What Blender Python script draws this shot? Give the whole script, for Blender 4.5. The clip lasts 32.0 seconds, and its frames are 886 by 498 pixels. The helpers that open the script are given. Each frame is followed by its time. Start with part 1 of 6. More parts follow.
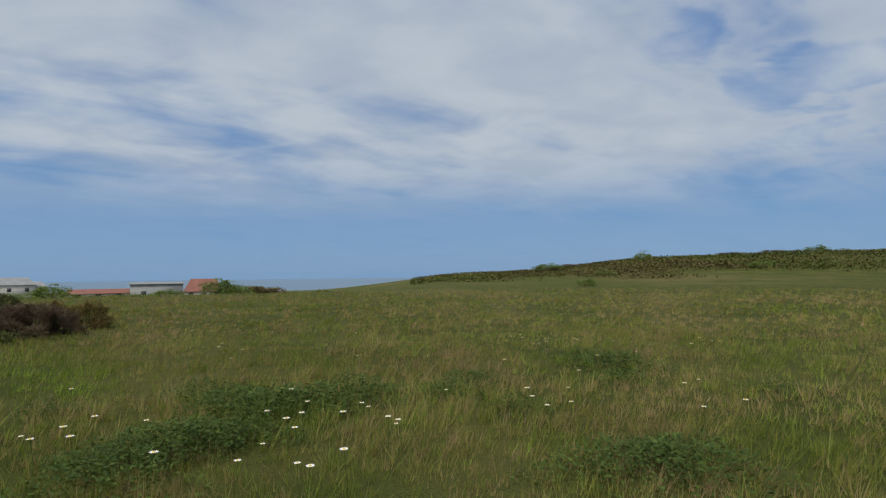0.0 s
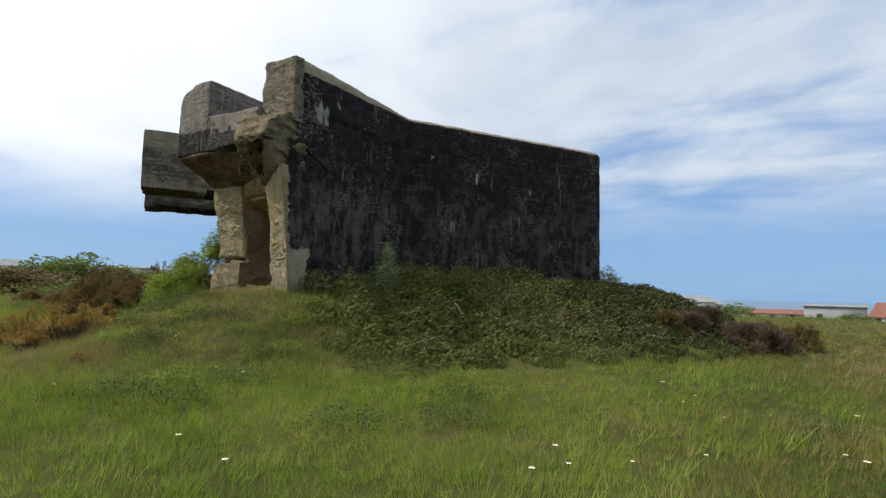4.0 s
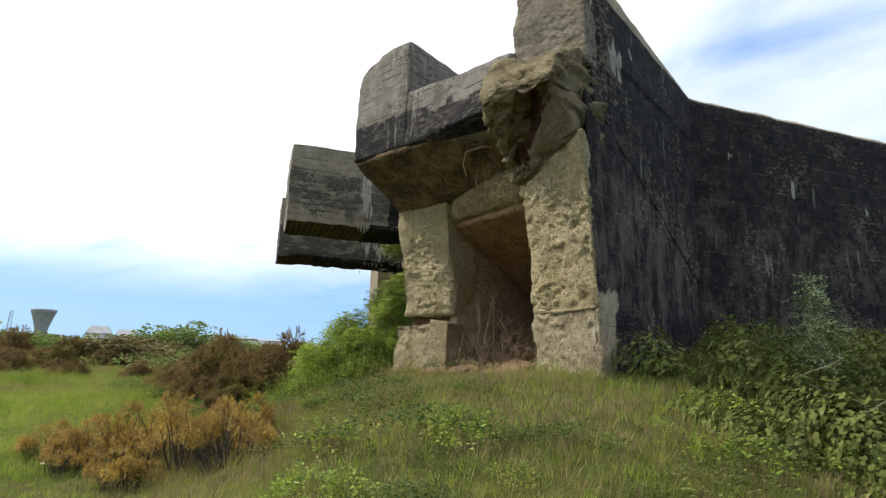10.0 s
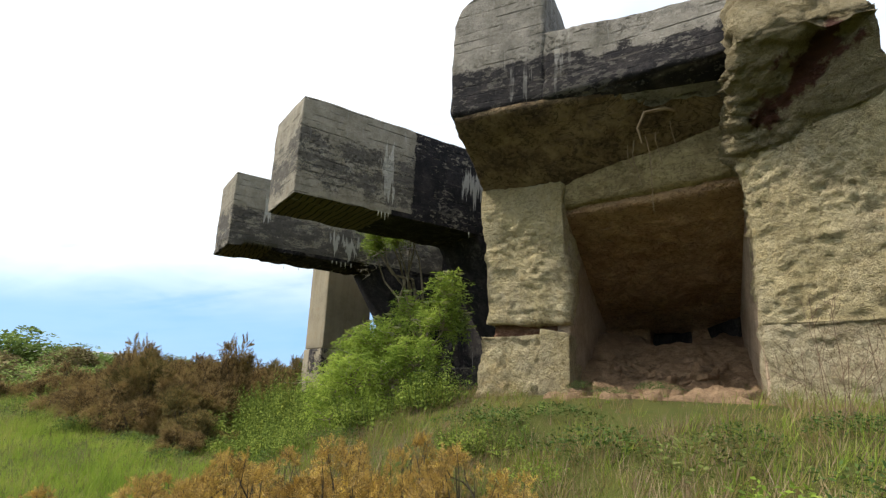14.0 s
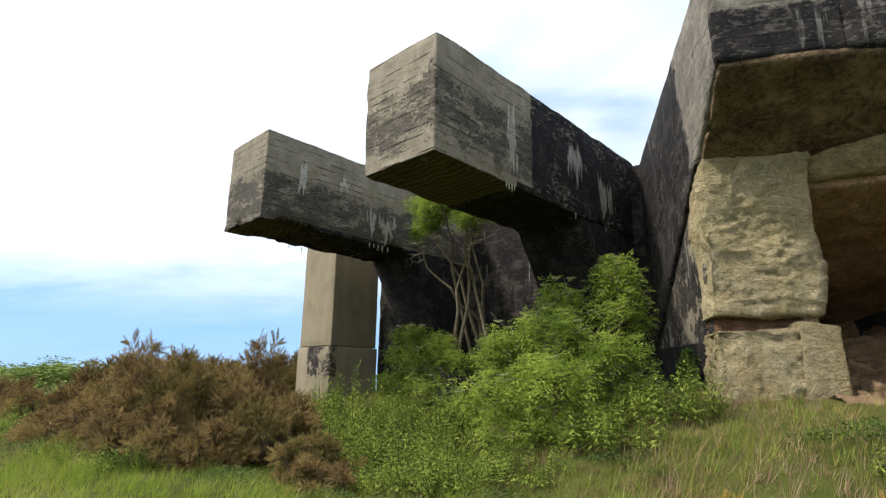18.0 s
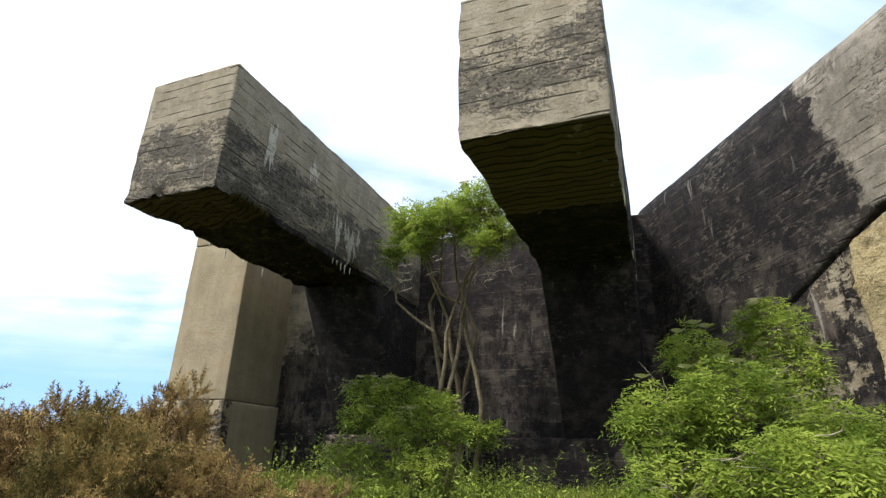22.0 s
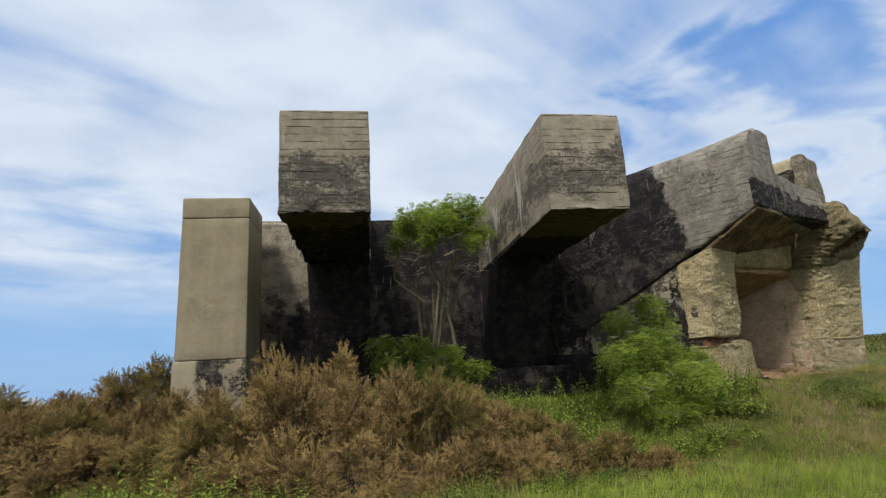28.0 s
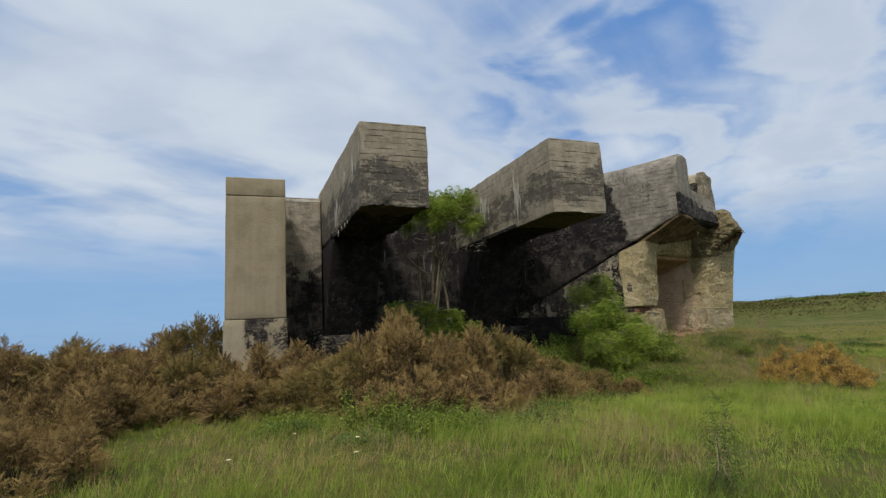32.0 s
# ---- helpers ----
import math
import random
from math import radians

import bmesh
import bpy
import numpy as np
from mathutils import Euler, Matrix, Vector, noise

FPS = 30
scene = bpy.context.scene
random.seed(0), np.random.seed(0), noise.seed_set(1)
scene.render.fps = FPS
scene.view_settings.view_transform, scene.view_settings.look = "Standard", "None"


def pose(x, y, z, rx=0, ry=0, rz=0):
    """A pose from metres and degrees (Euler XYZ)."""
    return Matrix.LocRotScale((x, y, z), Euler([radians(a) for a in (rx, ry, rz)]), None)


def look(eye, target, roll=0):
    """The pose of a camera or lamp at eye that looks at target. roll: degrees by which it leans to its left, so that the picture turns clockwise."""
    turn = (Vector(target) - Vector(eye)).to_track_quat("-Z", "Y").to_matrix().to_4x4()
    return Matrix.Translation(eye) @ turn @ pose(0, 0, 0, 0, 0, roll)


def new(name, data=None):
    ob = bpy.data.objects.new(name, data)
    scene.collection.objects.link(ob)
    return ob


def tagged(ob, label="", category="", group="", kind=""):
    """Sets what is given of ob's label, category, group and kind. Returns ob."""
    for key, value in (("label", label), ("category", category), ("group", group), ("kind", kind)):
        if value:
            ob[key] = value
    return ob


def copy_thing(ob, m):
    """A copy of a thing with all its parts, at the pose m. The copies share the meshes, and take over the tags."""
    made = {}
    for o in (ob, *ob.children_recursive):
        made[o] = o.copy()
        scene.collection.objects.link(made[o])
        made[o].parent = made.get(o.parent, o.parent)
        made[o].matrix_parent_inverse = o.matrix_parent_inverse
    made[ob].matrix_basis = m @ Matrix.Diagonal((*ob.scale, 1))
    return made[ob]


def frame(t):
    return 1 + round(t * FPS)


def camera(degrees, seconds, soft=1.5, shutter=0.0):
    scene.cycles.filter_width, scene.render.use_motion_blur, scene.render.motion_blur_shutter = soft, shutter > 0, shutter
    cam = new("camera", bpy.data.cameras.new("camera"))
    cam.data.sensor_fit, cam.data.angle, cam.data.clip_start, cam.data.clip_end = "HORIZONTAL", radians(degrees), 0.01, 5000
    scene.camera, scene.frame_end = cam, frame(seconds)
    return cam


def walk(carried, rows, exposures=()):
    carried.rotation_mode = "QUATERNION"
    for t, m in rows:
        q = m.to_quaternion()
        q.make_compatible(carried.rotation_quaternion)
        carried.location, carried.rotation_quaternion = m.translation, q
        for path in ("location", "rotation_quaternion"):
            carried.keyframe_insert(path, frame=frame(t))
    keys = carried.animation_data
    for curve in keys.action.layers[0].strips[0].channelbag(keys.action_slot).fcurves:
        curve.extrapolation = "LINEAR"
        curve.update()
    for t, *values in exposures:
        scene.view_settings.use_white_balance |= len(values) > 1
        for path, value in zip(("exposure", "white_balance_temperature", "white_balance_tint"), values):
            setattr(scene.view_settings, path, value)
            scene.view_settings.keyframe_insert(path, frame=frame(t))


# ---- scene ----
cam = camera(79.0, 32.0, soft=1.3)
METRES, EYE, TILT, LEAN, TURN = 38.462, 1.5, 0.0, 0.0, -1.4
ROWS = [
    (0.0, 0.0, 0.0, 0.0, 0.03, 2.72, 0.66),
    (0.5, -0.002, -0.0014, 0.0005, 3.28, 2.77, 0.46),
    (1.0, -0.0047, -0.0032, 0.0007, 9.99, 2.89, 0.15),
    (1.5, -0.0074, -0.0061, 0.0011, 19.03, 3.15, -0.13),
    (2.0, -0.0099, -0.0111, 0.0014, 29.76, 3.47, -0.5),
    (2.5, -0.012, -0.015, 0.0017, 41.23, 3.87, -0.75),
    (3.0, -0.0137, -0.0174, 0.0022, 51.03, 4.25, -0.85),
    (3.5, -0.0148, -0.0199, 0.0024, 57.84, 4.66, -0.88),
    (4.0, -0.0191, -0.0219, 0.0017, 63.57, 4.54, -1.16),
    (4.5, -0.031, -0.0231, 0.0028, 69.37, 4.85, -1.04),
    (6.5, -0.0964, -0.0506, 0.0008, 74.94, 7.36, -0.92),
    (7.0, -0.1148, -0.0559, 0.0004, 75.1, 7.89, -0.78),
    (7.5, -0.1328, -0.0597, 0.0027, 75.09, 8.47, -0.6),
    (8.0, -0.1505, -0.0631, 0.0024, 75.0, 9.58, -0.6),
    (8.5, -0.1685, -0.062, 0.0024, 74.81, 9.83, -0.23),
    (9.0, -0.1876, -0.0613, 0.0039, 74.49, 10.46, -0.23),
    (9.5, -0.2057, -0.0619, 0.0043, 73.43, 11.13, -1.7),
    (10.0, -0.2265, -0.0612, 0.003, 72.18, 11.84, -1.57),
    (10.5, -0.2467, -0.0649, 0.0021, 71.37, 12.57, -1.56),
    (11.0, -0.2645, -0.0698, 0.0027, 70.72, 12.92, -1.49),
    (11.5, -0.2806, -0.0749, 0.0038, 69.83, 13.78, -1.28),
    (12.0, -0.2909, -0.0849, 0.003, 68.08, 14.73, -1.76),
    (12.5, -0.3011, -0.0955, 0.0021, 64.91, 14.97, -2.49),
    (13.0, -0.3138, -0.1069, 0.0022, 61.56, 14.93, -2.18),
    (13.5, -0.3244, -0.1215, 0.0016, 58.62, 14.97, -2.03),
    (14.0, -0.3354, -0.1328, 0.0006, 56.91, 14.27, -2.21),
    (14.5, -0.3482, -0.1448, 0.0021, 54.72, 14.23, -1.99),
    (16.5, -0.4071, -0.1851, -0.0001, 48.92, 14.72, -1.68),
    (17.0, -0.4238, -0.1905, -0.0011, 48.21, 14.21, -1.59),
    (17.5, -0.4391, -0.1957, 0.0007, 46.83, 14.05, -1.16),
    (18.0, -0.4549, -0.1998, 0.0021, 44.46, 14.04, -0.69),
    (18.5, -0.4727, -0.2005, 0.0021, 42.44, 13.9, -0.42),
    (19.0, -0.4894, -0.2014, 0.0026, 40.38, 14.09, 0.06),
    (19.5, -0.5057, -0.2007, 0.0034, 35.77, 15.37, -0.54),
    (20.0, -0.5231, -0.1965, 0.0039, 30.95, 16.36, 0.29),
    (20.5, -0.5409, -0.1939, 0.0036, 26.44, 17.93, 0.5),
    (21.0, -0.5589, -0.1924, 0.0045, 24.35, 19.5, -0.76),
    (21.5, -0.5779, -0.1897, 0.0052, 23.72, 19.72, -1.19),
    (22.0, -0.5947, -0.1914, 0.0044, 22.45, 21.06, -1.61),
    (22.5, -0.6109, -0.1938, 0.0045, 20.71, 21.64, -1.47),
    (23.0, -0.6284, -0.1967, 0.0059, 19.68, 21.71, -1.27),
    (23.5, -0.6419, -0.2075, 0.0064, 18.38, 22.13, -0.89),
    (24.0, -0.6528, -0.2195, 0.0069, 16.37, 22.17, -0.13),
    (24.5, -0.6636, -0.2335, 0.0079, 11.62, 21.78, 1.01),
    (25.0, -0.6726, -0.2513, 0.0069, 7.2, 20.9, 2.27),
    (25.5, -0.6801, -0.2651, 0.0063, 5.69, 19.27, 2.29),
    (27.5, -0.7264, -0.3137, 0.0112, -4.52, 14.62, 2.59),
    (28.0, -0.7406, -0.3258, 0.0124, -6.31, 13.21, 3.22),
    (28.5, -0.7546, -0.333, 0.0116, -8.08, 12.12, 3.41),
    (29.0, -0.7712, -0.3422, 0.0128, -10.72, 11.72, 3.61),
    (29.5, -0.7858, -0.3536, 0.0134, -12.4, 11.31, 3.57),
    (30.0, -0.8041, -0.3639, 0.0119, -13.27, 10.59, 3.04),
    (30.5, -0.8166, -0.3699, 0.0137, -13.24, 10.08, 2.85),
    (31.0, -0.8286, -0.3768, 0.0146, -14.51, 9.26, 2.96),
    (31.5, -0.8418, -0.385, 0.0134, -17.29, 8.72, 3.09),
    (32.0, -0.8533, -0.392, 0.0149, -19.0, 8.57, 2.96),
]
walk(cam, [(t, pose(0, 0, EYE, TILT, LEAN, TURN) @ pose(METRES * x, METRES * y, METRES * z, 90 + pitch, roll, yaw)) for t, x, y, z, yaw, pitch, roll in ROWS],
     [(0, -0.57), (1.5, -0.48), (3, -0.16), (4, -0.06), (6.5, 0.08), (9, 0.32), (11, 0.56), (13, 0.58), (17, 0.57), (19, 0.68), (21, 0.88), (23, 0.56), (25.5, 0.13), (28, 0.05), (30, -0.08), (32, -0.22)])

# ---- light ----
SUN_AZ, SUN_EL = 148.0, 50.0  # degrees from +y towards -x, and above the horizon
to_sun = Vector((-math.sin(radians(SUN_AZ)) * math.cos(radians(SUN_EL)), math.cos(radians(SUN_AZ)) * math.cos(radians(SUN_EL)), math.sin(radians(SUN_EL))))
sun = new("sun", bpy.data.lights.new("sun", "SUN"))
sun.data.energy, sun.data.angle, sun.data.color = 3.15, radians(8), (1.0, 0.95, 0.87)
sun.matrix_world = look(to_sun * 100, (0, 0, 0))


class Nodes:
    """A short hand for node trees."""

    def __init__(self, tree):
        self.t = tree
        tree.nodes.clear()

    def add(self, kind, values=None, **attrs):
        n = self.t.nodes.new(kind)
        for k, v in attrs.items():
            setattr(n, k, v)
        for k, v in (values or {}).items():
            if isinstance(v, bpy.types.NodeSocket):
                self.t.links.new(v, n.inputs[k])
            else:
                n.inputs[k].default_value = v
        return n

    def noise(self, vec, scale, detail=4, rough=0.55, distortion=0.0):
        return self.add("ShaderNodeTexNoise", {"Vector": vec, "Scale": scale, "Detail": detail, "Roughness": rough, "Distortion": distortion}).outputs["Fac"]

    def cells(self, vec, scale):
        return self.math("ADD", 0.0, self.add("ShaderNodeTexVoronoi", {"Vector": vec, "Scale": scale}).outputs["Color"])

    def crease(self, vec, scale, detail=6, rough=0.6, distortion=0.3):
        """Zero along sharp winding lines, rising to either side."""
        return self.math("MULTIPLY", self.math("ABSOLUTE", self.math("SUBTRACT", self.noise(vec, scale, detail, rough, distortion), 0.5)), 2.0)

    def scaled(self, vec, s, rot=(0, 0, 0), loc=(0, 0, 0)):
        return self.add("ShaderNodeMapping", {"Vector": vec, "Scale": s, "Rotation": rot, "Location": loc}).outputs[0]

    def math(self, op, a, b=0.0, c=0.0, clamp=False):
        return self.add("ShaderNodeMath", {0: a, 1: b, 2: c}, operation=op, use_clamp=clamp).outputs[0]

    def step(self, v, lo, hi):
        return self.add("ShaderNodeMapRange", {"Value": v, "From Min": lo, "From Max": hi}, clamp=True, interpolation_type="SMOOTHSTEP").outputs[0]

    def ramp(self, v, stops):
        n = self.add("ShaderNodeValToRGB", {"Fac": v})
        e = n.color_ramp.elements
        while len(e) < len(stops):
            e.new(0.5)
        for el, (p, c) in zip(e, stops):
            el.position, el.color = p, (*c, 1)
        return n.outputs[0]

    def mix(self, f, a, b):
        v = {0: f}
        v[6] = a if isinstance(a, bpy.types.NodeSocket) else (*a, 1)
        v[7] = b if isinstance(b, bpy.types.NodeSocket) else (*b, 1)
        return self.add("ShaderNodeMix", v, data_type="RGBA").outputs[2]

    def bump(self, h, strength, distance):
        return self.add("ShaderNodeBump", {"Height": h, "Strength": strength, "Distance": distance}).outputs[0]


# sky: blue air with streaks of high cloud
world = bpy.data.worlds.new("sky")
scene.world = world
world.use_nodes = True
k = Nodes(world.node_tree)
sky = k.add("ShaderNodeTexSky", sky_type="NISHITA", sun_disc=False, sun_elevation=radians(SUN_EL), sun_rotation=radians(360 - SUN_AZ), air_density=1.0, dust_density=0.6, ozone_density=1.5)
gen = k.add("ShaderNodeTexCoord").outputs["Generated"]
xyz = k.add("ShaderNodeSeparateXYZ", {0: gen})
up = k.math("MAXIMUM", xyz.outputs[2], 0.0)
den = k.math("ADD", up, 0.14)
flat = k.add("ShaderNodeCombineXYZ", {0: k.math("DIVIDE", xyz.outputs[0], den), 1: k.math("DIVIDE", xyz.outputs[1], den), 2: 0.0}).outputs[0]
turned = k.scaled(flat, (1, 1, 1), (0, 0, radians(-38)))
streak = k.noise(k.scaled(turned, (0.55, 1.7, 1)), 1.0, 7, 0.5, 0.6)
fibre = k.noise(k.scaled(turned, (0.5, 4.0, 1), loc=(2.0, 5.0, 0)), 1.2, 5, 0.5, 0.4)
broad = k.noise(k.scaled(turned, (0.7, 1.2, 1), loc=(3.1, 1.7, 0)), 0.75, 4, 0.5, 0.4)
puff = k.noise(k.scaled(flat, (1.3, 1.6, 1), (0, 0, radians(-15)), (7.3, 2.2, 0)), 1.8, 6, 0.5, 0.3)
cover = k.math("ADD", k.math("ADD", k.math("MULTIPLY", streak, 0.55), k.math("MULTIPLY", broad, 0.65)), k.math("ADD", k.math("MULTIPLY", puff, 0.30), k.math("MULTIPLY", fibre, 0.12)))
gap_dot = k.add("ShaderNodeVectorMath", {0: gen, 1: (0.68, 0.60, 0.42)}, operation="DOT_PRODUCT").outputs["Value"]
cover = k.math("SUBTRACT", cover, k.math("MULTIPLY", k.step(gap_dot, 0.82, 0.99), k.math("MULTIPLY", k.step(puff, 0.42, 0.58), 0.18)))
clouds = k.step(cover, 0.52, 0.81)
glow_dot = k.add("ShaderNodeVectorMath", {0: gen, 1: to_sun}, operation="DOT_PRODUCT").outputs["Value"]
veil = k.step(glow_dot, 0.14, 0.92)
low = k.step(k.math("ADD", xyz.outputs[2], k.math("MULTIPLY", k.math("SUBTRACT", streak, 0.5), 0.07)), 0.08, 0.23)
amount = k.math("MULTIPLY", k.math("ADD", k.math("MULTIPLY", clouds, 0.92), k.math("MULTIPLY", veil, 0.5), clamp=True), k.math("ADD", k.math("MULTIPLY", low, 0.92), 0.08))
white = k.mix(veil, k.mix(k.step(puff, 0.34, 0.66), (5.6, 6.4, 7.5), (6.8, 7.5, 8.3)), (11.2, 11.5, 11.9))
blue = k.mix(k.step(xyz.outputs[2], -0.02, 0.45), (2.15, 4.3, 7.5), (1.3, 3.0, 6.6))
haze = k.mix(0.86, sky.outputs[0], blue)
bg = k.add("ShaderNodeBackground", {"Color": k.mix(amount, haze, white), "Strength": 0.11})
k.t.links.new(bg.outputs[0], k.add("ShaderNodeOutputWorld").inputs[0])


# ---- materials ----
def material(name):
    m = bpy.data.materials.new(name)
    m.use_nodes = True
    return m, Nodes(m.node_tree)


def finish(m, k, colour, rough=0.9, normal=None, thin=0.0, spec=0.3):
    v = {"Base Color": colour if isinstance(colour, bpy.types.NodeSocket) else (*colour, 1), "Roughness": rough, "Specular IOR Level": spec}
    if normal is not None:
        v["Normal"] = normal
    sh = k.add("ShaderNodeBsdfPrincipled", v).outputs[0]
    if thin:
        tr = k.add("ShaderNodeBsdfTranslucent", {"Color": v["Base Color"]}).outputs[0]
        sh = k.add("ShaderNodeMixShader", {0: thin, 1: sh, 2: tr}).outputs[0]
    k.t.links.new(sh, k.add("ShaderNodeOutputMaterial").inputs[0])
    return m


BASE = (-22.0, 6.0, 0.0)  # foot of the bunker
CU, CV, C0 = np.array([0.866, 0.5]), np.array([-0.5, 0.866]), np.array([-19.3, -0.53])  # the broken corner: along its front, and into it


def zone_at(k, p, z, band):
    """One between two heights, with a ragged fade above and below."""
    wob = k.math("ADD", z, k.math("MULTIPLY", k.math("SUBTRACT", k.noise(p, 1.1, 5, 0.6), 0.5), 1.3))
    return k.math("MULTIPLY", k.step(wob, band[0] - 0.2, band[0] + 0.15), k.step(wob, band[1] + 0.25, band[1] - 0.15))


def concrete(name, coat=None, chips=0.8, lime=0.4, boards=0.0, warm=0.0, broken=0.0, runs_at=(), soot=0.0, light=1.0, moss=0.45, worn=True, under=None, rust=False, flecked=0.75, calm=0.0, soot_size=1.1, soot_at=0.50, dull=0.0, band=None):
    """Weathered concrete. coat(k, x, y, z, v): where black tar was laid on, above zero inside; chips: how much of it is left; lime: pale
    runs and flecks; boards: marks of the boards it was cast against; warm: ochre tint; broken: a torn face; runs_at: (y, width, top,
    bottom) of thick pale runs; band: the heights between which it is pitted and sooty."""
    m, k = material(name)
    p = k.add("ShaderNodeVectorMath", {0: k.add("ShaderNodeTexCoord").outputs["Object"], 1: BASE}, operation="ADD").outputs[0]
    sep = k.add("ShaderNodeSeparateXYZ", {0: p})
    px, py, pz = sep.outputs
    grain, blot, big = k.noise(p, 38, 6, 0.7), k.noise(p, 3.1, 7, 0.65), k.noise(p, 0.55, 5, 0.6)
    runs = k.noise(k.scaled(p, (3.2, 3.2, 0.32)), 1.6, 7, 0.65)
    c1, c2 = np.array((0.19, 0.17, 0.14)) * light, np.array((0.36, 0.326, 0.272)) * light
    base = k.mix(k.step(blot, 0.3, 0.7), tuple(c1), tuple(c2))
    base = k.mix(k.math("MULTIPLY", k.step(runs, 0.5, 0.72), 0.55), base, (0.14, 0.125, 0.095))
    base = k.mix(k.math("MULTIPLY", k.step(grain, 0.55, 0.75), 0.4), base, (0.10, 0.095, 0.08))
    if calm:
        base = k.mix(calm, base, k.mix(k.step(k.noise(k.scaled(p, (2.2, 2.2, 0.12)), 1.6, 6, 0.6), 0.36, 0.64), tuple(c1 * 1.22), tuple(c2 * 0.95)))
    if warm:
        tone = k.ramp(k.noise(p, 1.7, 8, 0.68), [(0.25, (0.33, 0.235, 0.105)), (0.42, (0.55, 0.43, 0.21)), (0.55, (0.68, 0.56, 0.31)), (0.68, (0.65, 0.455, 0.19)), (0.85, (0.74, 0.64, 0.42))])
        base = k.mix(warm, base, tone)
    lichen = k.math("MULTIPLY", k.step(k.noise(p, 2.0, 8, 0.7), 0.57, 0.72), moss)
    base = k.mix(lichen, base, (0.21, 0.175, 0.07))
    pebble = k.cells(p, 30)
    base = k.mix(k.math("MULTIPLY", k.step(pebble, 0.62, 0.70), 0.12 * (1 - calm)), base, tuple(c2 * 1.25))
    base = k.mix(k.math("MULTIPLY", k.step(pebble, 0.36, 0.28), 0.10 * (1 - calm)), base, tuple(c1 * 0.5))
    h = k.math("ADD", k.math("MULTIPLY", grain, 0.6), k.math("MULTIPLY", blot, 0.8))
    if soot:
        s = k.math("ADD", k.noise(k.scaled(p, (0.8, 0.8, 1.9) if boards else (0.9, 0.9, 1.6), loc=(4, 2, 7)), soot_size, 10, 0.76), k.math("MULTIPLY", k.math("SUBTRACT", grain, 0.5), 0.45))
        if band:
            s = k.math("ADD", s, k.math("MULTIPLY", k.math("SUBTRACT", zone_at(k, p, pz, band), 0.6), 0.20))
        base = k.mix(k.math("MULTIPLY", k.step(s, soot_at, soot_at + 0.08), soot), base, (0.05, 0.045, 0.04))
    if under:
        # downward faces: mossy boards, their colour darkened to stand in for shade
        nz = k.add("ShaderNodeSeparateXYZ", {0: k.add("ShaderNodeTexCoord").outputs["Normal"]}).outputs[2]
        facing_down = k.math("MULTIPLY", k.step(nz, -0.35, -0.75), k.step(pz, under + 0.5, under + 0.3))
        mossy_shade = k.mix(k.step(k.noise(k.scaled(p, (0.8, 5.0, 1)), 1.2, 7, 0.7), 0.36, 0.66), (0.08, 0.063, 0.042), (0.125, 0.101, 0.056))
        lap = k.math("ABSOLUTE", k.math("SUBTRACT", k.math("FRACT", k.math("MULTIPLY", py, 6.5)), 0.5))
        mossy_shade = k.mix(k.step(lap, 0.34, 0.45), mossy_shade, (0.02, 0.018, 0.014))
        base = k.mix(facing_down, base, mossy_shade)
        h = k.math("SUBTRACT", h, k.math("MULTIPLY", k.step(lap, 0.38, 0.48), k.math("MULTIPLY", facing_down, 1.2)))
    if boards:
        jag = k.math("ADD", k.math("MULTIPLY", pz, 6.2), k.math("MULTIPLY", k.noise(k.scaled(p, (0.4, 0.4, 3)), 2.5, 3), 0.35))
        saw = k.math("FRACT", jag)
        line = k.math("SUBTRACT", 1.0, k.step(k.math("ABSOLUTE", k.math("SUBTRACT", saw, 0.5)), 0.02, 0.10))
        line = k.math("MULTIPLY", line, k.step(k.noise(k.scaled(p, (1.6, 1.6, 5)), 1.3, 6, 0.65), 0.47, 0.62))
        if under:
            line = k.math("MULTIPLY", line, k.math("SUBTRACT", 1.0, facing_down))
        base = k.mix(k.math("MULTIPLY", line, 0.75 * boards), base, (0.06, 0.055, 0.045))
        h = k.math("SUBTRACT", h, k.math("MULTIPLY", line, boards * 1.6))
        pits = k.step(k.noise(k.scaled(p, (5, 5, 8)), 2.6, 7, 0.75), 0.53, 0.62)
        pits = k.math("MULTIPLY", pits, k.math("ADD", 0.08, zone_at(k, p, pz, band), clamp=True) if band else k.step(big, 0.42, 0.58))
        base = k.mix(k.math("MULTIPLY", pits, 0.8 * min(1, boards)), base, (0.055, 0.05, 0.042))
        h = k.math("SUBTRACT", h, k.math("MULTIPLY", pits, 0.9))
    if broken:
        lay = k.noise(k.scaled(p, (0.9, 0.9, 3.4)), 2.2, 9, 0.7)
        base = k.mix(k.math("MULTIPLY", k.step(lay, 0.54, 0.7), 0.5), base, (0.30, 0.23, 0.12))
        stones = k.noise(p, 14, 6, 0.75)
        base = k.mix(k.math("MULTIPLY", k.step(stones, 0.58, 0.66), 0.5), base, (0.22, 0.165, 0.09))
        base = k.mix(k.math("MULTIPLY", k.step(stones, 0.40, 0.34), 0.45), base, (0.50, 0.42, 0.27))
        crumb = k.noise(p, 55, 4, 0.7)
        zone = k.step(k.noise(p, 1.1, 4, 0.6), 0.35, 0.65)
        big_stain = k.ramp(k.noise(k.scaled(p, loc=(3, 8, 1), s=(1, 1, 0.7)), 0.9, 6, 0.65), [(0.3, (0.35, 0.28, 0.14)), (0.48, (0.58, 0.48, 0.26)), (0.6, (0.66, 0.58, 0.40)), (0.72, (0.60, 0.38, 0.15))])
        base = k.mix(0.45 * warm, base, big_stain)
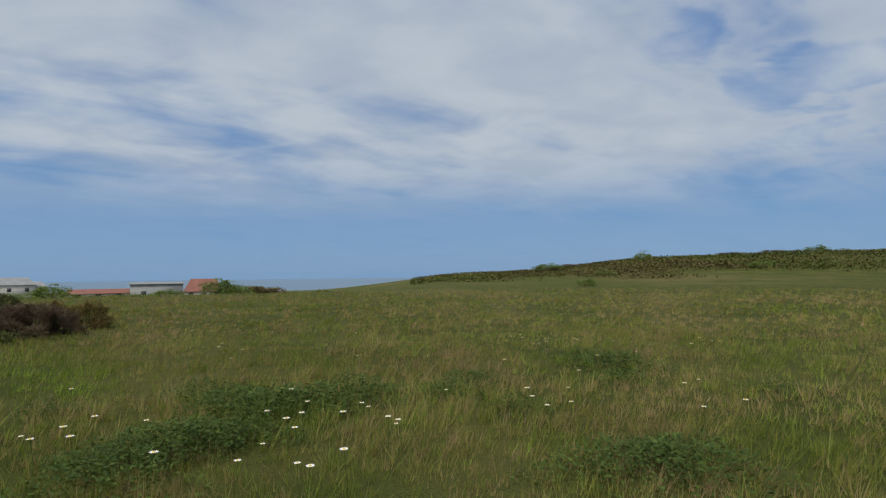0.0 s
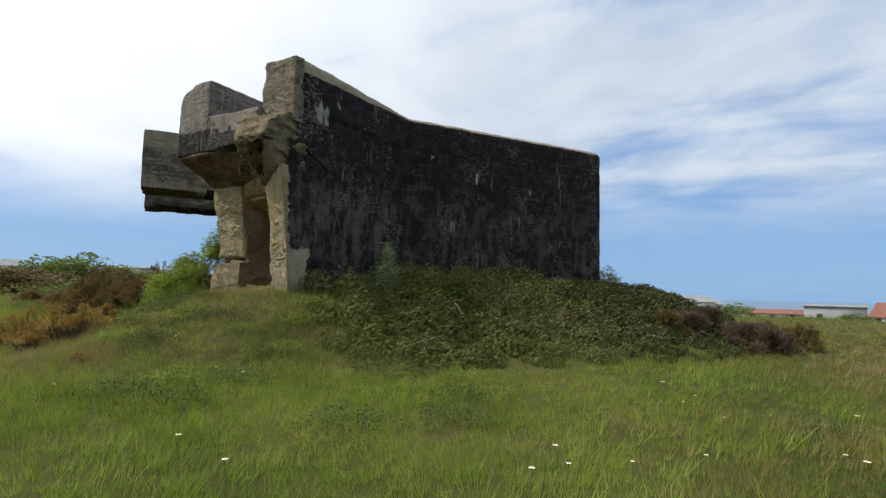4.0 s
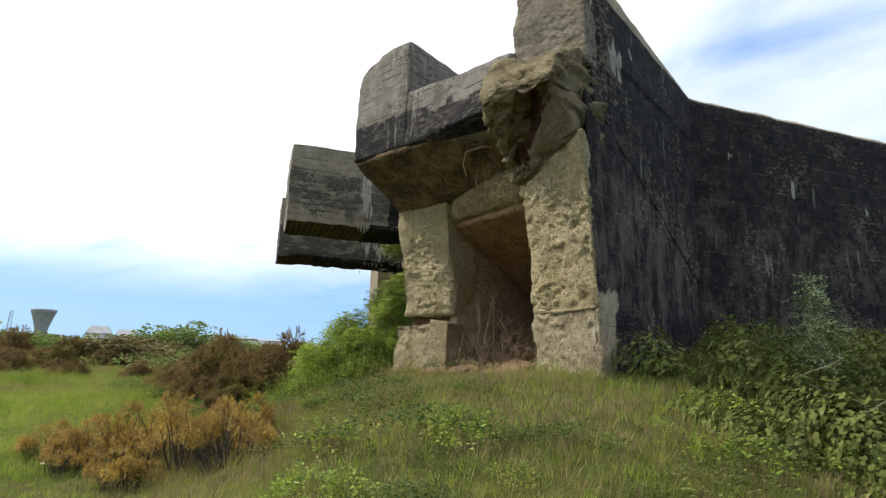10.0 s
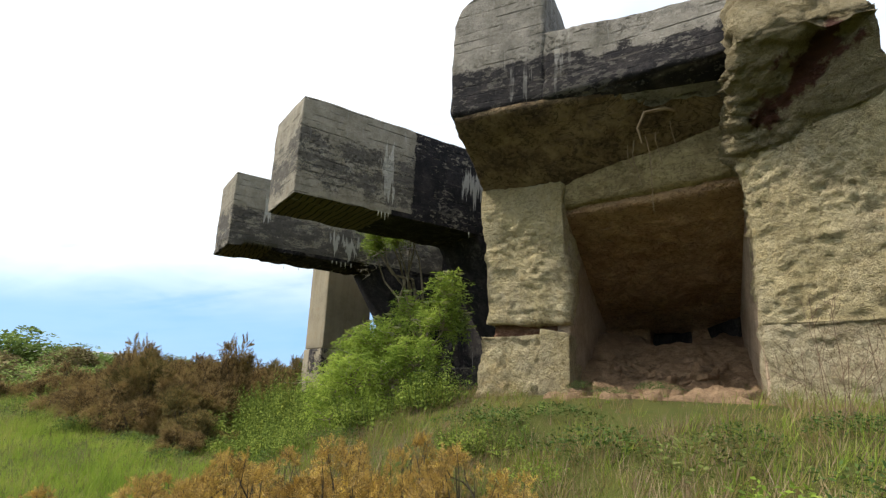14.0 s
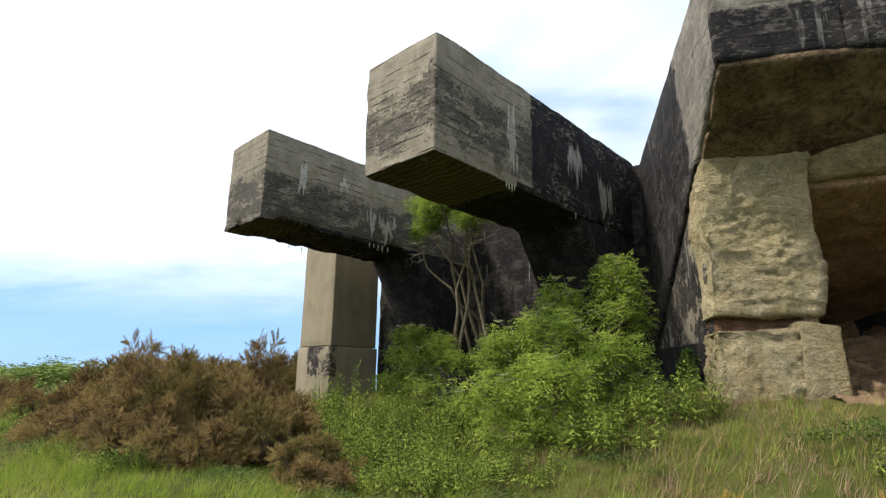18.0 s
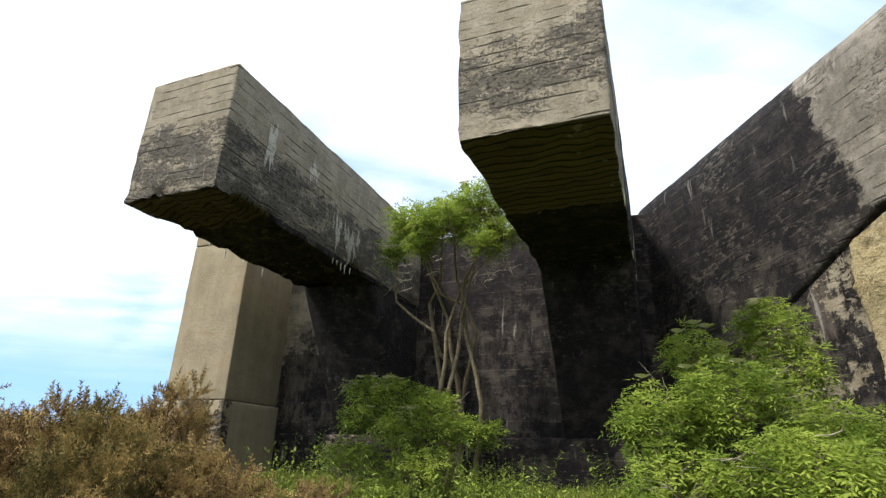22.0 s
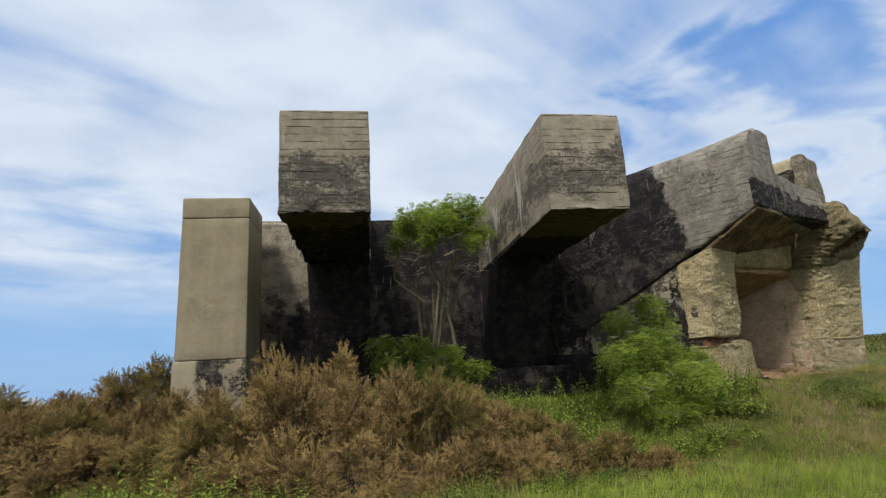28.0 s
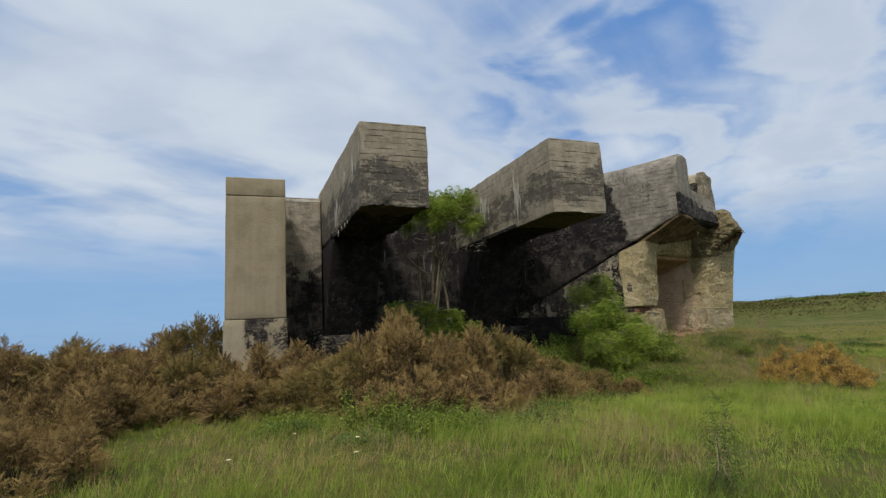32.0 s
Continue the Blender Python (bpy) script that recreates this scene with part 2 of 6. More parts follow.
        chip = k.step(k.noise(k.scaled(p, (1, 1, 1.7)), 10, 8, 0.75), 0.56, 0.60)
        base = k.mix(k.math("MULTIPLY", k.math("MULTIPLY", chip, zone), 0.6), base, (0.20, 0.145, 0.08))
        h = k.math("ADD", k.math("ADD", h, k.math("MULTIPLY", lay, 1.2 * broken)), k.math("MULTIPLY", k.math("MULTIPLY", k.math("ADD", stones, k.math("MULTIPLY", crumb, 0.9)), zone), 1.8 * broken))
        h = k.math("SUBTRACT", h, k.math("MULTIPLY", chip, 0.7))
        # small pits: depth in the bump, their shadow painted as darker brown
        pit = k.step(k.noise(k.scaled(p, (1, 1, 1.4), loc=(7, 7, 3)), 23, 5, 0.6), 0.60, 0.645)
        base = k.mix(k.math("MULTIPLY", pit, 0.42), base, (0.17, 0.12, 0.062))
        h = k.math("ADD", h, k.math("SUBTRACT", k.math("MULTIPLY", k.noise(p, 28, 6, 0.7), 1.1), k.math("MULTIPLY", pit, 0.8)))
        split = k.crease(k.scaled(p, (1, 1, 1.5)), 3.2, 8, 0.68, 0.5)
        fine_split = k.crease(k.scaled(p, (1, 1, 1.3), loc=(5, 1, 2)), 9.0, 7, 0.7)
        base = k.mix(k.math("MULTIPLY", k.step(split, 0.035, 0.0), 0.5), base, (0.075, 0.052, 0.028))
        base = k.mix(k.math("MULTIPLY", k.math("MULTIPLY", k.step(fine_split, 0.06, 0.0), zone), 0.4), base, (0.11, 0.08, 0.045))
        base = k.mix(k.math("MULTIPLY", k.step(k.cells(p, 17), 0.64, 0.68), 0.22), base, (0.56, 0.47, 0.30))
        base = k.mix(k.math("MULTIPLY", k.step(k.cells(k.scaled(p, (1, 1, 1), loc=(2, 2, 2)), 21), 0.34, 0.31), 0.15), base, (0.20, 0.145, 0.075))
        h = k.math("ADD", h, k.math("ADD", k.math("MULTIPLY", k.step(split, 0.0, 0.2), 0.4), k.math("MULTIPLY", k.step(fine_split, 0.0, 0.25), 0.3)))
    if dull:
        base = k.mix(dull, base, (0.11, 0.083, 0.04))
    if rust:
        # a slanting red brown hollow under the overhang
        u = k.math("ADD", k.math("MULTIPLY", k.math("SUBTRACT", px, float(C0[0])), float(CU[0])), k.math("MULTIPLY", k.math("SUBTRACT", py, float(C0[1])), float(CU[1])))
        along = k.math("ADD", k.math("MULTIPLY", k.math("SUBTRACT", u, 4.45), 0.76), k.math("MULTIPLY", k.math("SUBTRACT", pz, 4.98), 0.65))
        across = k.math("SUBTRACT", k.math("MULTIPLY", k.math("SUBTRACT", u, 4.45), 0.65), k.math("MULTIPLY", k.math("SUBTRACT", pz, 4.98), 0.76))
        far = k.math("ADD", k.math("MAXIMUM", k.math("SUBTRACT", k.math("ABSOLUTE", along), 0.46), k.math("SUBTRACT", k.math("ABSOLUTE", across), 0.12)), k.math("MULTIPLY", k.math("SUBTRACT", k.noise(p, 2.6, 6, 0.65), 0.5), 0.8))
        base = k.mix(k.step(far, 0.06, -0.03), base, k.mix(k.noise(k.scaled(p, (1, 1, 4)), 5, 6, 0.7), (0.035, 0.014, 0.010), (0.15, 0.055, 0.032)))
    if coat:
        edge = k.math("ADD", k.math("SUBTRACT", blot, 0.5), k.math("MULTIPLY", k.math("SUBTRACT", big, 0.5), 1.0))
        patchy = k.noise(k.scaled(p, (1, 1, 1.4), loc=(11, 3, 5)), 1.25, 9, 0.7)
        edge = k.math("ADD", k.math("ADD", edge, k.math("MULTIPLY", k.math("SUBTRACT", grain, 0.5), 0.28)), k.math("MULTIPLY", k.math("SUBTRACT", patchy, 0.5), 0.9))
        v = k.math("ADD", k.math("MULTIPLY", k.math("SUBTRACT", px, float(C0[0])), float(CV[0])), k.math("MULTIPLY", k.math("SUBTRACT", py, float(C0[1])), float(CV[1])))
        on = k.step(k.math("ADD", coat(k, px, py, pz, v), k.math("MULTIPLY", edge, 0.55)), -0.03, 0.05)
        left = k.step(k.math("ADD", edge, k.math("MULTIPLY", k.math("SUBTRACT", runs, 0.5), 0.5)), 0.5 - chips - 0.06, 0.5 - chips + 0.05)
        on = k.math("MULTIPLY", on, left)
        fine = k.noise(k.scaled(p, (1.0, 1.0, 1.0)), 3.4, 10, 0.74)
        mott = k.math("ADD", k.math("MULTIPLY", runs, 0.16), k.math("MULTIPLY", fine, 0.84))
        tint = k.mix(k.step(mott, 0.44, 0.68), (0.008, 0.0065, 0.0075), (0.038, 0.032, 0.030))
        tint = k.mix(k.math("MULTIPLY", k.step(k.math("ADD", k.math("MULTIPLY", blot, 0.5), k.math("MULTIPLY", patchy, 0.5)), 0.5, 0.58), k.math("ADD", 0.15, k.math("MULTIPLY", k.step(pz, 5.8, 4.6), 0.5)) if worn else 0.10), tint, (0.082, 0.070, 0.058))
        if worn:
            # a band where the tar has worn thin in short upright smears
            smear = k.noise(k.scaled(p, (1.5, 1.5, 0.5), loc=(2, 6, 1)), 1.3, 10, 0.76)
            at = k.step(k.math("ABSOLUTE", k.math("SUBTRACT", k.math("ADD", pz, k.math("MULTIPLY", big, 1.6)), 4.3)), 1.35, 0.75)
            band = k.math("MULTIPLY", at, k.step(smear, 0.46, 0.58))
            tint = k.mix(k.math("MULTIPLY", band, 0.8 * float(worn)), tint, (0.118, 0.097, 0.076))
            seam = k.math("ABSOLUTE", k.math("SUBTRACT", k.math("FRACT", k.math("ADD", k.math("MULTIPLY", pz, 2.6), k.math("MULTIPLY", patchy, 0.25))), 0.5))
            seam = k.math("MULTIPLY", k.step(seam, 0.055, 0.0), k.step(blot, 0.45, 0.6))
            tint = k.mix(k.math("MULTIPLY", seam, 0.5), tint, (0.14, 0.12, 0.095))
        peel = k.math("ADD", k.noise(k.scaled(p, (1, 1, 2.2), loc=(1, 9, 4)), 7.0, 8, 0.7), k.math("MULTIPLY", k.math("SUBTRACT", k.noise(p, 0.7, 4, 0.6), 0.5), 0.6))
        peel = k.math("MULTIPLY", k.step(peel, 0.60, 0.62), flecked)
        on = k.math("MULTIPLY", on, k.math("SUBTRACT", 1.0, peel))
        base = k.mix(on, base, tint)
        h = k.math("ADD", h, k.math("MULTIPLY", on, 0.25))
    if lime:
        drip = k.noise(k.scaled(p, (5.5, 5.5, 0.55)), 1.3, 6, 0.6)
        where = k.step(k.noise(p, 0.8, 3, 0.5), 0.52, 0.66)
        base = k.mix(k.math("MULTIPLY", k.math("MULTIPLY", k.step(drip, 0.6, 0.66), where), lime), base, (0.50, 0.48, 0.43))
        flecks = k.step(k.noise(k.scaled(p, (9, 9, 7)), 1.6, 4, 0.6), 0.69, 0.72)
        base = k.mix(k.math("MULTIPLY", flecks, 0.6 * lime), base, (0.40, 0.38, 0.34))
    for y0, wid, top, bot in runs_at:
        # a sheet of lime that ends below in drips of different lengths
        size = top - bot
        wob = k.math("ADD", k.math("SUBTRACT", py, y0), k.math("MULTIPLY", k.math("SUBTRACT", k.noise(k.scaled(p, (1, 3, 0.9)), 2.2, 6, 0.65), 0.5), 3.5 * wid))
        core = k.step(k.math("ABSOLUTE", wob), 1.25 * wid, 1.05 * wid)
        ends = k.noise(k.scaled(p, (0.3, 4.5, 0.05)), 1.0, 3, 0.7)
        heads = k.noise(k.scaled(p, (0.3, 7, 0.05), loc=(0, 3, 0)), 1.0, 4, 0.7)
        low_end = k.math("ADD", bot, k.math("MULTIPLY", k.math("SUBTRACT", ends, 0.38), 2.6 * size))
        high_end = k.math("SUBTRACT", top, k.math("MULTIPLY", k.math("SUBTRACT", heads, 0.35), 1.7 * size))
        tall = k.math("MULTIPLY", k.step(k.math("SUBTRACT", pz, low_end), -0.02, 0.03), k.step(k.math("SUBTRACT", high_end, pz), -0.02, 0.04))
        tall = k.math("MULTIPLY", tall, k.step(pz, bot - 0.06, bot - 0.02))
        gaps = k.step(k.noise(k.scaled(p, (4, 6, 2.2)), 1.6, 8, 0.7), 0.33, 0.46)
        core = k.math("MULTIPLY", k.math("MULTIPLY", core, tall), gaps)
        base = k.mix(k.math("MULTIPLY", core, 0.75), base, (0.50, 0.47, 0.40))
        h = k.math("ADD", h, k.math("MULTIPLY", core, 0.5))
    return finish(m, k, base, 0.92, k.bump(h, 0.9, 0.055 if broken else 0.05), spec=0.25)


def earth(name, a, b, c, scale=1.0, lines=0.7):
    m, k = material(name)
    p = k.add("ShaderNodeTexCoord").outputs["Object"]
    n1, n2 = k.noise(p, 2.2 * scale, 8, 0.65), k.noise(p, 17 * scale, 6, 0.7)
    col = k.mix(k.step(n1, 0.35, 0.65), a, b)
    col = k.mix(k.math("MULTIPLY", k.step(n2, 0.52, 0.7), 0.7), col, c)
    line = k.crease(k.scaled(p, (1, 1, 2.4)), 2.6 * scale, 8, 0.68, 0.6)
    col = k.mix(k.math("MULTIPLY", k.step(line, 0.05, 0.0), lines), col, tuple(0.4 * q for q in c))
    col = k.mix(k.math("MULTIPLY", k.step(k.cells(p, 19), 0.62, 0.68), 0.2), col, tuple(1.35 * q for q in b))
    return finish(m, k, col, 0.97, k.bump(k.math("ADD", k.math("ADD", n1, n2), k.math("MULTIPLY", k.step(line, 0.0, 0.25), 0.4)), 0.9, 0.05), spec=0.15)


def leafy(name, stops, patch=0.35, thin=0.3, rough=0.6, size=0.7):
    """Leaves, blades and needles: each its own shade, with broader drifts of tone."""
    m, k = material(name)
    rnd = k.add("ShaderNodeNewGeometry").outputs["Random Per Island"]
    p = k.add("ShaderNodeTexCoord").outputs["Object"]
    drift = k.math("ADD", k.math("ADD", k.math("MULTIPLY", k.noise(p, size, 5, 0.65), 0.40), k.math("MULTIPLY", k.noise(p, size * 0.22, 3, 0.6), 0.32)), k.math("MULTIPLY", k.noise(p, size * 9, 2, 0.5), 0.28))
    f = k.math("ADD", k.math("MULTIPLY", rnd, 1 - patch), k.math("MULTIPLY", k.step(drift, 0.39, 0.61), patch))
    return finish(m, k, k.ramp(f, stops), rough, thin=thin, spec=0.3 if rough < 0.9 else 0.08)


def plain(name, a, b, scale=6, rough=0.85, bump=0.3):
    m, k = material(name)
    p = k.add("ShaderNodeTexCoord").outputs["Object"]
    n = k.noise(p, scale, 6, 0.65)
    return finish(m, k, k.mix(k.step(n, 0.3, 0.7), a, b), rough, k.bump(n, bump, 0.02))


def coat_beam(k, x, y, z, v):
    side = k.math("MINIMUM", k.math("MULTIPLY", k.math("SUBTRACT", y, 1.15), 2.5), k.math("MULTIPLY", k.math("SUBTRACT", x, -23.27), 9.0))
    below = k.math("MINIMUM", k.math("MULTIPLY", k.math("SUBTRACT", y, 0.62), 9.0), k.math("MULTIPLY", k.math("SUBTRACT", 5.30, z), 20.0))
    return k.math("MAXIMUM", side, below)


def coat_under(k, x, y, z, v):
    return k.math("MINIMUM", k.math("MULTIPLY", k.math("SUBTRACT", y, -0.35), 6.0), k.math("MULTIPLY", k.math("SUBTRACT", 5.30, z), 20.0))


def coat_wing(k, x, y, z, v):
    side = k.math("SUBTRACT", v, k.math("ADD", 2.6, k.math("MULTIPLY", k.math("SUBTRACT", z, 7.3), 0.42)))
    front = k.math("MINIMUM", k.math("MULTIPLY", k.math("SUBTRACT", 0.10, v), 20.0), k.math("MULTIPLY", k.math("SUBTRACT", k.math("SUBTRACT", 6.33, k.math("MULTIPLY", k.math("ADD", x, 19.3), 0.07)), z), 1.0))
    return k.math("MAXIMUM", k.math("MULTIPLY", side, 0.6), k.math("MINIMUM", front, 0.6))


def coat_wall(k, x, y, z, v):
    top = k.math("MULTIPLY", k.math("SUBTRACT", 7.40, z), 5.0)
    foot = k.math("MAXIMUM", k.math("SUBTRACT", v, 0.75), k.math("SUBTRACT", z, 2.75))
    return k.math("MINIMUM", k.math("MINIMUM", top, 1.0), k.math("ADD", foot, 0.15))


def coat_all(k, x, y, z, v):
    return k.math("ADD", 1.0, k.math("MULTIPLY", z, 0.0))


def coat_stub(k, x, y, z, v):
    return k.math("MULTIPLY", k.math("SUBTRACT", 4.4, z), 0.22)


def coat_foot(k, x, y, z, v):
    a = k.math("MULTIPLY", k.math("SUBTRACT", x, -33.05), 0.9)
    b = k.math("MULTIPLY", k.math("SUBTRACT", z, 1.78), 0.8)
    return k.math("MINIMUM", k.math("MINIMUM", a, b), k.math("MULTIPLY", k.math("SUBTRACT", 3.0, y), 9.0))


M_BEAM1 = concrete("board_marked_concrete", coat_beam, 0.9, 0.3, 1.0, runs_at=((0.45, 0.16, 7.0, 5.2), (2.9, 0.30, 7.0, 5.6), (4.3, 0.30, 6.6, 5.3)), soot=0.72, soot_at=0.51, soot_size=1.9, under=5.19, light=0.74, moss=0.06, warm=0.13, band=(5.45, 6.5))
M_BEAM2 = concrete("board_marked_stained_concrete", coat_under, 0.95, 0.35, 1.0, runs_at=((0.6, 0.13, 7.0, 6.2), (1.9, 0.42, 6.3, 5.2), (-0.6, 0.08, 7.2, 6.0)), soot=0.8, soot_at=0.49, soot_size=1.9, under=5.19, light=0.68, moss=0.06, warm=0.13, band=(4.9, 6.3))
M_TAR = concrete("tarred_concrete", coat_wall, 0.9, 0.35, 0.2, warm=0.3, flecked=0.4, runs_at=((2.95, 0.18, 6.8, 6.2), (2.2, 0.07, 7.45, 6.9), (3.5, 0.06, 7.0, 6.5)))
M_SIDE = concrete("black_tarred_wall", coat_wall, 0.95, 0.3, 0.15, warm=0.3, flecked=0.25, worn=0.55, runs_at=((7.4, 0.05, 6.4, 5.9), (9.2, 0.04, 6.0, 5.5), (11.6, 0.05, 5.6, 5.2)))
M_FLAKED = concrete("flaking_tarred_concrete", coat_all, 0.62, 0.45, 0.2, warm=0.2, flecked=0.9)
M_BLACK = concrete("black_tarred_concrete", coat_all, 1.2, 0.12, worn=False, flecked=0.12)
M_REAR = concrete("tarred_rear_concrete", coat_all, 0.95, 0.4, worn=0.35, flecked=0.2)
M_STUB = concrete("streaked_concrete", coat_stub, 0.72, 0.6, 0.2, soot=0.55, light=0.9, warm=0.12, moss=0.1, runs_at=((5.15, 0.5, 7.04, 6.8),))
M_WING = concrete("part_tarred_concrete", coat_wing, 0.9, 0.3, 0.9, soot=0.35, light=0.82, moss=0.2, flecked=0.35, worn=0.5)
M_PILLAR = concrete("pale_concrete", None, lime=0.05, warm=0.23, moss=0.0, light=0.54, calm=0.75, dull=0.08)
M_PFOOT = concrete("pale_painted_concrete", coat_foot, 0.55, lime=0.08, warm=0.22, moss=0.0, light=0.60, calm=0.7)
M_BROKEN = concrete("torn_concrete", warm=0.9, broken=1.0, lime=0.15, moss=0.12, rust=True)
M_PALETORN = concrete("pale_torn_concrete", warm=0.5, broken=0.8, lime=0.3, moss=0.25, light=1.25)
M_GREYTORN = concrete("torn_grey_concrete", warm=0.1, broken=1.0, lime=0.6, moss=0.3, soot=0.75, light=1.15, soot_size=3.4, dull=0.1)
M_BROKEN2 = concrete("mossy_torn_concrete", warm=0.75, broken=1.2, lime=0.1, moss=0.7, soot=0.3, rust=True, dull=0.48)
M_SMOOTH = earth("stained_concrete", (0.34, 0.25, 0.165), (0.47, 0.355, 0.245), (0.24, 0.165, 0.105), 0.7, 0.15)
M_FOOTBLOCK = concrete("brown_torn_block", warm=0.95, broken=1.0, lime=0.05, moss=0.1, soot=0.4, soot_size=1.8, dull=0.22)
M_EARTH = earth("brown_earth", (0.22, 0.142, 0.082), (0.34, 0.228, 0.135), (0.13, 0.08, 0.05), 1.5, 0.3)
M_VAULT = earth("brown_torn_concrete", (0.30, 0.18, 0.095), (0.45, 0.295, 0.16), (0.15, 0.085, 0.047), 1.6)
M_LINTEL = earth("mossy_torn_edge", (0.24, 0.185, 0.095), (0.40, 0.32, 0.17), (0.12, 0.088, 0.045), 1.3, 0.5)
M_CRUMB = earth("red_brown_crumbs", (0.16, 0.085, 0.05), (0.27, 0.15, 0.09), (0.07, 0.035, 0.022), 2.5, 0.4)
# mossy brown, its tones lowered to put the slab's shade into the colour
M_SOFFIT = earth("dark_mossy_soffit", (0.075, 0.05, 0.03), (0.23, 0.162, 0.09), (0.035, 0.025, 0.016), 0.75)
M_GRASS = leafy("grass_blades", [(0.0, (0.07, 0.115, 0.015)), (0.22, (0.14, 0.19, 0.024)), (0.40, (0.22, 0.255, 0.042)), (0.52, (0.28, 0.252, 0.068)), (0.68, (0.295, 0.212, 0.09)), (1.0, (0.37, 0.28, 0.15))], patch=0.62, thin=0.35, size=0.8)
M_LUSH = leafy("lush_grass_blades", [(0.0, (0.075, 0.12, 0.014)), (0.3, (0.165, 0.24, 0.026)), (0.58, (0.25, 0.34, 0.042)), (0.8, (0.335, 0.375, 0.07)), (1.0, (0.37, 0.32, 0.12))], patch=0.66, thin=0.4, size=0.8)
M_WEED = leafy("weed_leaves", [(0.0, (0.03, 0.058, 0.01)), (0.6, (0.07, 0.115, 0.02)), (1.0, (0.13, 0.18, 0.036))], thin=0.25, rough=0.8)
M_BRAMBLE = leafy("bramble_leaves", [(0.0, (0.05, 0.06, 0.02)), (0.35, (0.095, 0.115, 0.032)), (0.65, (0.145, 0.17, 0.046)), (0.85, (0.20, 0.21, 0.07)), (1.0, (0.24, 0.16, 0.085))], patch=0.68, thin=0.3, size=0.9, rough=0.92)
M_OLDBRAMBLE = leafy("old_bramble_leaves", [(0.0, (0.018, 0.024, 0.011)), (0.4, (0.042, 0.05, 0.02)), (0.7, (0.075, 0.082, 0.032)), (0.88, (0.12, 0.115, 0.05)), (1.0, (0.14, 0.09, 0.055))], thin=0.2, size=0.9, rough=0.92)
M_NETTLE = leafy("nettle_leaves", [(0.0, (0.08, 0.11, 0.024)), (0.45, (0.185, 0.24, 0.042)), (1.0, (0.35, 0.405, 0.085))], patch=0.74, thin=0.35, rough=0.92, size=1.6)
M_GREYLEAF = leafy("grey_green_leaves", [(0.0, (0.10, 0.13, 0.06)), (0.5, (0.21, 0.26, 0.12)), (1.0, (0.36, 0.40, 0.22))], thin=0.25, rough=0.85)
M_ELDER = leafy("elder_leaves", [(0.0, (0.085, 0.13, 0.024)), (0.4, (0.19, 0.265, 0.042)), (1.0, (0.37, 0.445, 0.085))], patch=0.90, thin=0.55, rough=0.92, size=1.6)
M_GORSE = leafy("gorse_needles", [(0.0, (0.03, 0.025, 0.013)), (0.2, (0.085, 0.06, 0.027)), (0.45, (0.212, 0.145, 0.06)), (0.65, (0.372, 0.256, 0.108)), (0.82, (0.29, 0.215, 0.072)), (1.0, (0.17, 0.17, 0.048))], patch=0.5, thin=0.15, size=1.6, rough=0.92)
M_GORSE_OLIVE = leafy("olive_gorse_needles", [(0.0, (0.035, 0.034, 0.014)), (0.25, (0.09, 0.08, 0.028)), (0.5, (0.19, 0.15, 0.052)), (0.75, (0.33, 0.22, 0.085)), (1.0, (0.14, 0.175, 0.046))], patch=0.5, thin=0.15, size=1.6, rough=0.92)
M_GORSE_DRY = leafy("dry_gorse_needles", [(0.0, (0.08, 0.055, 0.02)), (0.3, (0.28, 0.18, 0.05)), (0.62, (0.46, 0.30, 0.075)), (0.82, (0.58, 0.39, 0.08)), (0.9, (0.72, 0.48, 0.05)), (1.0, (0.82, 0.58, 0.04))], patch=0.3, thin=0.2, size=1.4)
M_GORSE_DARK = leafy("dark_gorse_needles", [(0.0, (0.04, 0.03, 0.02)), (0.4, (0.12, 0.08, 0.05)), (0.75, (0.20, 0.135, 0.08)), (1.0, (0.12, 0.13, 0.045))], patch=0.4, thin=0.12, size=1.2)
M_FAR = leafy("far_leaves", [(0.0, (0.11, 0.155, 0.042)), (0.5, (0.175, 0.235, 0.062)), (1.0, (0.24, 0.295, 0.08))], thin=0.25, size=0.15, rough=0.95)
M_HEATH = leafy("heath_leaves", [(0.0, (0.04, 0.055, 0.016)), (0.5, (0.085, 0.105, 0.028)), (1.0, (0.16, 0.17, 0.045))], thin=0.2, size=0.05, rough=0.95)
M_SCRUB = leafy("near_scrub", [(0.0, (0.11, 0.09, 0.042)), (0.5, (0.20, 0.155, 0.075)), (1.0, (0.20, 0.215, 0.07))], thin=0.2, size=0.12, rough=0.95)
M_FARBROWN = leafy("far_scrub", [(0.0, (0.06, 0.05, 0.024)), (0.5, (0.125, 0.10, 0.045)), (1.0, (0.17, 0.155, 0.05))], thin=0.15, size=0.08, rough=0.95)
M_STEM = plain("bark", (0.12, 0.096, 0.058), (0.25, 0.205, 0.13), 14)
M_DEAD = plain("dead_twigs", (0.22, 0.19, 0.14), (0.36, 0.32, 0.25), 14)
M_TWIG = plain("dark_twigs", (0.045, 0.035, 0.022), (0.085, 0.065, 0.042), 14)
M_DRY = leafy("dry_stalks", [(0.0, (0.12, 0.065, 0.045)), (0.5, (0.22, 0.14, 0.085)), (1.0, (0.36, 0.28, 0.16))], thin=0.1)
M_PETAL = plain("white_petals", (0.75, 0.75, 0.72), (0.85, 0.85, 0.82), 20)
M_YOLK = plain("yellow_florets", (0.70, 0.48, 0.04), (0.80, 0.58, 0.06), 30)
M_LIME = plain("grey_lime", (0.36, 0.34, 0.28), (0.50, 0.47, 0.40), 40)
M_CREAM = plain("cream_florets", (0.62, 0.60, 0.42), (0.75, 0.73, 0.55), 30)
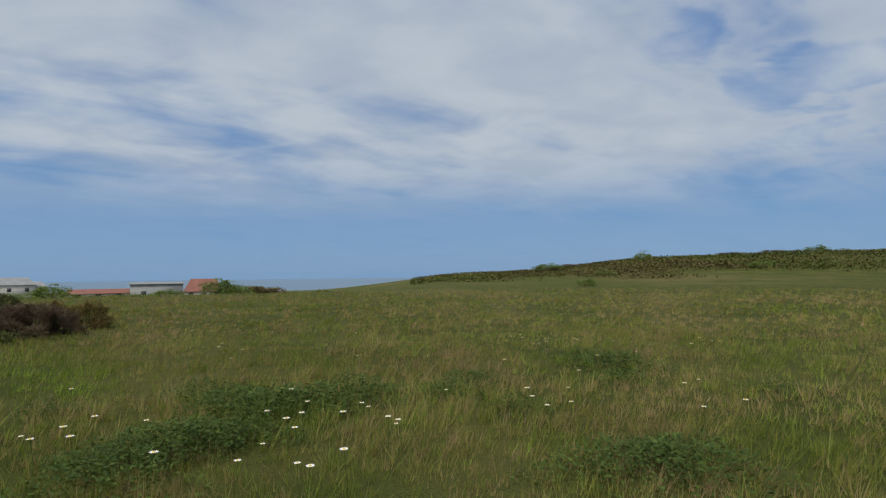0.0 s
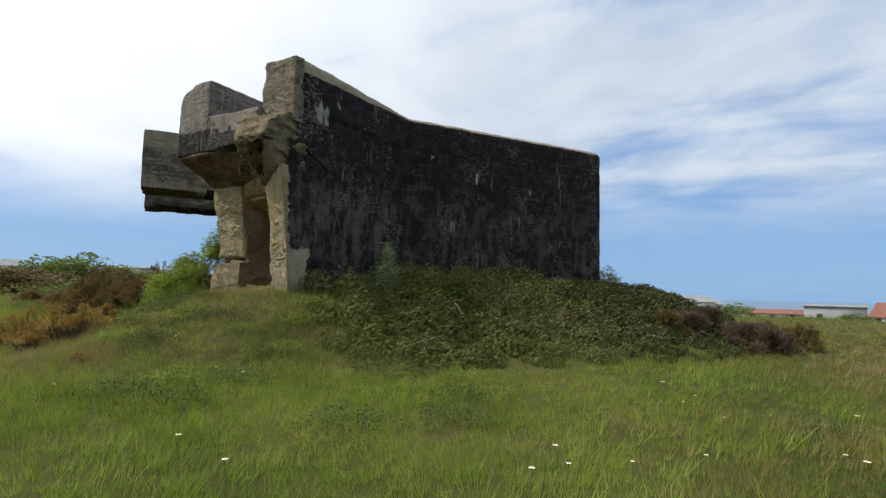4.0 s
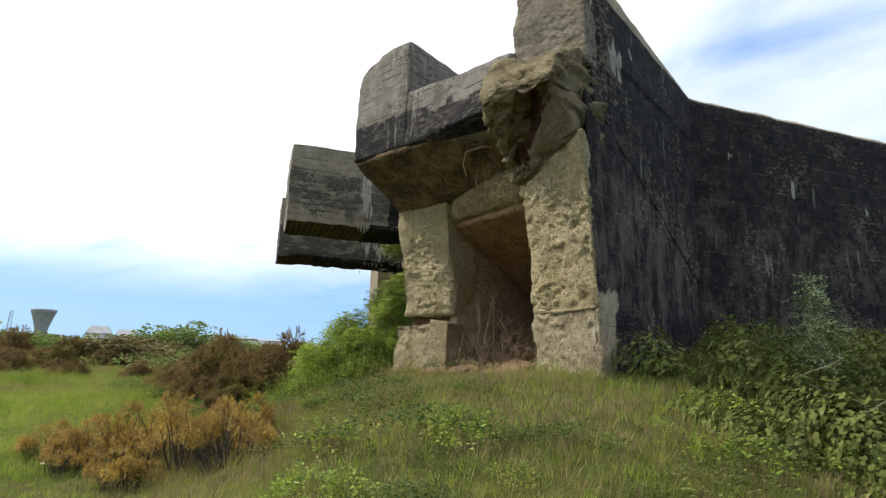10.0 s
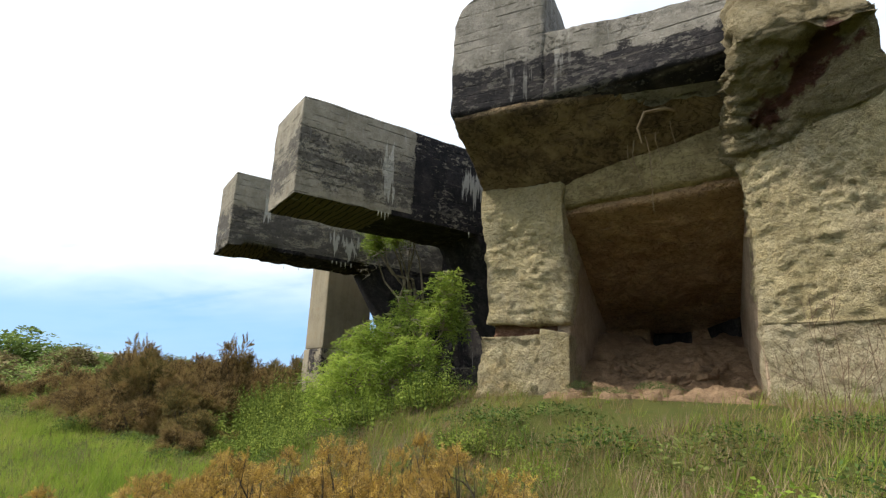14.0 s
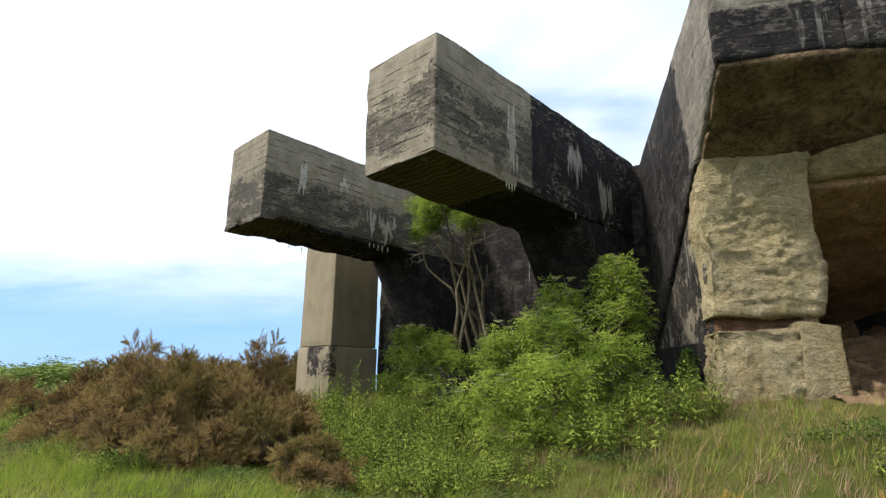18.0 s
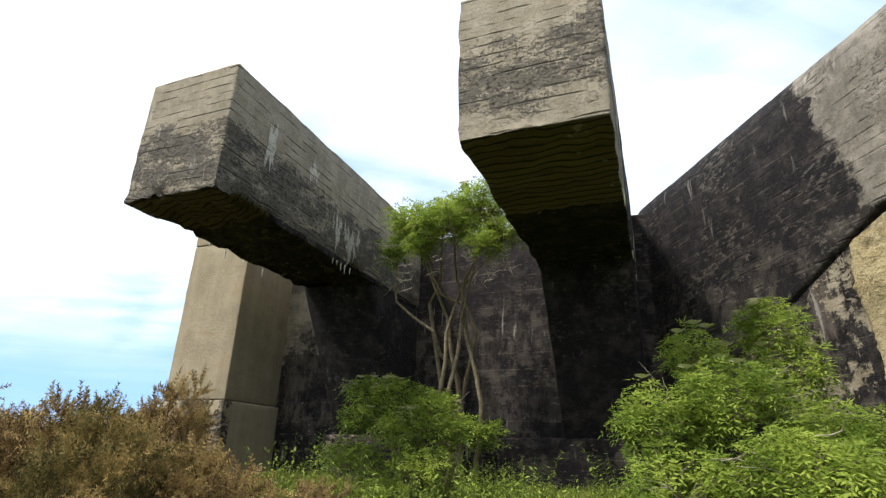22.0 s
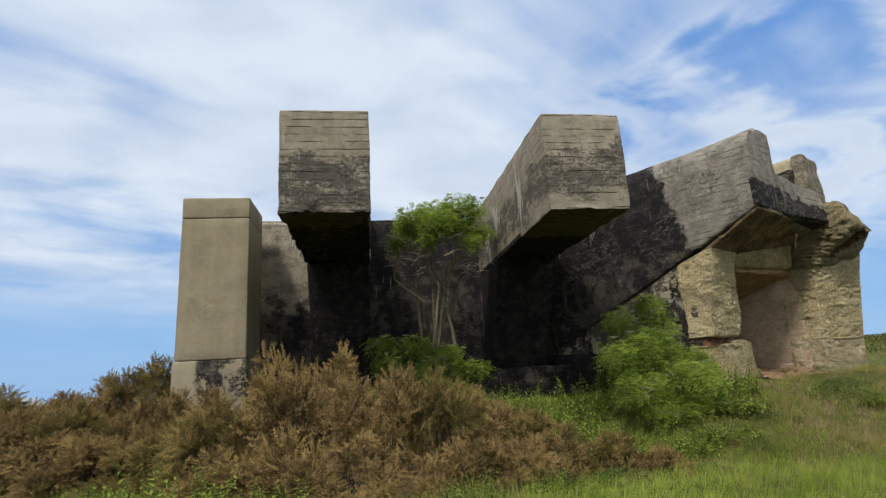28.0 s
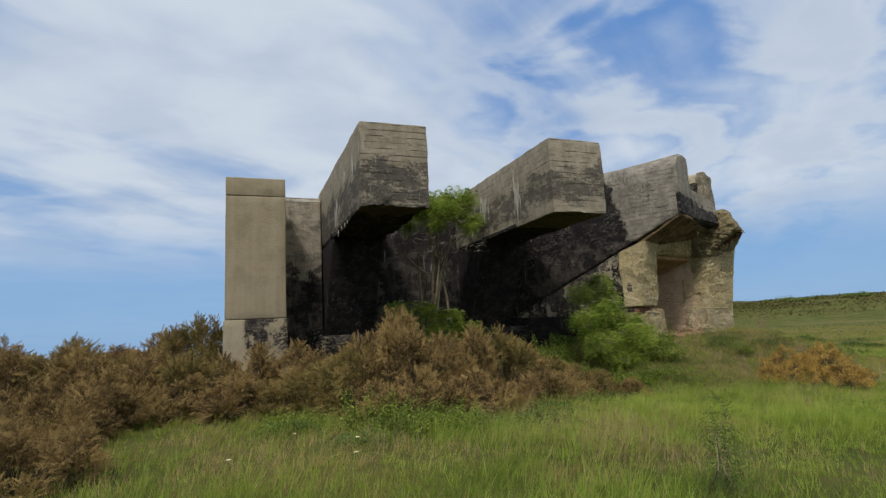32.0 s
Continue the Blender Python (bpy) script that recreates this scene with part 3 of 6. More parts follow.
M_ROOFRED = plain("red_tiles", (0.20, 0.085, 0.065), (0.27, 0.12, 0.09), 0.8)
M_ROOFGREY = plain("grey_sheet", (0.22, 0.23, 0.23), (0.30, 0.31, 0.31), 0.5)
M_RENDER = plain("pale_render", (0.46, 0.44, 0.40), (0.55, 0.53, 0.49), 0.5)
M_DARKGLASS = plain("dark_window", (0.03, 0.035, 0.04), (0.05, 0.055, 0.06), 0.5, 0.2)
M_SEA = plain("sea_water", (0.10, 0.17, 0.24), (0.13, 0.20, 0.27), 0.004, 0.35)

m, k = material("meadow_ground")
p = k.add("ShaderNodeTexCoord").outputs["Object"]
n1, n2, n3, n4 = k.noise(p, 0.035, 5, 0.6), k.noise(p, 0.3, 6, 0.65), k.noise(p, 3.5, 6, 0.7), k.noise(p, 40, 3, 0.6)
col = k.mix(k.step(n2, 0.35, 0.65), (0.06, 0.075, 0.014), (0.11, 0.11, 0.028))
col = k.mix(k.math("MULTIPLY", k.step(n1, 0.48, 0.62), 0.55), col, (0.175, 0.14, 0.062))
col = k.mix(k.math("MULTIPLY", k.step(n3, 0.45, 0.7), 0.5), col, (0.055, 0.075, 0.018))
col = k.mix(k.math("MULTIPLY", k.step(n4, 0.5, 0.7), 0.4), col, (0.05, 0.055, 0.018))
M_MEADOW = finish(m, k, col, 0.95, k.bump(k.math("ADD", n3, n4), 0.8, 0.08), spec=0.1)


# ---- mesh helpers ----
def mesh_of(name, verts, faces, mat, smooth=False):
    me = bpy.data.meshes.new(name)
    verts = np.asarray(verts, dtype=np.float32)
    faces = np.asarray(faces, dtype=np.int32)
    n, w = faces.shape
    me.vertices.add(len(verts))
    me.vertices.foreach_set("co", verts.ravel())
    me.loops.add(n * w)
    me.loops.foreach_set("vertex_index", faces.ravel())
    me.polygons.add(n)
    me.polygons.foreach_set("loop_start", np.arange(0, n * w, w, dtype=np.int32))
    if smooth:
        me.polygons.foreach_set("use_smooth", np.ones(n, dtype=bool))
    me.update(calc_edges=True)
    me.validate()
    if mat:
        me.materials.append(mat)
    return me


def part(name, me, parent=None, label=""):
    ob = new(name, me)
    ob.parent = parent
    if label:
        ob["label"] = label
    return ob


def empty(name, at=(0, 0, 0)):
    ob = new(name)
    ob.location = at
    ob.empty_display_size = 0.2
    return ob


def fnoise(p, s, octaves=4):
    return noise.fractal(Vector((p[0] * s, p[1] * s, p[2] * s)), 1.0, 2.0, octaves)


def shell(lengths, cell, rim):
    """The welded grid on the surface of a box, with narrow rows along its edges, as points in 0..1 and quads."""
    rows = []
    for l in lengths:
        e = min(rim, 0.2 * l)
        rows.append([0.0, *np.linspace(e, l - e, max(2, int(round(l / cell)))) / l, 1.0])
    n = [len(q) - 1 for q in rows]
    index, pts, quads = {}, [], []

    def vert(i, j, k):
        if (i, j, k) not in index:
            index[i, j, k] = len(pts)
            pts.append((rows[0][i], rows[1][j], rows[2][k]))
        return index[i, j, k]

    for axis in range(3):
        a, b = [q for q in range(3) if q != axis]
        for side in (0, n[axis]):
            for i in range(n[a]):
                for j in range(n[b]):
                    q = []
                    for di, dj in ((0, 0), (1, 0), (1, 1), (0, 1)):
                        c = [0, 0, 0]
                        c[axis], c[a], c[b] = side, i + di, j + dj
                        q.append(vert(*c))
                    flip = (side > 0) == (axis == 1)
                    quads.append(q[::-1] if flip else q)
    return np.array(pts), np.array(quads)


def block(low, high, cell=0.2, r=0.05, chip=0.04, amp=0.01, scale=1.5, rough=None, warp=None):
    """A worn block of concrete: low and high are the four corners (x, y, z) of its underside and of its top, counter-clockwise from
    the first. r: rounding of the edges, chip: how unevenly they are worn, amp: unevenness of the faces; rough(p, n): extra depth; warp(p): a change of shape."""
    lo, hi = np.array(low, float), np.array(high, float)
    lengths = (np.linalg.norm(lo[1] - lo[0]), np.linalg.norm(lo[3] - lo[0]), np.linalg.norm(hi[0] - lo[0]))
    pts, quads = shell(lengths, cell, min(cell, max(0.02, 1.3 * r)))
    size = np.array(lengths)
    out = np.empty_like(pts)

    def place(q):
        a, b, c = q
        w = ((1 - a) * (1 - b), a * (1 - b), a * b, (1 - a) * b)
        return sum(w[i] * ((1 - c) * lo[i] + c * hi[i]) for i in range(4))

    for i, q in enumerate(pts):
        at = place(q)
        d = q * size
        rr = min(max(0.005, r + chip * fnoise(at, 2.3, 4)), 0.45 * size.min())
        inner = np.clip(d, rr, size - rr)
        away = d - inner
        ln = np.linalg.norm(away)
        if ln > 1e-9:
            d = inner + away / ln * rr
        out[i] = place(d / size)
        if warp:
            out[i] = warp(out[i])
    nrm = np.zeros_like(out)
    v = out[quads]
    fn = np.cross(v[:, 2] - v[:, 0], v[:, 3] - v[:, 1])
    for c in range(4):
        np.add.at(nrm, quads[:, c], fn)
    nrm /= np.maximum(np.linalg.norm(nrm, axis=1, keepdims=True), 1e-9)
    if (nrm * (out - out.mean(0))).sum() < 0:
        nrm, quads = -nrm, quads[:, ::-1]
    for i in range(len(out)):
        depth = amp * fnoise(out[i], scale, 4)
        if rough:
            depth += rough(out[i], nrm[i])
        out[i] += nrm[i] * depth
    return out, quads


def box(x0, x1, y0, y1, z0, z1):
    return [(x0, y0, z0), (x1, y0, z0), (x1, y1, z0), (x0, y1, z0)], [(x0, y0, z1), (x1, y0, z1), (x1, y1, z1), (x0, y1, z1)]


def torn(amount, layers=1.7):
    """Depth of a torn concrete face: facets, a few ledges, pits and deep holes."""
    def depth(p, n):
        flat = 1.0 - 0.5 * abs(n[2])
        a = fnoise(p, 0.8, 3)
        b = fnoise((p[0] * 1.3, p[1] * 1.3, p[2] * layers), 6.5, 5)
        zone = max(0.0, fnoise((p[0], p[1] + 4, p[2]), 1.1, 3) + 0.25)
        s1 = noise.noise(Vector((p[0] * 0.7 + 3, p[1] * 0.7, p[2] * 1.5))) + 0.22 * fnoise(p, 4.0, 5)
        s2 = noise.noise(Vector((p[0] * 1.3 - 7, p[1] * 1.3, p[2] * 2.6))) + 0.26 * fnoise((p[0] + 2, p[1], p[2]), 5.0, 5)
        ledge = (0.5 if s1 > 0.12 else 0.0) + (0.35 if s2 > 0.2 else 0.0)
        hole = min(0.0, fnoise((p[0] + 9, p[1], p[2] * 1.5), 2.6, 5) + 0.42)
        grit = abs(noise.noise(Vector((p[0] * 11, p[1] * 11, p[2] * 14)))) + 0.7 * noise.noise(Vector((p[0] * 23, p[1] * 23, p[2] * 23)))
        t = 1.5 * fnoise((p[0] * 0.8 + 5, p[1] * 0.8, p[2] * 0.75 * layers), 1.0, 4)
        f = t - math.floor(t)
        f = min(1.0, f / 0.16)
        spall = math.floor(t) + f * f * (3 - 2 * f)
        rubbly = max(0.0, zone - 0.12)
        q = 0.75 * a + 0.26 * spall + (0.03 + 0.5 * rubbly) * b + 0.34 * ledge - 0.2 + 0.45 * hole + (0.06 + 0.28 * rubbly) * grit
        u, z = (p[0] - C0[0]) * CU[0] + (p[1] - C0[1]) * CU[1], p[2]
        along, across = (u - 4.45) * 0.76 + (z - 4.98) * 0.65, (u - 4.45) * 0.65 - (z - 4.98) * 0.76
        if abs(along) < 0.55 and abs(across) < 0.2:
            q -= 1.2 * (1 - abs(along) / 0.55) * (1 - abs(across) / 0.2) + 0.5 * abs(fnoise((p[0] * 2, p[1] * 2, p[2] * 5), 2.0, 3))
        return amount * flat * q
    return depth


# ---- ground ----
def smooth(a, b, v):
    v = np.clip((v - a) / (b - a), 0, 1)
    return v * v * (3 - 2 * v)


def wave(x, y, s, seed):
    """Soft rolling unevenness from a few crossed waves."""
    r = np.random.RandomState(seed)
    z = np.zeros_like(x)
    for _ in range(7):
        a, f, ph = r.uniform(0, 6.28), s * r.uniform(0.6, 1.7), r.uniform(0, 6.28)
        z += np.sin((x * np.cos(a) + y * np.sin(a)) * f + ph)
    return z / 7


def out_of(x, y, x0, x1, y0, y1):
    return np.hypot(np.maximum(np.maximum(x0 - x, x - x1), 0), np.maximum(np.maximum(y0 - y, y - y1), 0))


def ground_z(x, y):
    x, y = np.asarray(x, float), np.asarray(y, float)
    z = 0.5 * smooth(-17, -32, x) * smooth(40, 0, y) + 0.05 * wave(x, y, 0.5, 3) + 0.02 * wave(x, y, 1.9, 5)
    # mound of earth against the bunker
    east = out_of(x, y, -19.0, -15.8, 4.0, 14.5)
    z = z + 1.7 * smooth(6.6, 0.2, east) * smooth(-1.0, 4.0, y)
    front = out_of(x, y, -20.2, -15.2, 1.6, 6.0)
    z = np.maximum(z, 1.45 * smooth(5.4, 0.2, front))
    back = out_of(x, y, -33.0, -20.0, 4.0, 15.0)
    z = np.maximum(z, 1.1 * smooth(6.5, 0.3, back))
    # the low hill across the field, banks to the west, the shore
    d, az = np.hypot(x, y), np.degrees(np.arctan2(-x, y))
    z = z - 5.0 * smooth(48, 130, d) * smooth(-2, 14, az) * smooth(72, 55, az)
    hill = smooth(8, -32, az) * smooth(-175, -120, az) * smooth(85, 165, d)
    z = z + hill * (5.6 + 1.1 * wave(x, y, 0.035, 8)) + 0.35 * smooth(60, 120, d) * wave(x, y, 0.05, 9)
    west = smooth(-38, -60, x) * smooth(60, 20, y)
    z = z + 1.0 * west + 0.25 * west * wave(x, y, 0.16, 12)
    shore = smooth(230, 520, y + 0.15 * x)
    return z - 32 * shore


def spread(c, near, step, grow, far):
    out = list(np.arange(c - near, c + near + 1e-6, step))
    s, a, b = step, out[0], out[-1]
    while b < far:
        s *= grow
        a, b = a - s, b + s
        out = [a] + out + [b]
    return np.array(out)


gx, gy = spread(-16, 26, 0.35, 1.14, 4200), spread(0, 24, 0.35, 1.14, 4200)
X, Y = np.meshgrid(gx, gy)
Z = ground_z(X, Y)
nx, ny = len(gx), len(gy)
i = np.arange(nx * ny).reshape(ny, nx)
quads = np.stack([i[:-1, :-1], i[:-1, 1:], i[1:, 1:], i[1:, :-1]], -1).reshape(-1, 4)
ground = part("ground", mesh_of("ground", np.stack([X, Y, Z], -1).reshape(-1, 3), quads, M_MEADOW, True))
tagged(ground, "rough coastal meadow of grass and weeds", "ground", kind="structure")
sea = part("water", mesh_of("water", [(-4900, 200, -24), (4900, 200, -24), (4900, 4700, -24), (-4900, 4700, -24)], [(0, 1, 2, 3)], M_SEA))
tagged(sea, "blue grey sea out to the horizon", "water", kind="structure")


# ---- bunker ----
bunker = empty("concrete_bunker", BASE)
tagged(bunker, "ruined wartime concrete bunker with black tar coating, broken at one corner", "bunker")


def piece(name, low, high, mat, label="", smooth_faces=False, **how):
    v, q = block(low, high, **how)
    ob = part(name, mesh_of(name, v - np.array(bunker.location), q, mat, smooth_faces), bunker, label)
    return ob


def crumble(p, n):
    """Shallow ledges left by rough boards."""
    return 0.016 * fnoise((p[0] * 0.7, p[1] * 0.7, p[2] * 6.0), 1.0, 4)


def worn_edge(depth):
    """Board ledges, with the lower edges broken away here and there."""
    def rough(p, n):
        lost = max(0.0, fnoise((p[0] * 1.3, p[1], p[2]), 2.4, 4) + 0.18) * smooth(5.42, 5.18, p[2])
        return crumble(p, n) - depth * float(lost)
    return rough


BEAMS = ((-24.97, -23.19), (-30.43, -28.65))
BEAM_OBS = {}
for (x0, x1), mat in zip(BEAMS, (M_BEAM1, M_BEAM2)):
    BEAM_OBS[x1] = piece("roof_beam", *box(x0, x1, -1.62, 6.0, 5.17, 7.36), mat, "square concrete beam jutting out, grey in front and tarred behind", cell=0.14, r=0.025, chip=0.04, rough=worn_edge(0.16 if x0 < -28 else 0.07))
    low = [(x0 + 0.03, 6.0, 0.6), (x1 - 0.03, 6.0, 0.6), (x1 - 0.03, 6.6, 0.6), (x0 + 0.03, 6.6, 0.6)]
    high = [(x0 + 0.03, 3.05, 5.2), (x1 - 0.03, 3.05, 5.2), (x1 - 0.03, 6.6, 5.2), (x0 + 0.03, 6.6, 5.2)]
    piece("bracket", low, high, M_BLACK, "black tarred bracket leaning out under a beam", cell=0.25, r=0.03, chip=0.03)
piece("rear_wall", *box(-32.38, -17.6, 5.72, 6.7, 0.2, 7.2), M_REAR, "black tarred rear wall", cell=0.3, r=0.05, chip=0.04, amp=0.02)
piece("wall_stub", *box(-32.42, -30.45, 5.15, 6.0, 0.2, 7.06), M_STUB, "stained wall between pillar and beam", cell=0.2, r=0.05, chip=0.04, amp=0.015)
piece("plinth", *box(-30.6, -21.4, 4.9, 6.0, 0.2, 2.08), M_TAR, "", cell=0.25, r=0.06, chip=0.08, amp=0.03)
piece("pillar", *box(-33.62, -31.88, 2.78, 4.6, 2.69, 6.44), M_PILLAR, "plain square concrete pillar", cell=0.22, r=0.02, chip=0.015, amp=0.006)
piece("pillar_head", *box(-33.62, -31.88, 2.775, 4.605, 6.45, 7.02), M_PILLAR, "", cell=0.2, r=0.025, chip=0.02, amp=0.006)
piece("pillar_base", *box(-33.66, -31.84, 2.74, 4.64, 0.2, 2.675), M_PFOOT, "base of the pillar with black paint left on it", cell=0.22, r=0.03, chip=0.03, amp=0.006)
piece("side_wall", *box(-18.5, -17.27, 5.6, 15.3, 0.3, 7.53), M_SIDE, "long tarred side wall with a pale rounded top edge", cell=0.22, r=0.26, chip=0.05, amp=0.02)
piece("end_wall", *box(-32.0, -18.4, 14.2, 15.2, 0.3, 7.3), M_SIDE, "", cell=0.5, r=0.2, chip=0.05)
piece("west_wall", *box(-32.0, -31.2, 6.6, 14.3, 0.3, 7.2), M_TAR, "", cell=0.5, r=0.1, chip=0.05)
piece("roof", *box(-31.5, -18.3, 6.5, 14.4, 6.4, 7.1), M_SMOOTH, "", cell=0.6, r=0.05)

# the broken corner, in its own frame: u along its front, v into it


def uv(u, v, z):
    q = C0 + CU * u + CV * v
    return (q[0], q[1], z)


def ring(u0, u1, v0, v1, z):
    """Four corners; z: one height, or one for v0 and one for v1."""
    za, zb = z if isinstance(z, tuple) else (z, z)
    return [uv(u0, v0, za), uv(u1, v0, za), uv(u1, v1, zb), uv(u0, v1, zb)]


def lobe(p):
    """Rounds the outer shoulder of the flank wall."""
    u = (p[0] - C0[0]) * CU[0] + (p[1] - C0[1]) * CU[1]
    du, dz = 0.62 - u, p[2] - 7.05
    if du > 0 and dz > 0:
        r = math.hypot(du, dz)
        if r > 0.62:
            du, dz = du * 0.62 / r, dz * 0.62 / r
            q = C0 + CU * (0.62 - du) + CV * ((p[0] - C0[0]) * CV[0] + (p[1] - C0[1]) * CV[1])
            return np.array((q[0], q[1], 7.05 + dz))
    return p


def upright(depth):
    return lambda p, n: 0.0 if abs(n[2]) > 0.85 else depth(p, n)


def front_only(depth):
    return lambda p, n: depth(p, n) if n[1] < -0.35 or n[2] > 0.7 else crumble(p, n)


piece("west_flank", ring(0, 1.5, 0.0, 7.6, (5.58, 2.15)), ring(0, 1.5, 0.0, 7.6, (7.80, 7.50)), M_WING, "flank wall with a rounded shoulder, tarred behind", cell=0.11, r=0.05, chip=0.06, rough=crumble, warp=lobe)
piece("lower_flank", ring(0.07, 1.38, 1.95, 7.6, 0.4), ring(0.07, 1.38, 1.95, 7.6, (4.67, 2.19)), M_FLAKED, "lower flank wall below the slanting crack", cell=0.2, r=0.04, amp=0.02)
piece("flank_foot", ring(0.03, 1.3, 2.32, 7.6, 0.4), ring(0.03, 1.3, 2.32, 7.6, (2.24, 2.44)), M_BLACK, "smooth black tarred foot of the flank wall", cell=0.2, r=0.02, chip=0.03, amp=0.012)
piece("pier", ring(0.02, 1.42, 1.62, 2.3, 2.54), ring(0.02, 1.42, 1.30, 2.3, (4.82, 4.5)), M_BROKEN, "torn ochre concrete pier", cell=0.033, r=0.03, chip=0.04, rough=torn(0.115))
piece("pier_foot", ring(0.0, 1.42, 1.42, 2.3, 0.6), ring(0.0, 1.42, 1.42, 2.3, 2.34), M_FOOTBLOCK, "block below the pier, split off along a crack", cell=0.04, r=0.04, chip=0.05, rough=torn(0.16))
piece("loose_slab", ring(0.98, 1.47, 1.33, 1.85, (1.25, 1.3)), [uv(1.02, 1.37, 2.44), uv(1.49, 1.36, 2.36), uv(1.47, 1.9, 2.36), uv(1.02, 1.9, 2.44)], M_FOOTBLOCK, "slab broken loose from the block below the pier", cell=0.04, r=0.015, chip=0.03, rough=torn(0.04))
piece("seam", ring(0.10, 1.32, 1.74, 2.3, 2.26), ring(0.10, 1.32, 1.86, 2.3, 2.62), M_CRUMB, "brown earth pressed out between the two blocks", cell=0.05, r=0.02, chip=0.02, rough=torn(0.10, 4))
slab_low = [uv(1.46, 0.0, 5.6), uv(3.95, -0.35, 5.55), uv(3.95, 1.4, 5.0), uv(1.46, 1.6, 4.72)]
slab_top = [uv(1.46, 0.0, 6.66), uv(3.95, -0.15, 6.5), uv(3.95, 1.4, 6.85), uv(1.46, 1.6, 6.85)]
piece("roof_slab", slab_low, slab_top, M_WING, "broken edge of the roof slab", cell=0.07, r=0.04, chip=0.09, rough=front_only(torn(0.05)))
piece("soffit", ring(0.05, 3.9, 0.05, 1.62, (5.50, 4.62)), ring(0.05, 3.9, 0.05, 1.62, (5.60, 4.74)), M_SOFFIT, "mossy underside of the roof slab, coloured darker for shade", cell=0.09, r=0.03, chip=0.03, rough=torn(0.07))
piece("roof_trough", ring(1.3, 4.1, 1.5, 7.6, (4.9, 4.9)), ring(1.3, 4.1, 1.5, 7.6, (6.7, 6.7)), M_BROKEN2, "", cell=0.3, r=0.05)
piece("lintel", [uv(1.3, 1.5, 4.42), uv(4.0, 0.8, 4.42), uv(4.0, 2.3, 4.34), uv(1.3, 2.3, 4.34)], [uv(1.3, 1.32, 5.3), uv(4.0, 0.6, 5.5), uv(4.0, 2.3, 5.3), uv(1.3, 2.3, 5.3)], M_LINTEL, "torn inner edge of the roof", cell=0.08, r=0.06, chip=0.08, rough=torn(0.10, 3))
piece("vault", [uv(1.3, 1.62, 4.30), uv(4.0, 0.95, 4.30), uv(4.0, 5.6, 2.75), uv(1.3, 5.6, 2.75)], [uv(1.3, 1.7, 5.2), uv(4.0, 1.0, 5.2), uv(4.0, 5.6, 5.2), uv(1.3, 5.6, 5.2)], M_VAULT, "torn brown underside of the roof", cell=0.075, r=0.04, chip=0.04, rough=torn(0.16, 4))
piece("back_wall", ring(0.9, 2.3, 5.3, 6.0, 0.6), ring(0.9, 2.3, 5.3, 6.0, 4.0), M_VAULT, "", cell=0.14, r=0.1, rough=torn(0.08))
piece("back_wall", ring(3.15, 4.4, 5.3, 6.0, 0.6), ring(3.15, 4.4, 5.3, 6.0, 4.0), M_VAULT, "", cell=0.14, r=0.1, rough=torn(0.08))
piece("back_wall", ring(0.9, 4.4, 6.6, 7.0, 0.6), ring(0.9, 4.4, 6.6, 7.0, 4.0), M_VAULT, "", cell=0.3, r=0.1)
piece("inner_wall", ring(1.2, 1.41, 1.75, 6.6, 0.6), ring(1.2, 1.41, 1.75, 6.6, (4.8, 4.0)), M_SMOOTH, "smooth stained inner wall", cell=0.25, r=0.03, amp=0.01)
piece("inner_wall", ring(3.96, 4.2, 0.85, 6.6, 0.6), ring(3.96, 4.2, 0.85, 6.6, (5.0, 4.0)), M_SMOOTH, "smooth stained inner wall", cell=0.25, r=0.03, amp=0.01)
leg_low = [uv(3.95, 0.62, 0.5), uv(5.33, 0.02, 0.5), uv(5.24, 0.14, 0.5), uv(3.98, 1.3, 0.5)]
leg_mid = [uv(3.95, 0.50, 2.36), uv(5.30, -0.12, 2.36), uv(5.22, 0.06, 2.36), uv(3.97, 1.3, 2.36)]
leg_top = [uv(3.88, 0.30, 4.7), uv(5.28, -0.45, 4.7), uv(5.20, -0.18, 4.7), uv(3.95, 1.3, 4.7)]
piece("leg_foot", leg_low, [(x, y, z - 0.003) for x, y, z in leg_mid], M_PALETORN, "pale block at the foot of the leg", cell=0.035, r=0.006, chip=0.0, rough=upright(torn(0.11)))
piece("leg", leg_mid, leg_top, M_BROKEN, "torn ochre concrete leg left standing", cell=0.03, r=0.006, chip=0.0, rough=upright(torn(0.12)))
head_low = [uv(3.88, 0.35, 4.4), uv(5.20, -0.38, 4.6), uv(5.12, 0.38, 4.5), uv(3.9, 1.2, 4.4)]
head_mid = [uv(3.82, -0.85, 5.35), uv(5.13, -1.02, 5.35), uv(5.08, 0.38, 5.4), uv(3.8, 1.0, 5.4)]
head_top = [uv(3.88, -0.55, 6.02), uv(5.06, -0.62, 5.92), uv(5.04, 0.3, 6.4), uv(3.85, 0.9, 6.45)]
piece("leg_head", head_low, head_mid, M_BROKEN2, "mossy torn overhang at the head of the leg", cell=0.036, r=0.04, chip=0.05, rough=torn(0.30, 2.6))
piece("leg_head", [(x, y, z - 0.03) for x, y, z in head_mid], head_top, M_BROKEN2, "mossy torn overhang at the head of the leg", cell=0.04, r=0.16, chip=0.12, rough=torn(0.30, 2.6))
piece("east_flank", ring(4.0, 5.17, 0.15, 6.4, (5.45, 2.6)), ring(4.0, 5.17, 0.22, 6.4, (7.2, 7.2)), M_TAR, "tarred flank wall above a slanting crack", cell=0.12, r=0.012, chip=0.03, amp=0.03, scale=3.0)
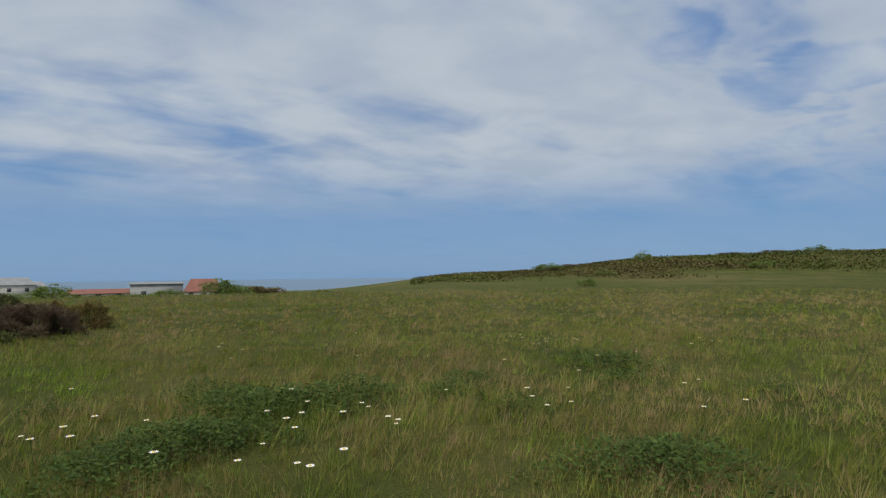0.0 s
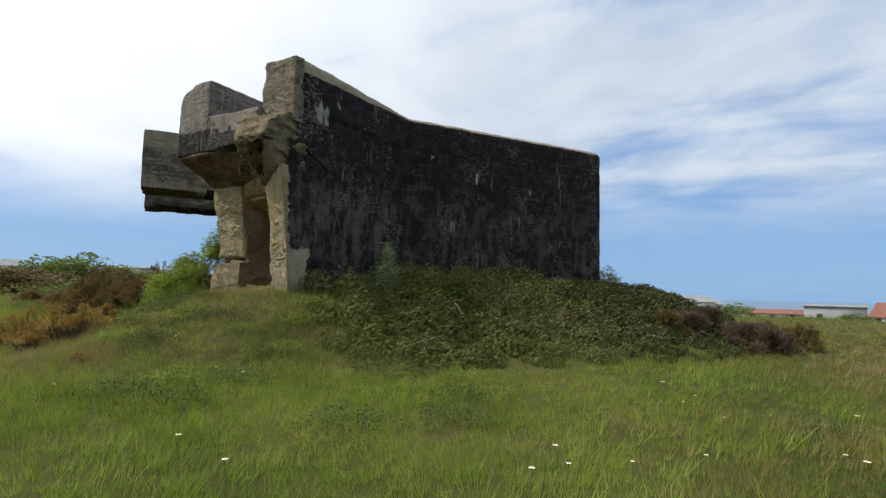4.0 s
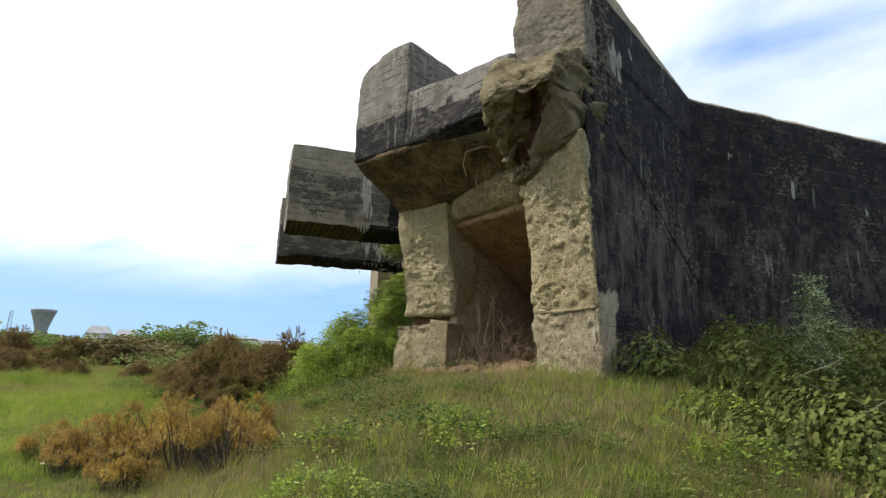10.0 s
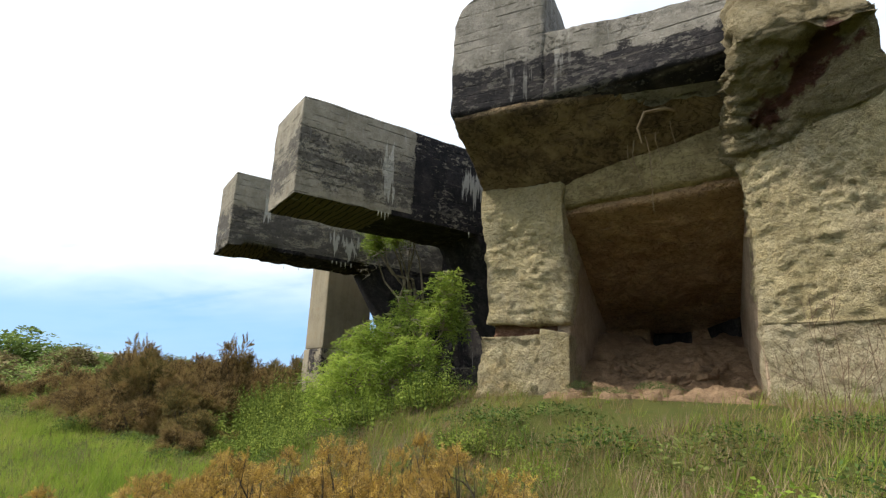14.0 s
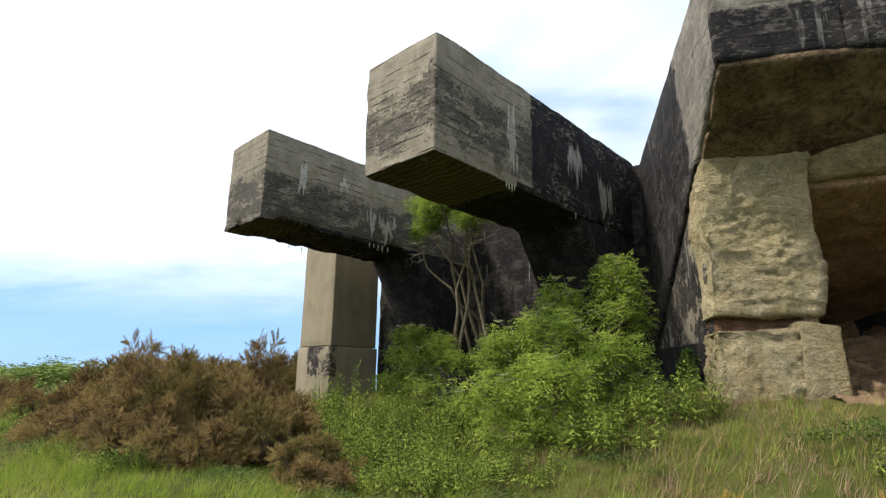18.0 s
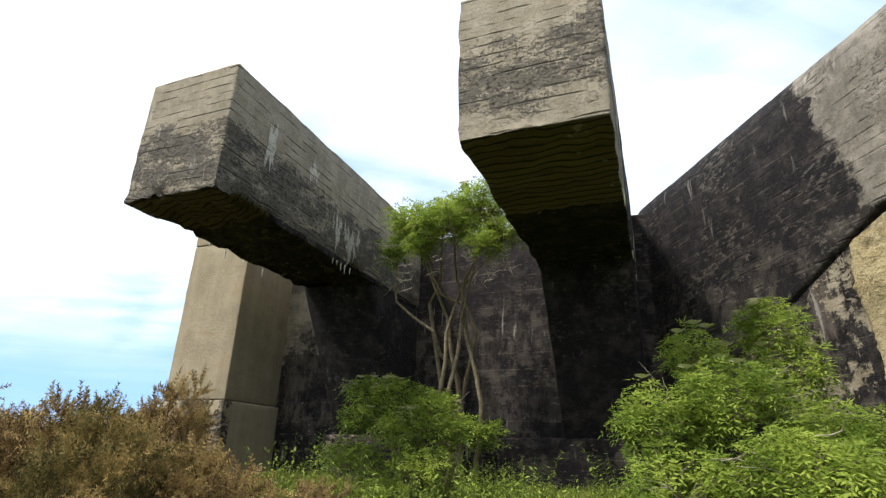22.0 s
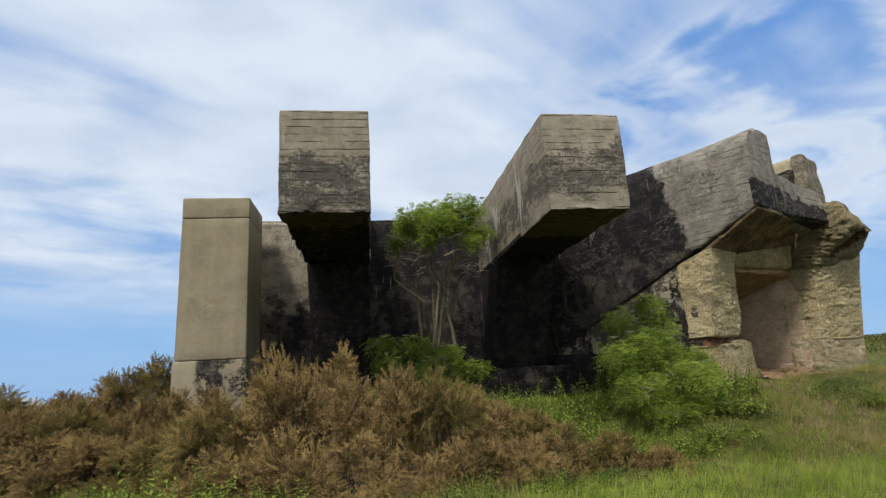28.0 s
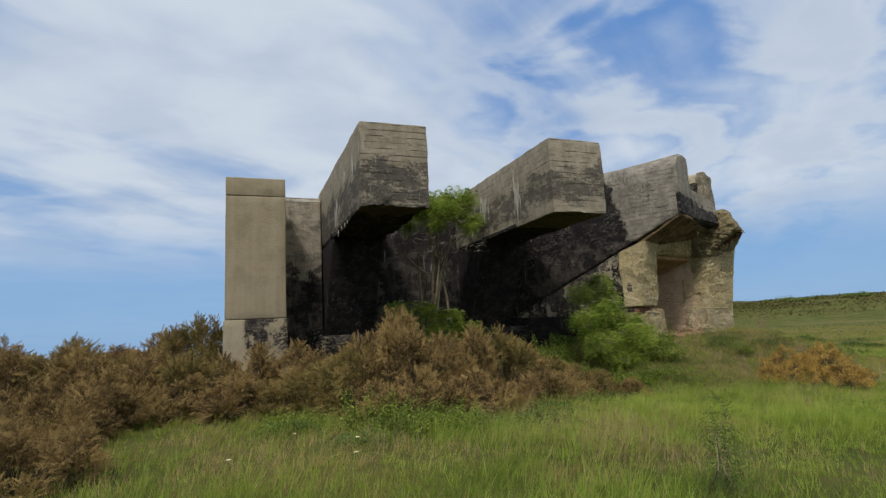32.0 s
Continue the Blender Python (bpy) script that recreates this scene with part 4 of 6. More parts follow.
piece("lower_flank", [uv(4.2, 1.0, 0.5), uv(5.21, 0.0, 0.5), uv(5.12, 6.4, 0.5), uv(4.2, 6.4, 0.5)], [uv(4.2, 1.0, 5.4), uv(5.19, -0.12, 5.49), uv(5.12, 6.4, 2.74), uv(4.2, 6.4, 2.74)], M_TAR, "lower flank wall below the slanting crack", cell=0.12, r=0.012, chip=0.03, amp=0.03, scale=3.0)
piece("parapet", ring(3.93, 5.19, 0.30, 5.4, 6.3), ring(3.95, 5.18, 0.30, 5.4, (7.80, 7.52)), M_TAR, "parapet rising to its torn end", cell=0.14, r=0.16, chip=0.05)
piece("parapet_end", ring(3.9, 5.2, 0.0, 0.34, 5.95), ring(3.94, 5.16, 0.02, 0.34, 7.78), M_GREYTORN, "torn grey end of the parapet", cell=0.04, r=0.05, chip=0.07, rough=torn(0.07))

# rubble inside
s = np.linspace(0, 1, 40)
A, B = np.meshgrid(np.linspace(1.2, 4.15, 74), np.linspace(-0.4, 6.7, 178))
hz = 1.5 - 0.55 * smooth(1.0, -0.4, B) + 1.15 * smooth(1.2, 5.2, B) + 0.22 * wave(A, B, 3.0, 4) + 0.10 * wave(A, B, 8.0, 6) + 0.06 * wave(A, B, 17.0, 7)
slip = hz / 0.26 + 0.5 * wave(A, B, 2.2, 14)
hz = np.where(B > 1.4, 0.65 * hz + 0.35 * 0.26 * (np.floor(slip) + smooth(0.55, 1.0, slip - np.floor(slip)) - 0.5 * wave(A, B, 2.2, 14)), hz) + 0.035 * wave(A, B, 31.0, 15)
hz = hz - 0.55 * smooth(0.75, 0.25, np.hypot(A - 2.85, (B - 5.4) * 0.5))
V3 = np.stack([C0[0] + CU[0] * A + CV[0] * B, C0[1] + CU[1] * A + CV[1] * B, hz], -1).reshape(-1, 3)
i = np.arange(A.size).reshape(A.shape)
rubble = part("rubble", mesh_of("rubble", V3, np.stack([i[:-1, :-1], i[:-1, 1:], i[1:, 1:], i[1:, :-1]], -1).reshape(-1, 4), M_EARTH))
tagged(rubble, "brown earth and rubble heaped inside the bunker", "rubble", kind="stuff")


def clod(seed, s):
    """A lump of broken earth or concrete, flat faced."""
    v, q = block(*box(-0.5 * s, 0.5 * s, -0.35 * s, 0.35 * s, -0.25 * s, 0.25 * s), cell=s / 4, r=0.12 * s, chip=0.1 * s, amp=0.28 * s, scale=1.6 / s + seed)
    return tagged(part("rubble_lump", mesh_of("rubble_lump", v, q, M_EARTH)), "lump of brown earth fallen from the roof", "rubble", "lumps inside the bunker")


rs = np.random.RandomState(12)
CLODS = [clod(1, 0.22), clod(2, 0.16), clod(3, 0.30)]
for q in range(42):
    gu, gv = rs.uniform(1.6, 3.8), (rs.uniform(0.6, 1.6) if q % 4 == 0 else rs.normal(2.7, 0.35))
    at = (int(np.argmin(np.abs(B[:, 0] - gv))), int(np.argmin(np.abs(A[0] - gu))))
    m = Matrix.Translation(uv(gu, gv, float(hz[at]) + 0.01)) @ Euler((rs.uniform(-0.3, 0.3), rs.uniform(-0.3, 0.3), rs.uniform(0, 6.28))).to_matrix().to_4x4()
    ob = CLODS[q] if q < 3 else copy_thing(CLODS[q % 3], m)
    ob.matrix_basis = m


# ---- plants ----
rs = np.random.RandomState(11)


def unit(v):
    return v / np.maximum(np.linalg.norm(v, axis=-1, keepdims=True), 1e-9)


def diamonds(at, along, side, length, width, fold=0.0):
    """Pointed leaves, one quad each: from at, in the direction along, as wide as width across side."""
    n = len(at)
    along, side = unit(along), unit(side)
    up = unit(np.cross(side, along))
    length, width = np.broadcast_to(length, n)[:, None], np.broadcast_to(width, n)[:, None]
    mid = at + along * length * 0.45 + up * fold * width
    v = np.stack([at, mid - side * width / 2, at + along * length, mid + side * width / 2], 1).reshape(-1, 3)
    return v, np.arange(4 * n).reshape(n, 4)


def tubes(paths, sides=5):
    """Stems: each path is a list of (point, radius)."""
    V, Q = [], []
    for path in paths:
        pts = np.array([p for p, _ in path], float)
        rad = [r for _, r in path]
        base = len(V)
        for j in range(len(pts)):
            d = pts[min(j + 1, len(pts) - 1)] - pts[max(j - 1, 0)]
            d = d / max(np.linalg.norm(d), 1e-9)
            a = np.cross(d, (0.3, 0.9, 0.2))
            a /= np.linalg.norm(a)
            b = np.cross(d, a)
            for s in range(sides):
                t = 2 * math.pi * s / sides
                V.append(pts[j] + rad[j] * (math.cos(t) * a + math.sin(t) * b))
        for j in range(len(pts) - 1):
            for s in range(sides):
                s2 = (s + 1) % sides
                Q.append((base + j * sides + s, base + j * sides + s2, base + (j + 1) * sides + s2, base + (j + 1) * sides + s))
    return np.array(V), np.array(Q)


def limb(a, b, r0, r1, rnd, bend=0.12, n=6):
    a, b = np.array(a, float), np.array(b, float)
    ln = np.linalg.norm(b - a)
    mid = rnd.normal(size=3) * bend * ln
    return [(a + (b - a) * t + mid * math.sin(math.pi * t) * (0.6 + 0.4 * math.sin(5 * t)), r0 + (r1 - r0) * t) for t in np.linspace(0, 1, n)]


def lumps(n, rnd, rx, ry, rz):
    """Centres and sizes of the clumps of a crown, on an uneven dome over the origin."""
    d = unit(rnd.normal(size=(n, 3)))
    d[:, 2] = np.abs(d[:, 2]) - 0.15 * rnd.rand(n)
    r = rnd.uniform(0.5, 1.0, n)[:, None] ** 0.6
    return d * r * np.array((rx, ry, rz)), d


def brushes(rnd, root, way, ln, needles, reach):
    """Bottle-brush shoots: needles all round a short axis, each shoot one connected piece."""
    n, K = len(root), needles + 2
    t = np.linspace(0, 1, K)
    axis = root[:, None] + way[:, None] * (t[None, :, None] * ln[:, None, None])
    a = unit(np.cross(way, rnd.normal(size=(n, 3))))
    b = np.cross(way, a)
    turn = np.arange(needles) * 2.4 + rnd.uniform(0, 6.28, (n, 1))
    out = np.cos(turn)[..., None] * a[:, None] + np.sin(turn)[..., None] * b[:, None]
    size = reach * (1.0 - 0.45 * np.linspace(0, 1, needles) ** 2)[None, :] * rnd.uniform(0.7, 1.25, (n, needles))
    tips = axis[:, 1:-1] + (out + way[:, None] * 0.75) * size[..., None]
    v = np.concatenate([axis, tips], 1)
    k = np.arange(needles)
    f = np.stack([k, k + 2, K + k], -1)[None] + (np.arange(n) * (K + needles))[:, None, None]
    return v.reshape(-1, 3), f.reshape(-1, 3)


def gorse(rx, ry, h, seed, mat, plumes=60, shoots=20, needles=24, reach=0.036, heads=18, spray=(0.12, 0.24), thick=(0.08, 0.14), finger=(0.11, 0.22), stem=0.014, upright_way=0.25, low=0.12, name="gorse_bush"):
    """A mound of rounded heads with gaps between them: crooked branches from the foot, ending in tufts of bottle-brush shoots."""
    rnd = np.random.RandomState(seed)
    bush = empty(name)
    hd = unit(rnd.normal(size=(heads, 3)))
    hd[:, 2] = np.abs(hd[:, 2]) * 1.1
    hd = unit(hd)
    az = np.arctan2(hd[:, 1:2], hd[:, :1])
    hr = rnd.uniform(0.16, 0.34, heads) * (rx + ry + h) / 3.3
    hc = hd * rnd.uniform(0.55, 0.92, (heads, 1)) * np.array((rx, ry, h)) * (1 + 0.14 * np.sin(3 * az + seed) + 0.10 * np.sin(5 * az + 2 * seed))
    hc[:, 2] = np.maximum(hc[:, 2] * rnd.uniform(0.8, 1.1, heads), low)
    of = np.arange(plumes) % heads
    d = unit(rnd.normal(size=(plumes, 3)) + hd[of] * 0.9 + np.array((0, 0, 0.35)))
    c = hc[of] + d * hr[of][:, None] * rnd.uniform(0.6, 1.0, (plumes, 1))
    c[:, 2] = np.maximum(c[:, 2], low)
    w = unit(d * 0.8 + np.array((0, 0, upright_way)) + rnd.normal(size=d.shape) * 0.22)
    L, R = rnd.uniform(*spray, plumes), rnd.uniform(*thick, plumes)
    t = rnd.uniform(-0.7, 0.75, (plumes, shoots))
    o = unit(rnd.normal(size=(plumes, shoots, 3)))
    o = unit(o - w[:, None] * (o * w[:, None]).sum(-1, keepdims=True))
    root = c[:, None] + w[:, None] * (t * L[:, None])[..., None] + o * (R[:, None] * (1.0 - 0.75 * np.clip(t, 0, 1)) * rnd.uniform(0.15, 1.0, (plumes, shoots)))[..., None]
    way = unit(w[:, None] * 0.85 + o * 1.0 * (1 - 0.6 * np.clip(t, 0, 1))[..., None] + rnd.normal(size=o.shape) * 0.25)
    root, way = root.reshape(-1, 3), way.reshape(-1, 3)
    root[:, 2] = np.maximum(root[:, 2], 0.03)
    ln = rnd.uniform(*finger, len(root))
    part("needles", mesh_of("needles", *brushes(rnd, root, way, ln, needles, reach), mat), bush)
    paths = []
    for q in range(plumes):
        foot = np.array((c[q, 0] * 0.3 + rnd.normal() * 0.07, c[q, 1] * 0.3 + rnd.normal() * 0.07, -0.08))
        paths.append(limb(foot, c[q] + w[q] * L[q] * 0.6, stem, stem * 0.25, rnd, 0.12, 6))
    part("branchwork", mesh_of("branchwork", *tubes(paths, 4), M_TWIG), bush)
    return bush


def compound(rnd, at, way, n_pairs=3, leaf=0.085, droop=0.35):
    """Feathered leaves: pairs of leaflets along a drooping stalk, and one at the tip."""
    n = len(at)
    way = unit(way)
    side = unit(np.cross(way, np.array((0, 0, 1.0)) + rnd.normal(size=(n, 3)) * 0.25))
    ln = rnd.uniform(0.14, 0.24, n)[:, None]
    V, F, base = [], [], 0
    down = np.array((0, 0, -1.0))
    for j in range(n_pairs):
        t = (j + 0.7) / n_pairs
        p = at + way * ln * t + down * droop * ln * t * t
        for sgn in (-1, 1):
            along = unit(side * sgn + way * 0.55 + down * 0.25 + rnd.normal(size=(n, 3)) * 0.12)
            v, f = diamonds(p, along, np.cross(along, np.cross(side, way)) + rnd.normal(size=(n, 3)) * 0.2, leaf * rnd.uniform(0.8, 1.3, n), leaf * 0.34, 0.12)
            V.append(v), F.append(f + base)
            base += len(v)
    p = at + way * ln + down * droop * ln
    v, f = diamonds(p, way + down * 0.4, side, leaf * rnd.uniform(0.9, 1.3, n), leaf * 0.36, 0.12)
    V.append(v), F.append(f + base)
    return np.concatenate(V), np.concatenate(F)


def crown_leaves(rnd, centres, ways, radius, per):
    n = len(centres)
    d = unit(rnd.normal(size=(n, per, 3)) + ways[:, None] * 0.55 + np.array((0, 0, 0.35)))
    at = centres[:, None] + d * (radius[:, None, None] * rnd.uniform(0.45, 1.0, (n, per, 1)))
    way = d * 0.8 + rnd.normal(size=(n, per, 3)) * 0.35
    way[..., 2] *= 0.5
    return at.reshape(-1, 3), way.reshape(-1, 3)


def umbels(rnd, size=0.085, rays=15):
    """A flat flower head: florets round the rim and between, joined at the stalk."""
    V, F = [(0.0, 0.0, -0.03)], []
    for ring_r, n in ((0.45, 7), (1.0, rays)):
        for q in range(n):
            a = 6.283 * (q + rnd.uniform(-0.2, 0.2)) / n
            r, w = size * ring_r * rnd.uniform(0.8, 1.1), size * 0.2
            c, d = np.array((math.cos(a) * r, math.sin(a) * r, 0.012 * rnd.rand())), np.array((-math.sin(a) * w, math.cos(a) * w, 0))
            o = np.array((math.cos(a) * w * 1.1, math.sin(a) * w * 1.1, 0.004))
            b = len(V)
            V += [tuple(c - d), tuple(c + o), tuple(c + d)]
            F.append((0, b, b + 1, b + 2))
    return np.array(V), np.array(F)


def rosettes(rnd, at, way, leaves, leaf):
    """Feathered leaves spread round the ends of shoots."""
    n = len(at)
    P, W = [], []
    a = unit(np.cross(way, rnd.normal(size=(n, 3))))
    b = np.cross(way, a)
    for j in range(leaves):
        t = j * 2.4 + rnd.uniform(-0.4, 0.4, (n, 1))
        out = np.cos(t) * a + np.sin(t) * b
        W.append(unit(out + way * (0.55 - 0.09 * j) + rnd.normal(size=(n, 3)) * 0.15))
        P.append(at - way * (0.035 * j * rnd.uniform(0.6, 1.4, (n, 1))))
    return compound(rnd, np.concatenate(P), np.concatenate(W), 3, leaf)


def elder(name, at, lobes, seed, leaves=6, trunks=4, flowers=10, leaf=0.085, stem=0.04, bend=0.07, fork=0.5, dead=6, leaf_mat=None, hollow=0.55, spread_out=1.0, below=0.0):
    """An elder: bent stems from the foot and a crown of leafy lobes. lobes: (x, y, z, radius, half height, shoots), over the foot."""
    rnd = np.random.RandomState(seed)
    tree = empty(name, at)
    E, W, C, paths = [], [], [], []
    feet = rnd.normal(size=(trunks, 3)) * np.array((0.14, 0.12, 0))
    mean = np.array([q[:3] for q in lobes]).mean(0)
    forks = [np.array((mean[0] * 0.5 + rnd.normal() * 0.16 * spread_out, mean[1] * 0.5 + rnd.normal() * 0.12 * spread_out, mean[2] * fork * rnd.uniform(0.8, 1.15))) for _ in range(trunks)]
    for ft, fk in zip(feet, forks):
        paths.append(limb(ft - np.array((0, 0, 0.15)), fk, stem, stem * 0.7, rnd, bend))
    for q, (x, y, z, r, hz, n) in enumerate(lobes):
        c = np.array((x, y, z))
        d = unit(rnd.normal(size=(n, 3)) * np.array((1, 1, 0.75)) + np.array((0, 0, 0.3)))
        e = c + d * np.array((r, r, hz)) * rnd.uniform(hollow, 1.06, (n, 1))
        E.append(e)
        W.append(unit(d * 0.7 + np.array((0, 0, 0.45)) + rnd.normal(size=(n, 3)) * 0.25))
        fk = forks[q % trunks]
        paths.append(limb(fk, c - np.array((0, 0, 0.5 * hz)), stem * 0.55, stem * 0.28, rnd, 0.14))
        for j in range(0, n, 4):
            paths.append(limb(c - np.array((0, 0, 0.5 * hz)), e[j], stem * 0.24, stem * 0.07, rnd, 0.14, 4))
        C.append((c, r, hz))
    E, W = np.concatenate(E), np.concatenate(W)
    crown = part("crown", mesh_of("crown", *rosettes(rnd, E, W, leaves, leaf), leaf_mat or M_ELDER), tree)
    part("branchwork", mesh_of("branchwork", *tubes(paths, 5), M_STEM), tree)
    bare = []
    for _ in range(dead):
        c, r, hz = C[rnd.randint(len(C))]
        d = unit(rnd.normal(size=3) * np.array((1, 1, 0.4)) + np.array((0, -0.2, 0.5 - below)))
        c = c - np.array((0, 0, below * rnd.uniform(0.4, 1.3)))
        tip = c + d * np.array((r, r, hz)) * 1.3
        bare.append(limb(c + d * r * 0.4, tip, 0.009, 0.003, rnd, 0.16, 5))
        bare.append(limb(c + d * r * 0.8, tip + rnd.normal(size=3) * 0.16, 0.006, 0.002, rnd, 0.16, 4))
    if bare:
        tagged(part("bare_wood", mesh_of("bare_wood", *tubes(bare, 4), M_DEAD), tree, "pale dead twigs"), kind="stuff")
    if flowers:
        high = np.argsort(-0.6 * W[:, 2] - 0.12 * E[:, 2] + rnd.rand(len(E)) * 0.5)[:flowers]
        head = mesh_of("flower_head", *umbels(rnd), M_CREAM)
        for q in high:
            part("flower_head", head, crown, "flat cream flower head").location = E[q] + W[q] * 0.07
    return tree


def on_ground(x, y, dz=0.0):
    return (x, y, float(ground_z(x, y)) + dz)


# gorse: a few shapes, each with its copies
G = [gorse(1.2, 1.05, 1.2, 21, M_GORSE, 170, 21, heads=34), gorse(1.1, 1.15, 1.1, 22, M_GORSE, 165, 21, heads=32), gorse(1.0, 1.0, 1.3, 23, M_GORSE_OLIVE, 160, 21, heads=32)]
GD = [gorse(0.85, 0.62, 0.95, 31, M_GORSE_DRY, 84, 20, 14, 0.028, 12, (0.06, 0.12), (0.05, 0.10), (0.045, 0.085), 0.011, 0.0, 0.35), gorse(0.7, 0.65, 0.8, 32, M_GORSE_DRY, 70, 20, 14, 0.028, 10, (0.06, 0.12), (0.05, 0.10), (0.045, 0.085), 0.011, 0.0, 0.3)]
GK = [gorse(1.0, 0.8, 0.95, 41, M_GORSE_DARK, 90, 20, heads=14, upright_way=0.5)]
used = set()


def plant(src, x, y, s=1.0, turn=0.0, dz=0.0, sz=None, label="", category="shrub", group=""):
    m = Matrix.Translation(on_ground(x, y, dz)) @ Matrix.Rotation(radians(turn), 4, "Z")
    if src.name in used:
        ob = copy_thing(src, m)
    else:
        ob = src
        used.add(src.name)
        ob.matrix_basis = m
    ob.scale = (s, s, sz or s)
    return tagged(ob, label, category, group)


BROWN = "brown and olive gorse bush with withered flowers"
for q, (x, y, s, sz) in enumerate(((-29.8, -3.1, 1.05, 1.40), (-28.7, -2.7, 1.1, 1.42), (-27.7, -3.1, 1.0, 1.25), (-29.1, -4.4, 0.85, 0.62), (-30.4, -4.2, 0.85, 0.62), (-31.1, -2.8, 1.0, 1.0), (-26.8, -2.3, 1.0, 0.95), (-26.4, -3.3, 0.7, 0.6), (-26.0, -2.6, 0.8, 0.75), (-27.2, -3.9, 0.8, 0.7),
                                   (-28.0, -4.2, 0.7, 0.55), (-32.1, -2.3, 0.9, 0.66), (-33.3, -1.9, 0.95, 0.66), (-34.5, -1.5, 0.95, 0.75), (-34.3, -0.2, 1.05, 1.0), (-35.6, -2.4, 0.9, 0.8), (-35.9, -3.7, 0.8, 0.75), (-36.9, 1.4, 1.3, 1.35), (-38.6, 0.6, 1.35, 1.25), (-37.6, -1.6, 1.2, 1.35), (-40.0, -1.0, 1.4, 1.3), (-37.0, -5.2, 0.85, 0.62), (-38.3, -4.2, 1.1, 1.1),
                                   (-41.5, 1.8, 1.5, 1.4), (-35.6, 3.4, 1.2, 1.25), (-35.2, 1.2, 1.15, 1.2), (-34.4, 3.6, 1.1, 1.4), (-36.1, -0.4, 1.15, 1.15), (-33.1, 0.6, 1.0, 1.2), (-39.4, 3.6, 1.5, 1.4), (-29.6, -1.1, 1.15, 1.5), (-31.3, -0.6, 1.1, 1.25), (-24.7, -2.5, 0.6, 0.5), (-24.0, -2.9, 0.42, 0.36))):
    plant(G[q % 3], x, y, s, 67 * q, -0.05, sz, BROWN, group="gorse before the bunker")
for q, (x, y, s, sz) in enumerate(((-16.2, -2.3, 0.85, 1.0), (-16.9, -2.8, 1.0, 1.25), (-17.6, -3.5, 0.95, 1.15), (-18.2, -4.2, 0.9, 0.95), (-18.9, -4.9, 0.7, 0.7), (-16.6, -3.4, 0.7, 0.8), (-17.7, -4.4, 0.65, 0.7), (-18.3, -3.0, 0.85, 0.85), (-19.2, -3.7, 0.7, 0.7), (-12.6, -2.0, 0.32, 0.4), (-19.6, -3.2, 0.6, 0.85), (-18.2, -2.4, 0.6, 0.85), (-17.4, -2.1, 0.6, 0.9), (-18.9, -2.7, 0.6, 0.85))):
    plant(GD[q % 2], x, y, s, 50 * q, -0.05, sz, "low orange brown gorse bush, withered", group="orange gorse on the mound")
for q, (x, y, s, sz) in enumerate(((-10.1, 13.9, 0.95, 0.95), (-9.7, 14.4, 0.6, 0.8), (-11.6, 13.3, 0.7, 0.7), (-12.0, 14.1, 0.8, 0.75))):
    plant(GK[0], x, y, s, 80 * q, -0.08, sz, "dark purplish brown gorse bush in the grass", group="gorse by the field")
for q, (x, y, s, sz) in enumerate(((-10.2, 16.3, 0.62, 0.6), (-10.9, 16.0, 0.5, 0.5), (-11.5, 12.2, 0.5, 0.55))):
    plant(G[2], x, y, s, 95 * q, -0.05, sz, "low olive gorse bush in the grass", group="gorse by the field")

# elders in the angle of the walls
def lobes_at(foot, rows):
    return [(x - foot[0], y - foot[1], z - foot[2], r, hz, n) for x, y, z, r, hz, n in rows]


foot = on_ground(-22.0, 0.2)
e1 = elder("elder_bush", foot, lobes_at(foot, ((-23.0, 0.1, 2.15, 0.55, 0.42, 84), (-22.3, 0.2, 2.35, 0.62, 0.42, 98), (-21.8, -0.6, 1.65, 0.62, 0.42, 89), (-22.9, -0.5, 1.45, 0.6, 0.42, 84), (-21.35, 0.3, 2.0, 0.55, 0.42, 75), (-21.0, 0.25, 1.4, 0.45, 0.34, 56),
    (-21.6, 1.1, 3.35, 0.40, 0.36, 47), (-21.5, 1.0, 2.75, 0.5, 0.4, 64), (-22.55, 0.9, 3.0, 0.42, 0.36, 42), (-22.4, -0.8, 1.0, 0.5, 0.32, 47), (-21.4, -0.5, 1.05, 0.5, 0.34, 47), (-22.2, 0.6, 1.6, 0.7, 0.5, 42))), 51, 7, 6, 30, 0.072, 0.045, dead=24, hollow=0.7, below=0.1)
tagged(e1, "bright green elder bush with cream flowers and dead twigs", "shrub")
foot = (-26.9, 4.0, 1.3)
e2 = elder("elder_tree", foot, lobes_at(foot, ((-26.0, 2.8, 6.55, 0.72, 0.50, 111), (-27.45, 2.6, 6.2, 0.62, 0.40, 84), (-26.7, 2.4, 6.05, 0.75, 0.36, 90), (-25.6, 2.8, 5.9, 0.5, 0.34, 51), (-26.8, 3.1, 6.55, 0.6, 0.40, 69), (-27.9, 2.6, 5.7, 0.32, 0.25, 24), (-27.1, 2.2, 5.6, 0.4, 0.25, 27), (-25.9, 2.3, 5.5, 0.35, 0.25, 21))), 53, 8, 7, 22, 0.075, 0.06, 0.15, 0.66, dead=60, spread_out=2.4, below=0.75)
tagged(e2, "elder tree with bent bare stems and a flat leafy crown", "tree")
foot = on_ground(-26.9, 2.3)
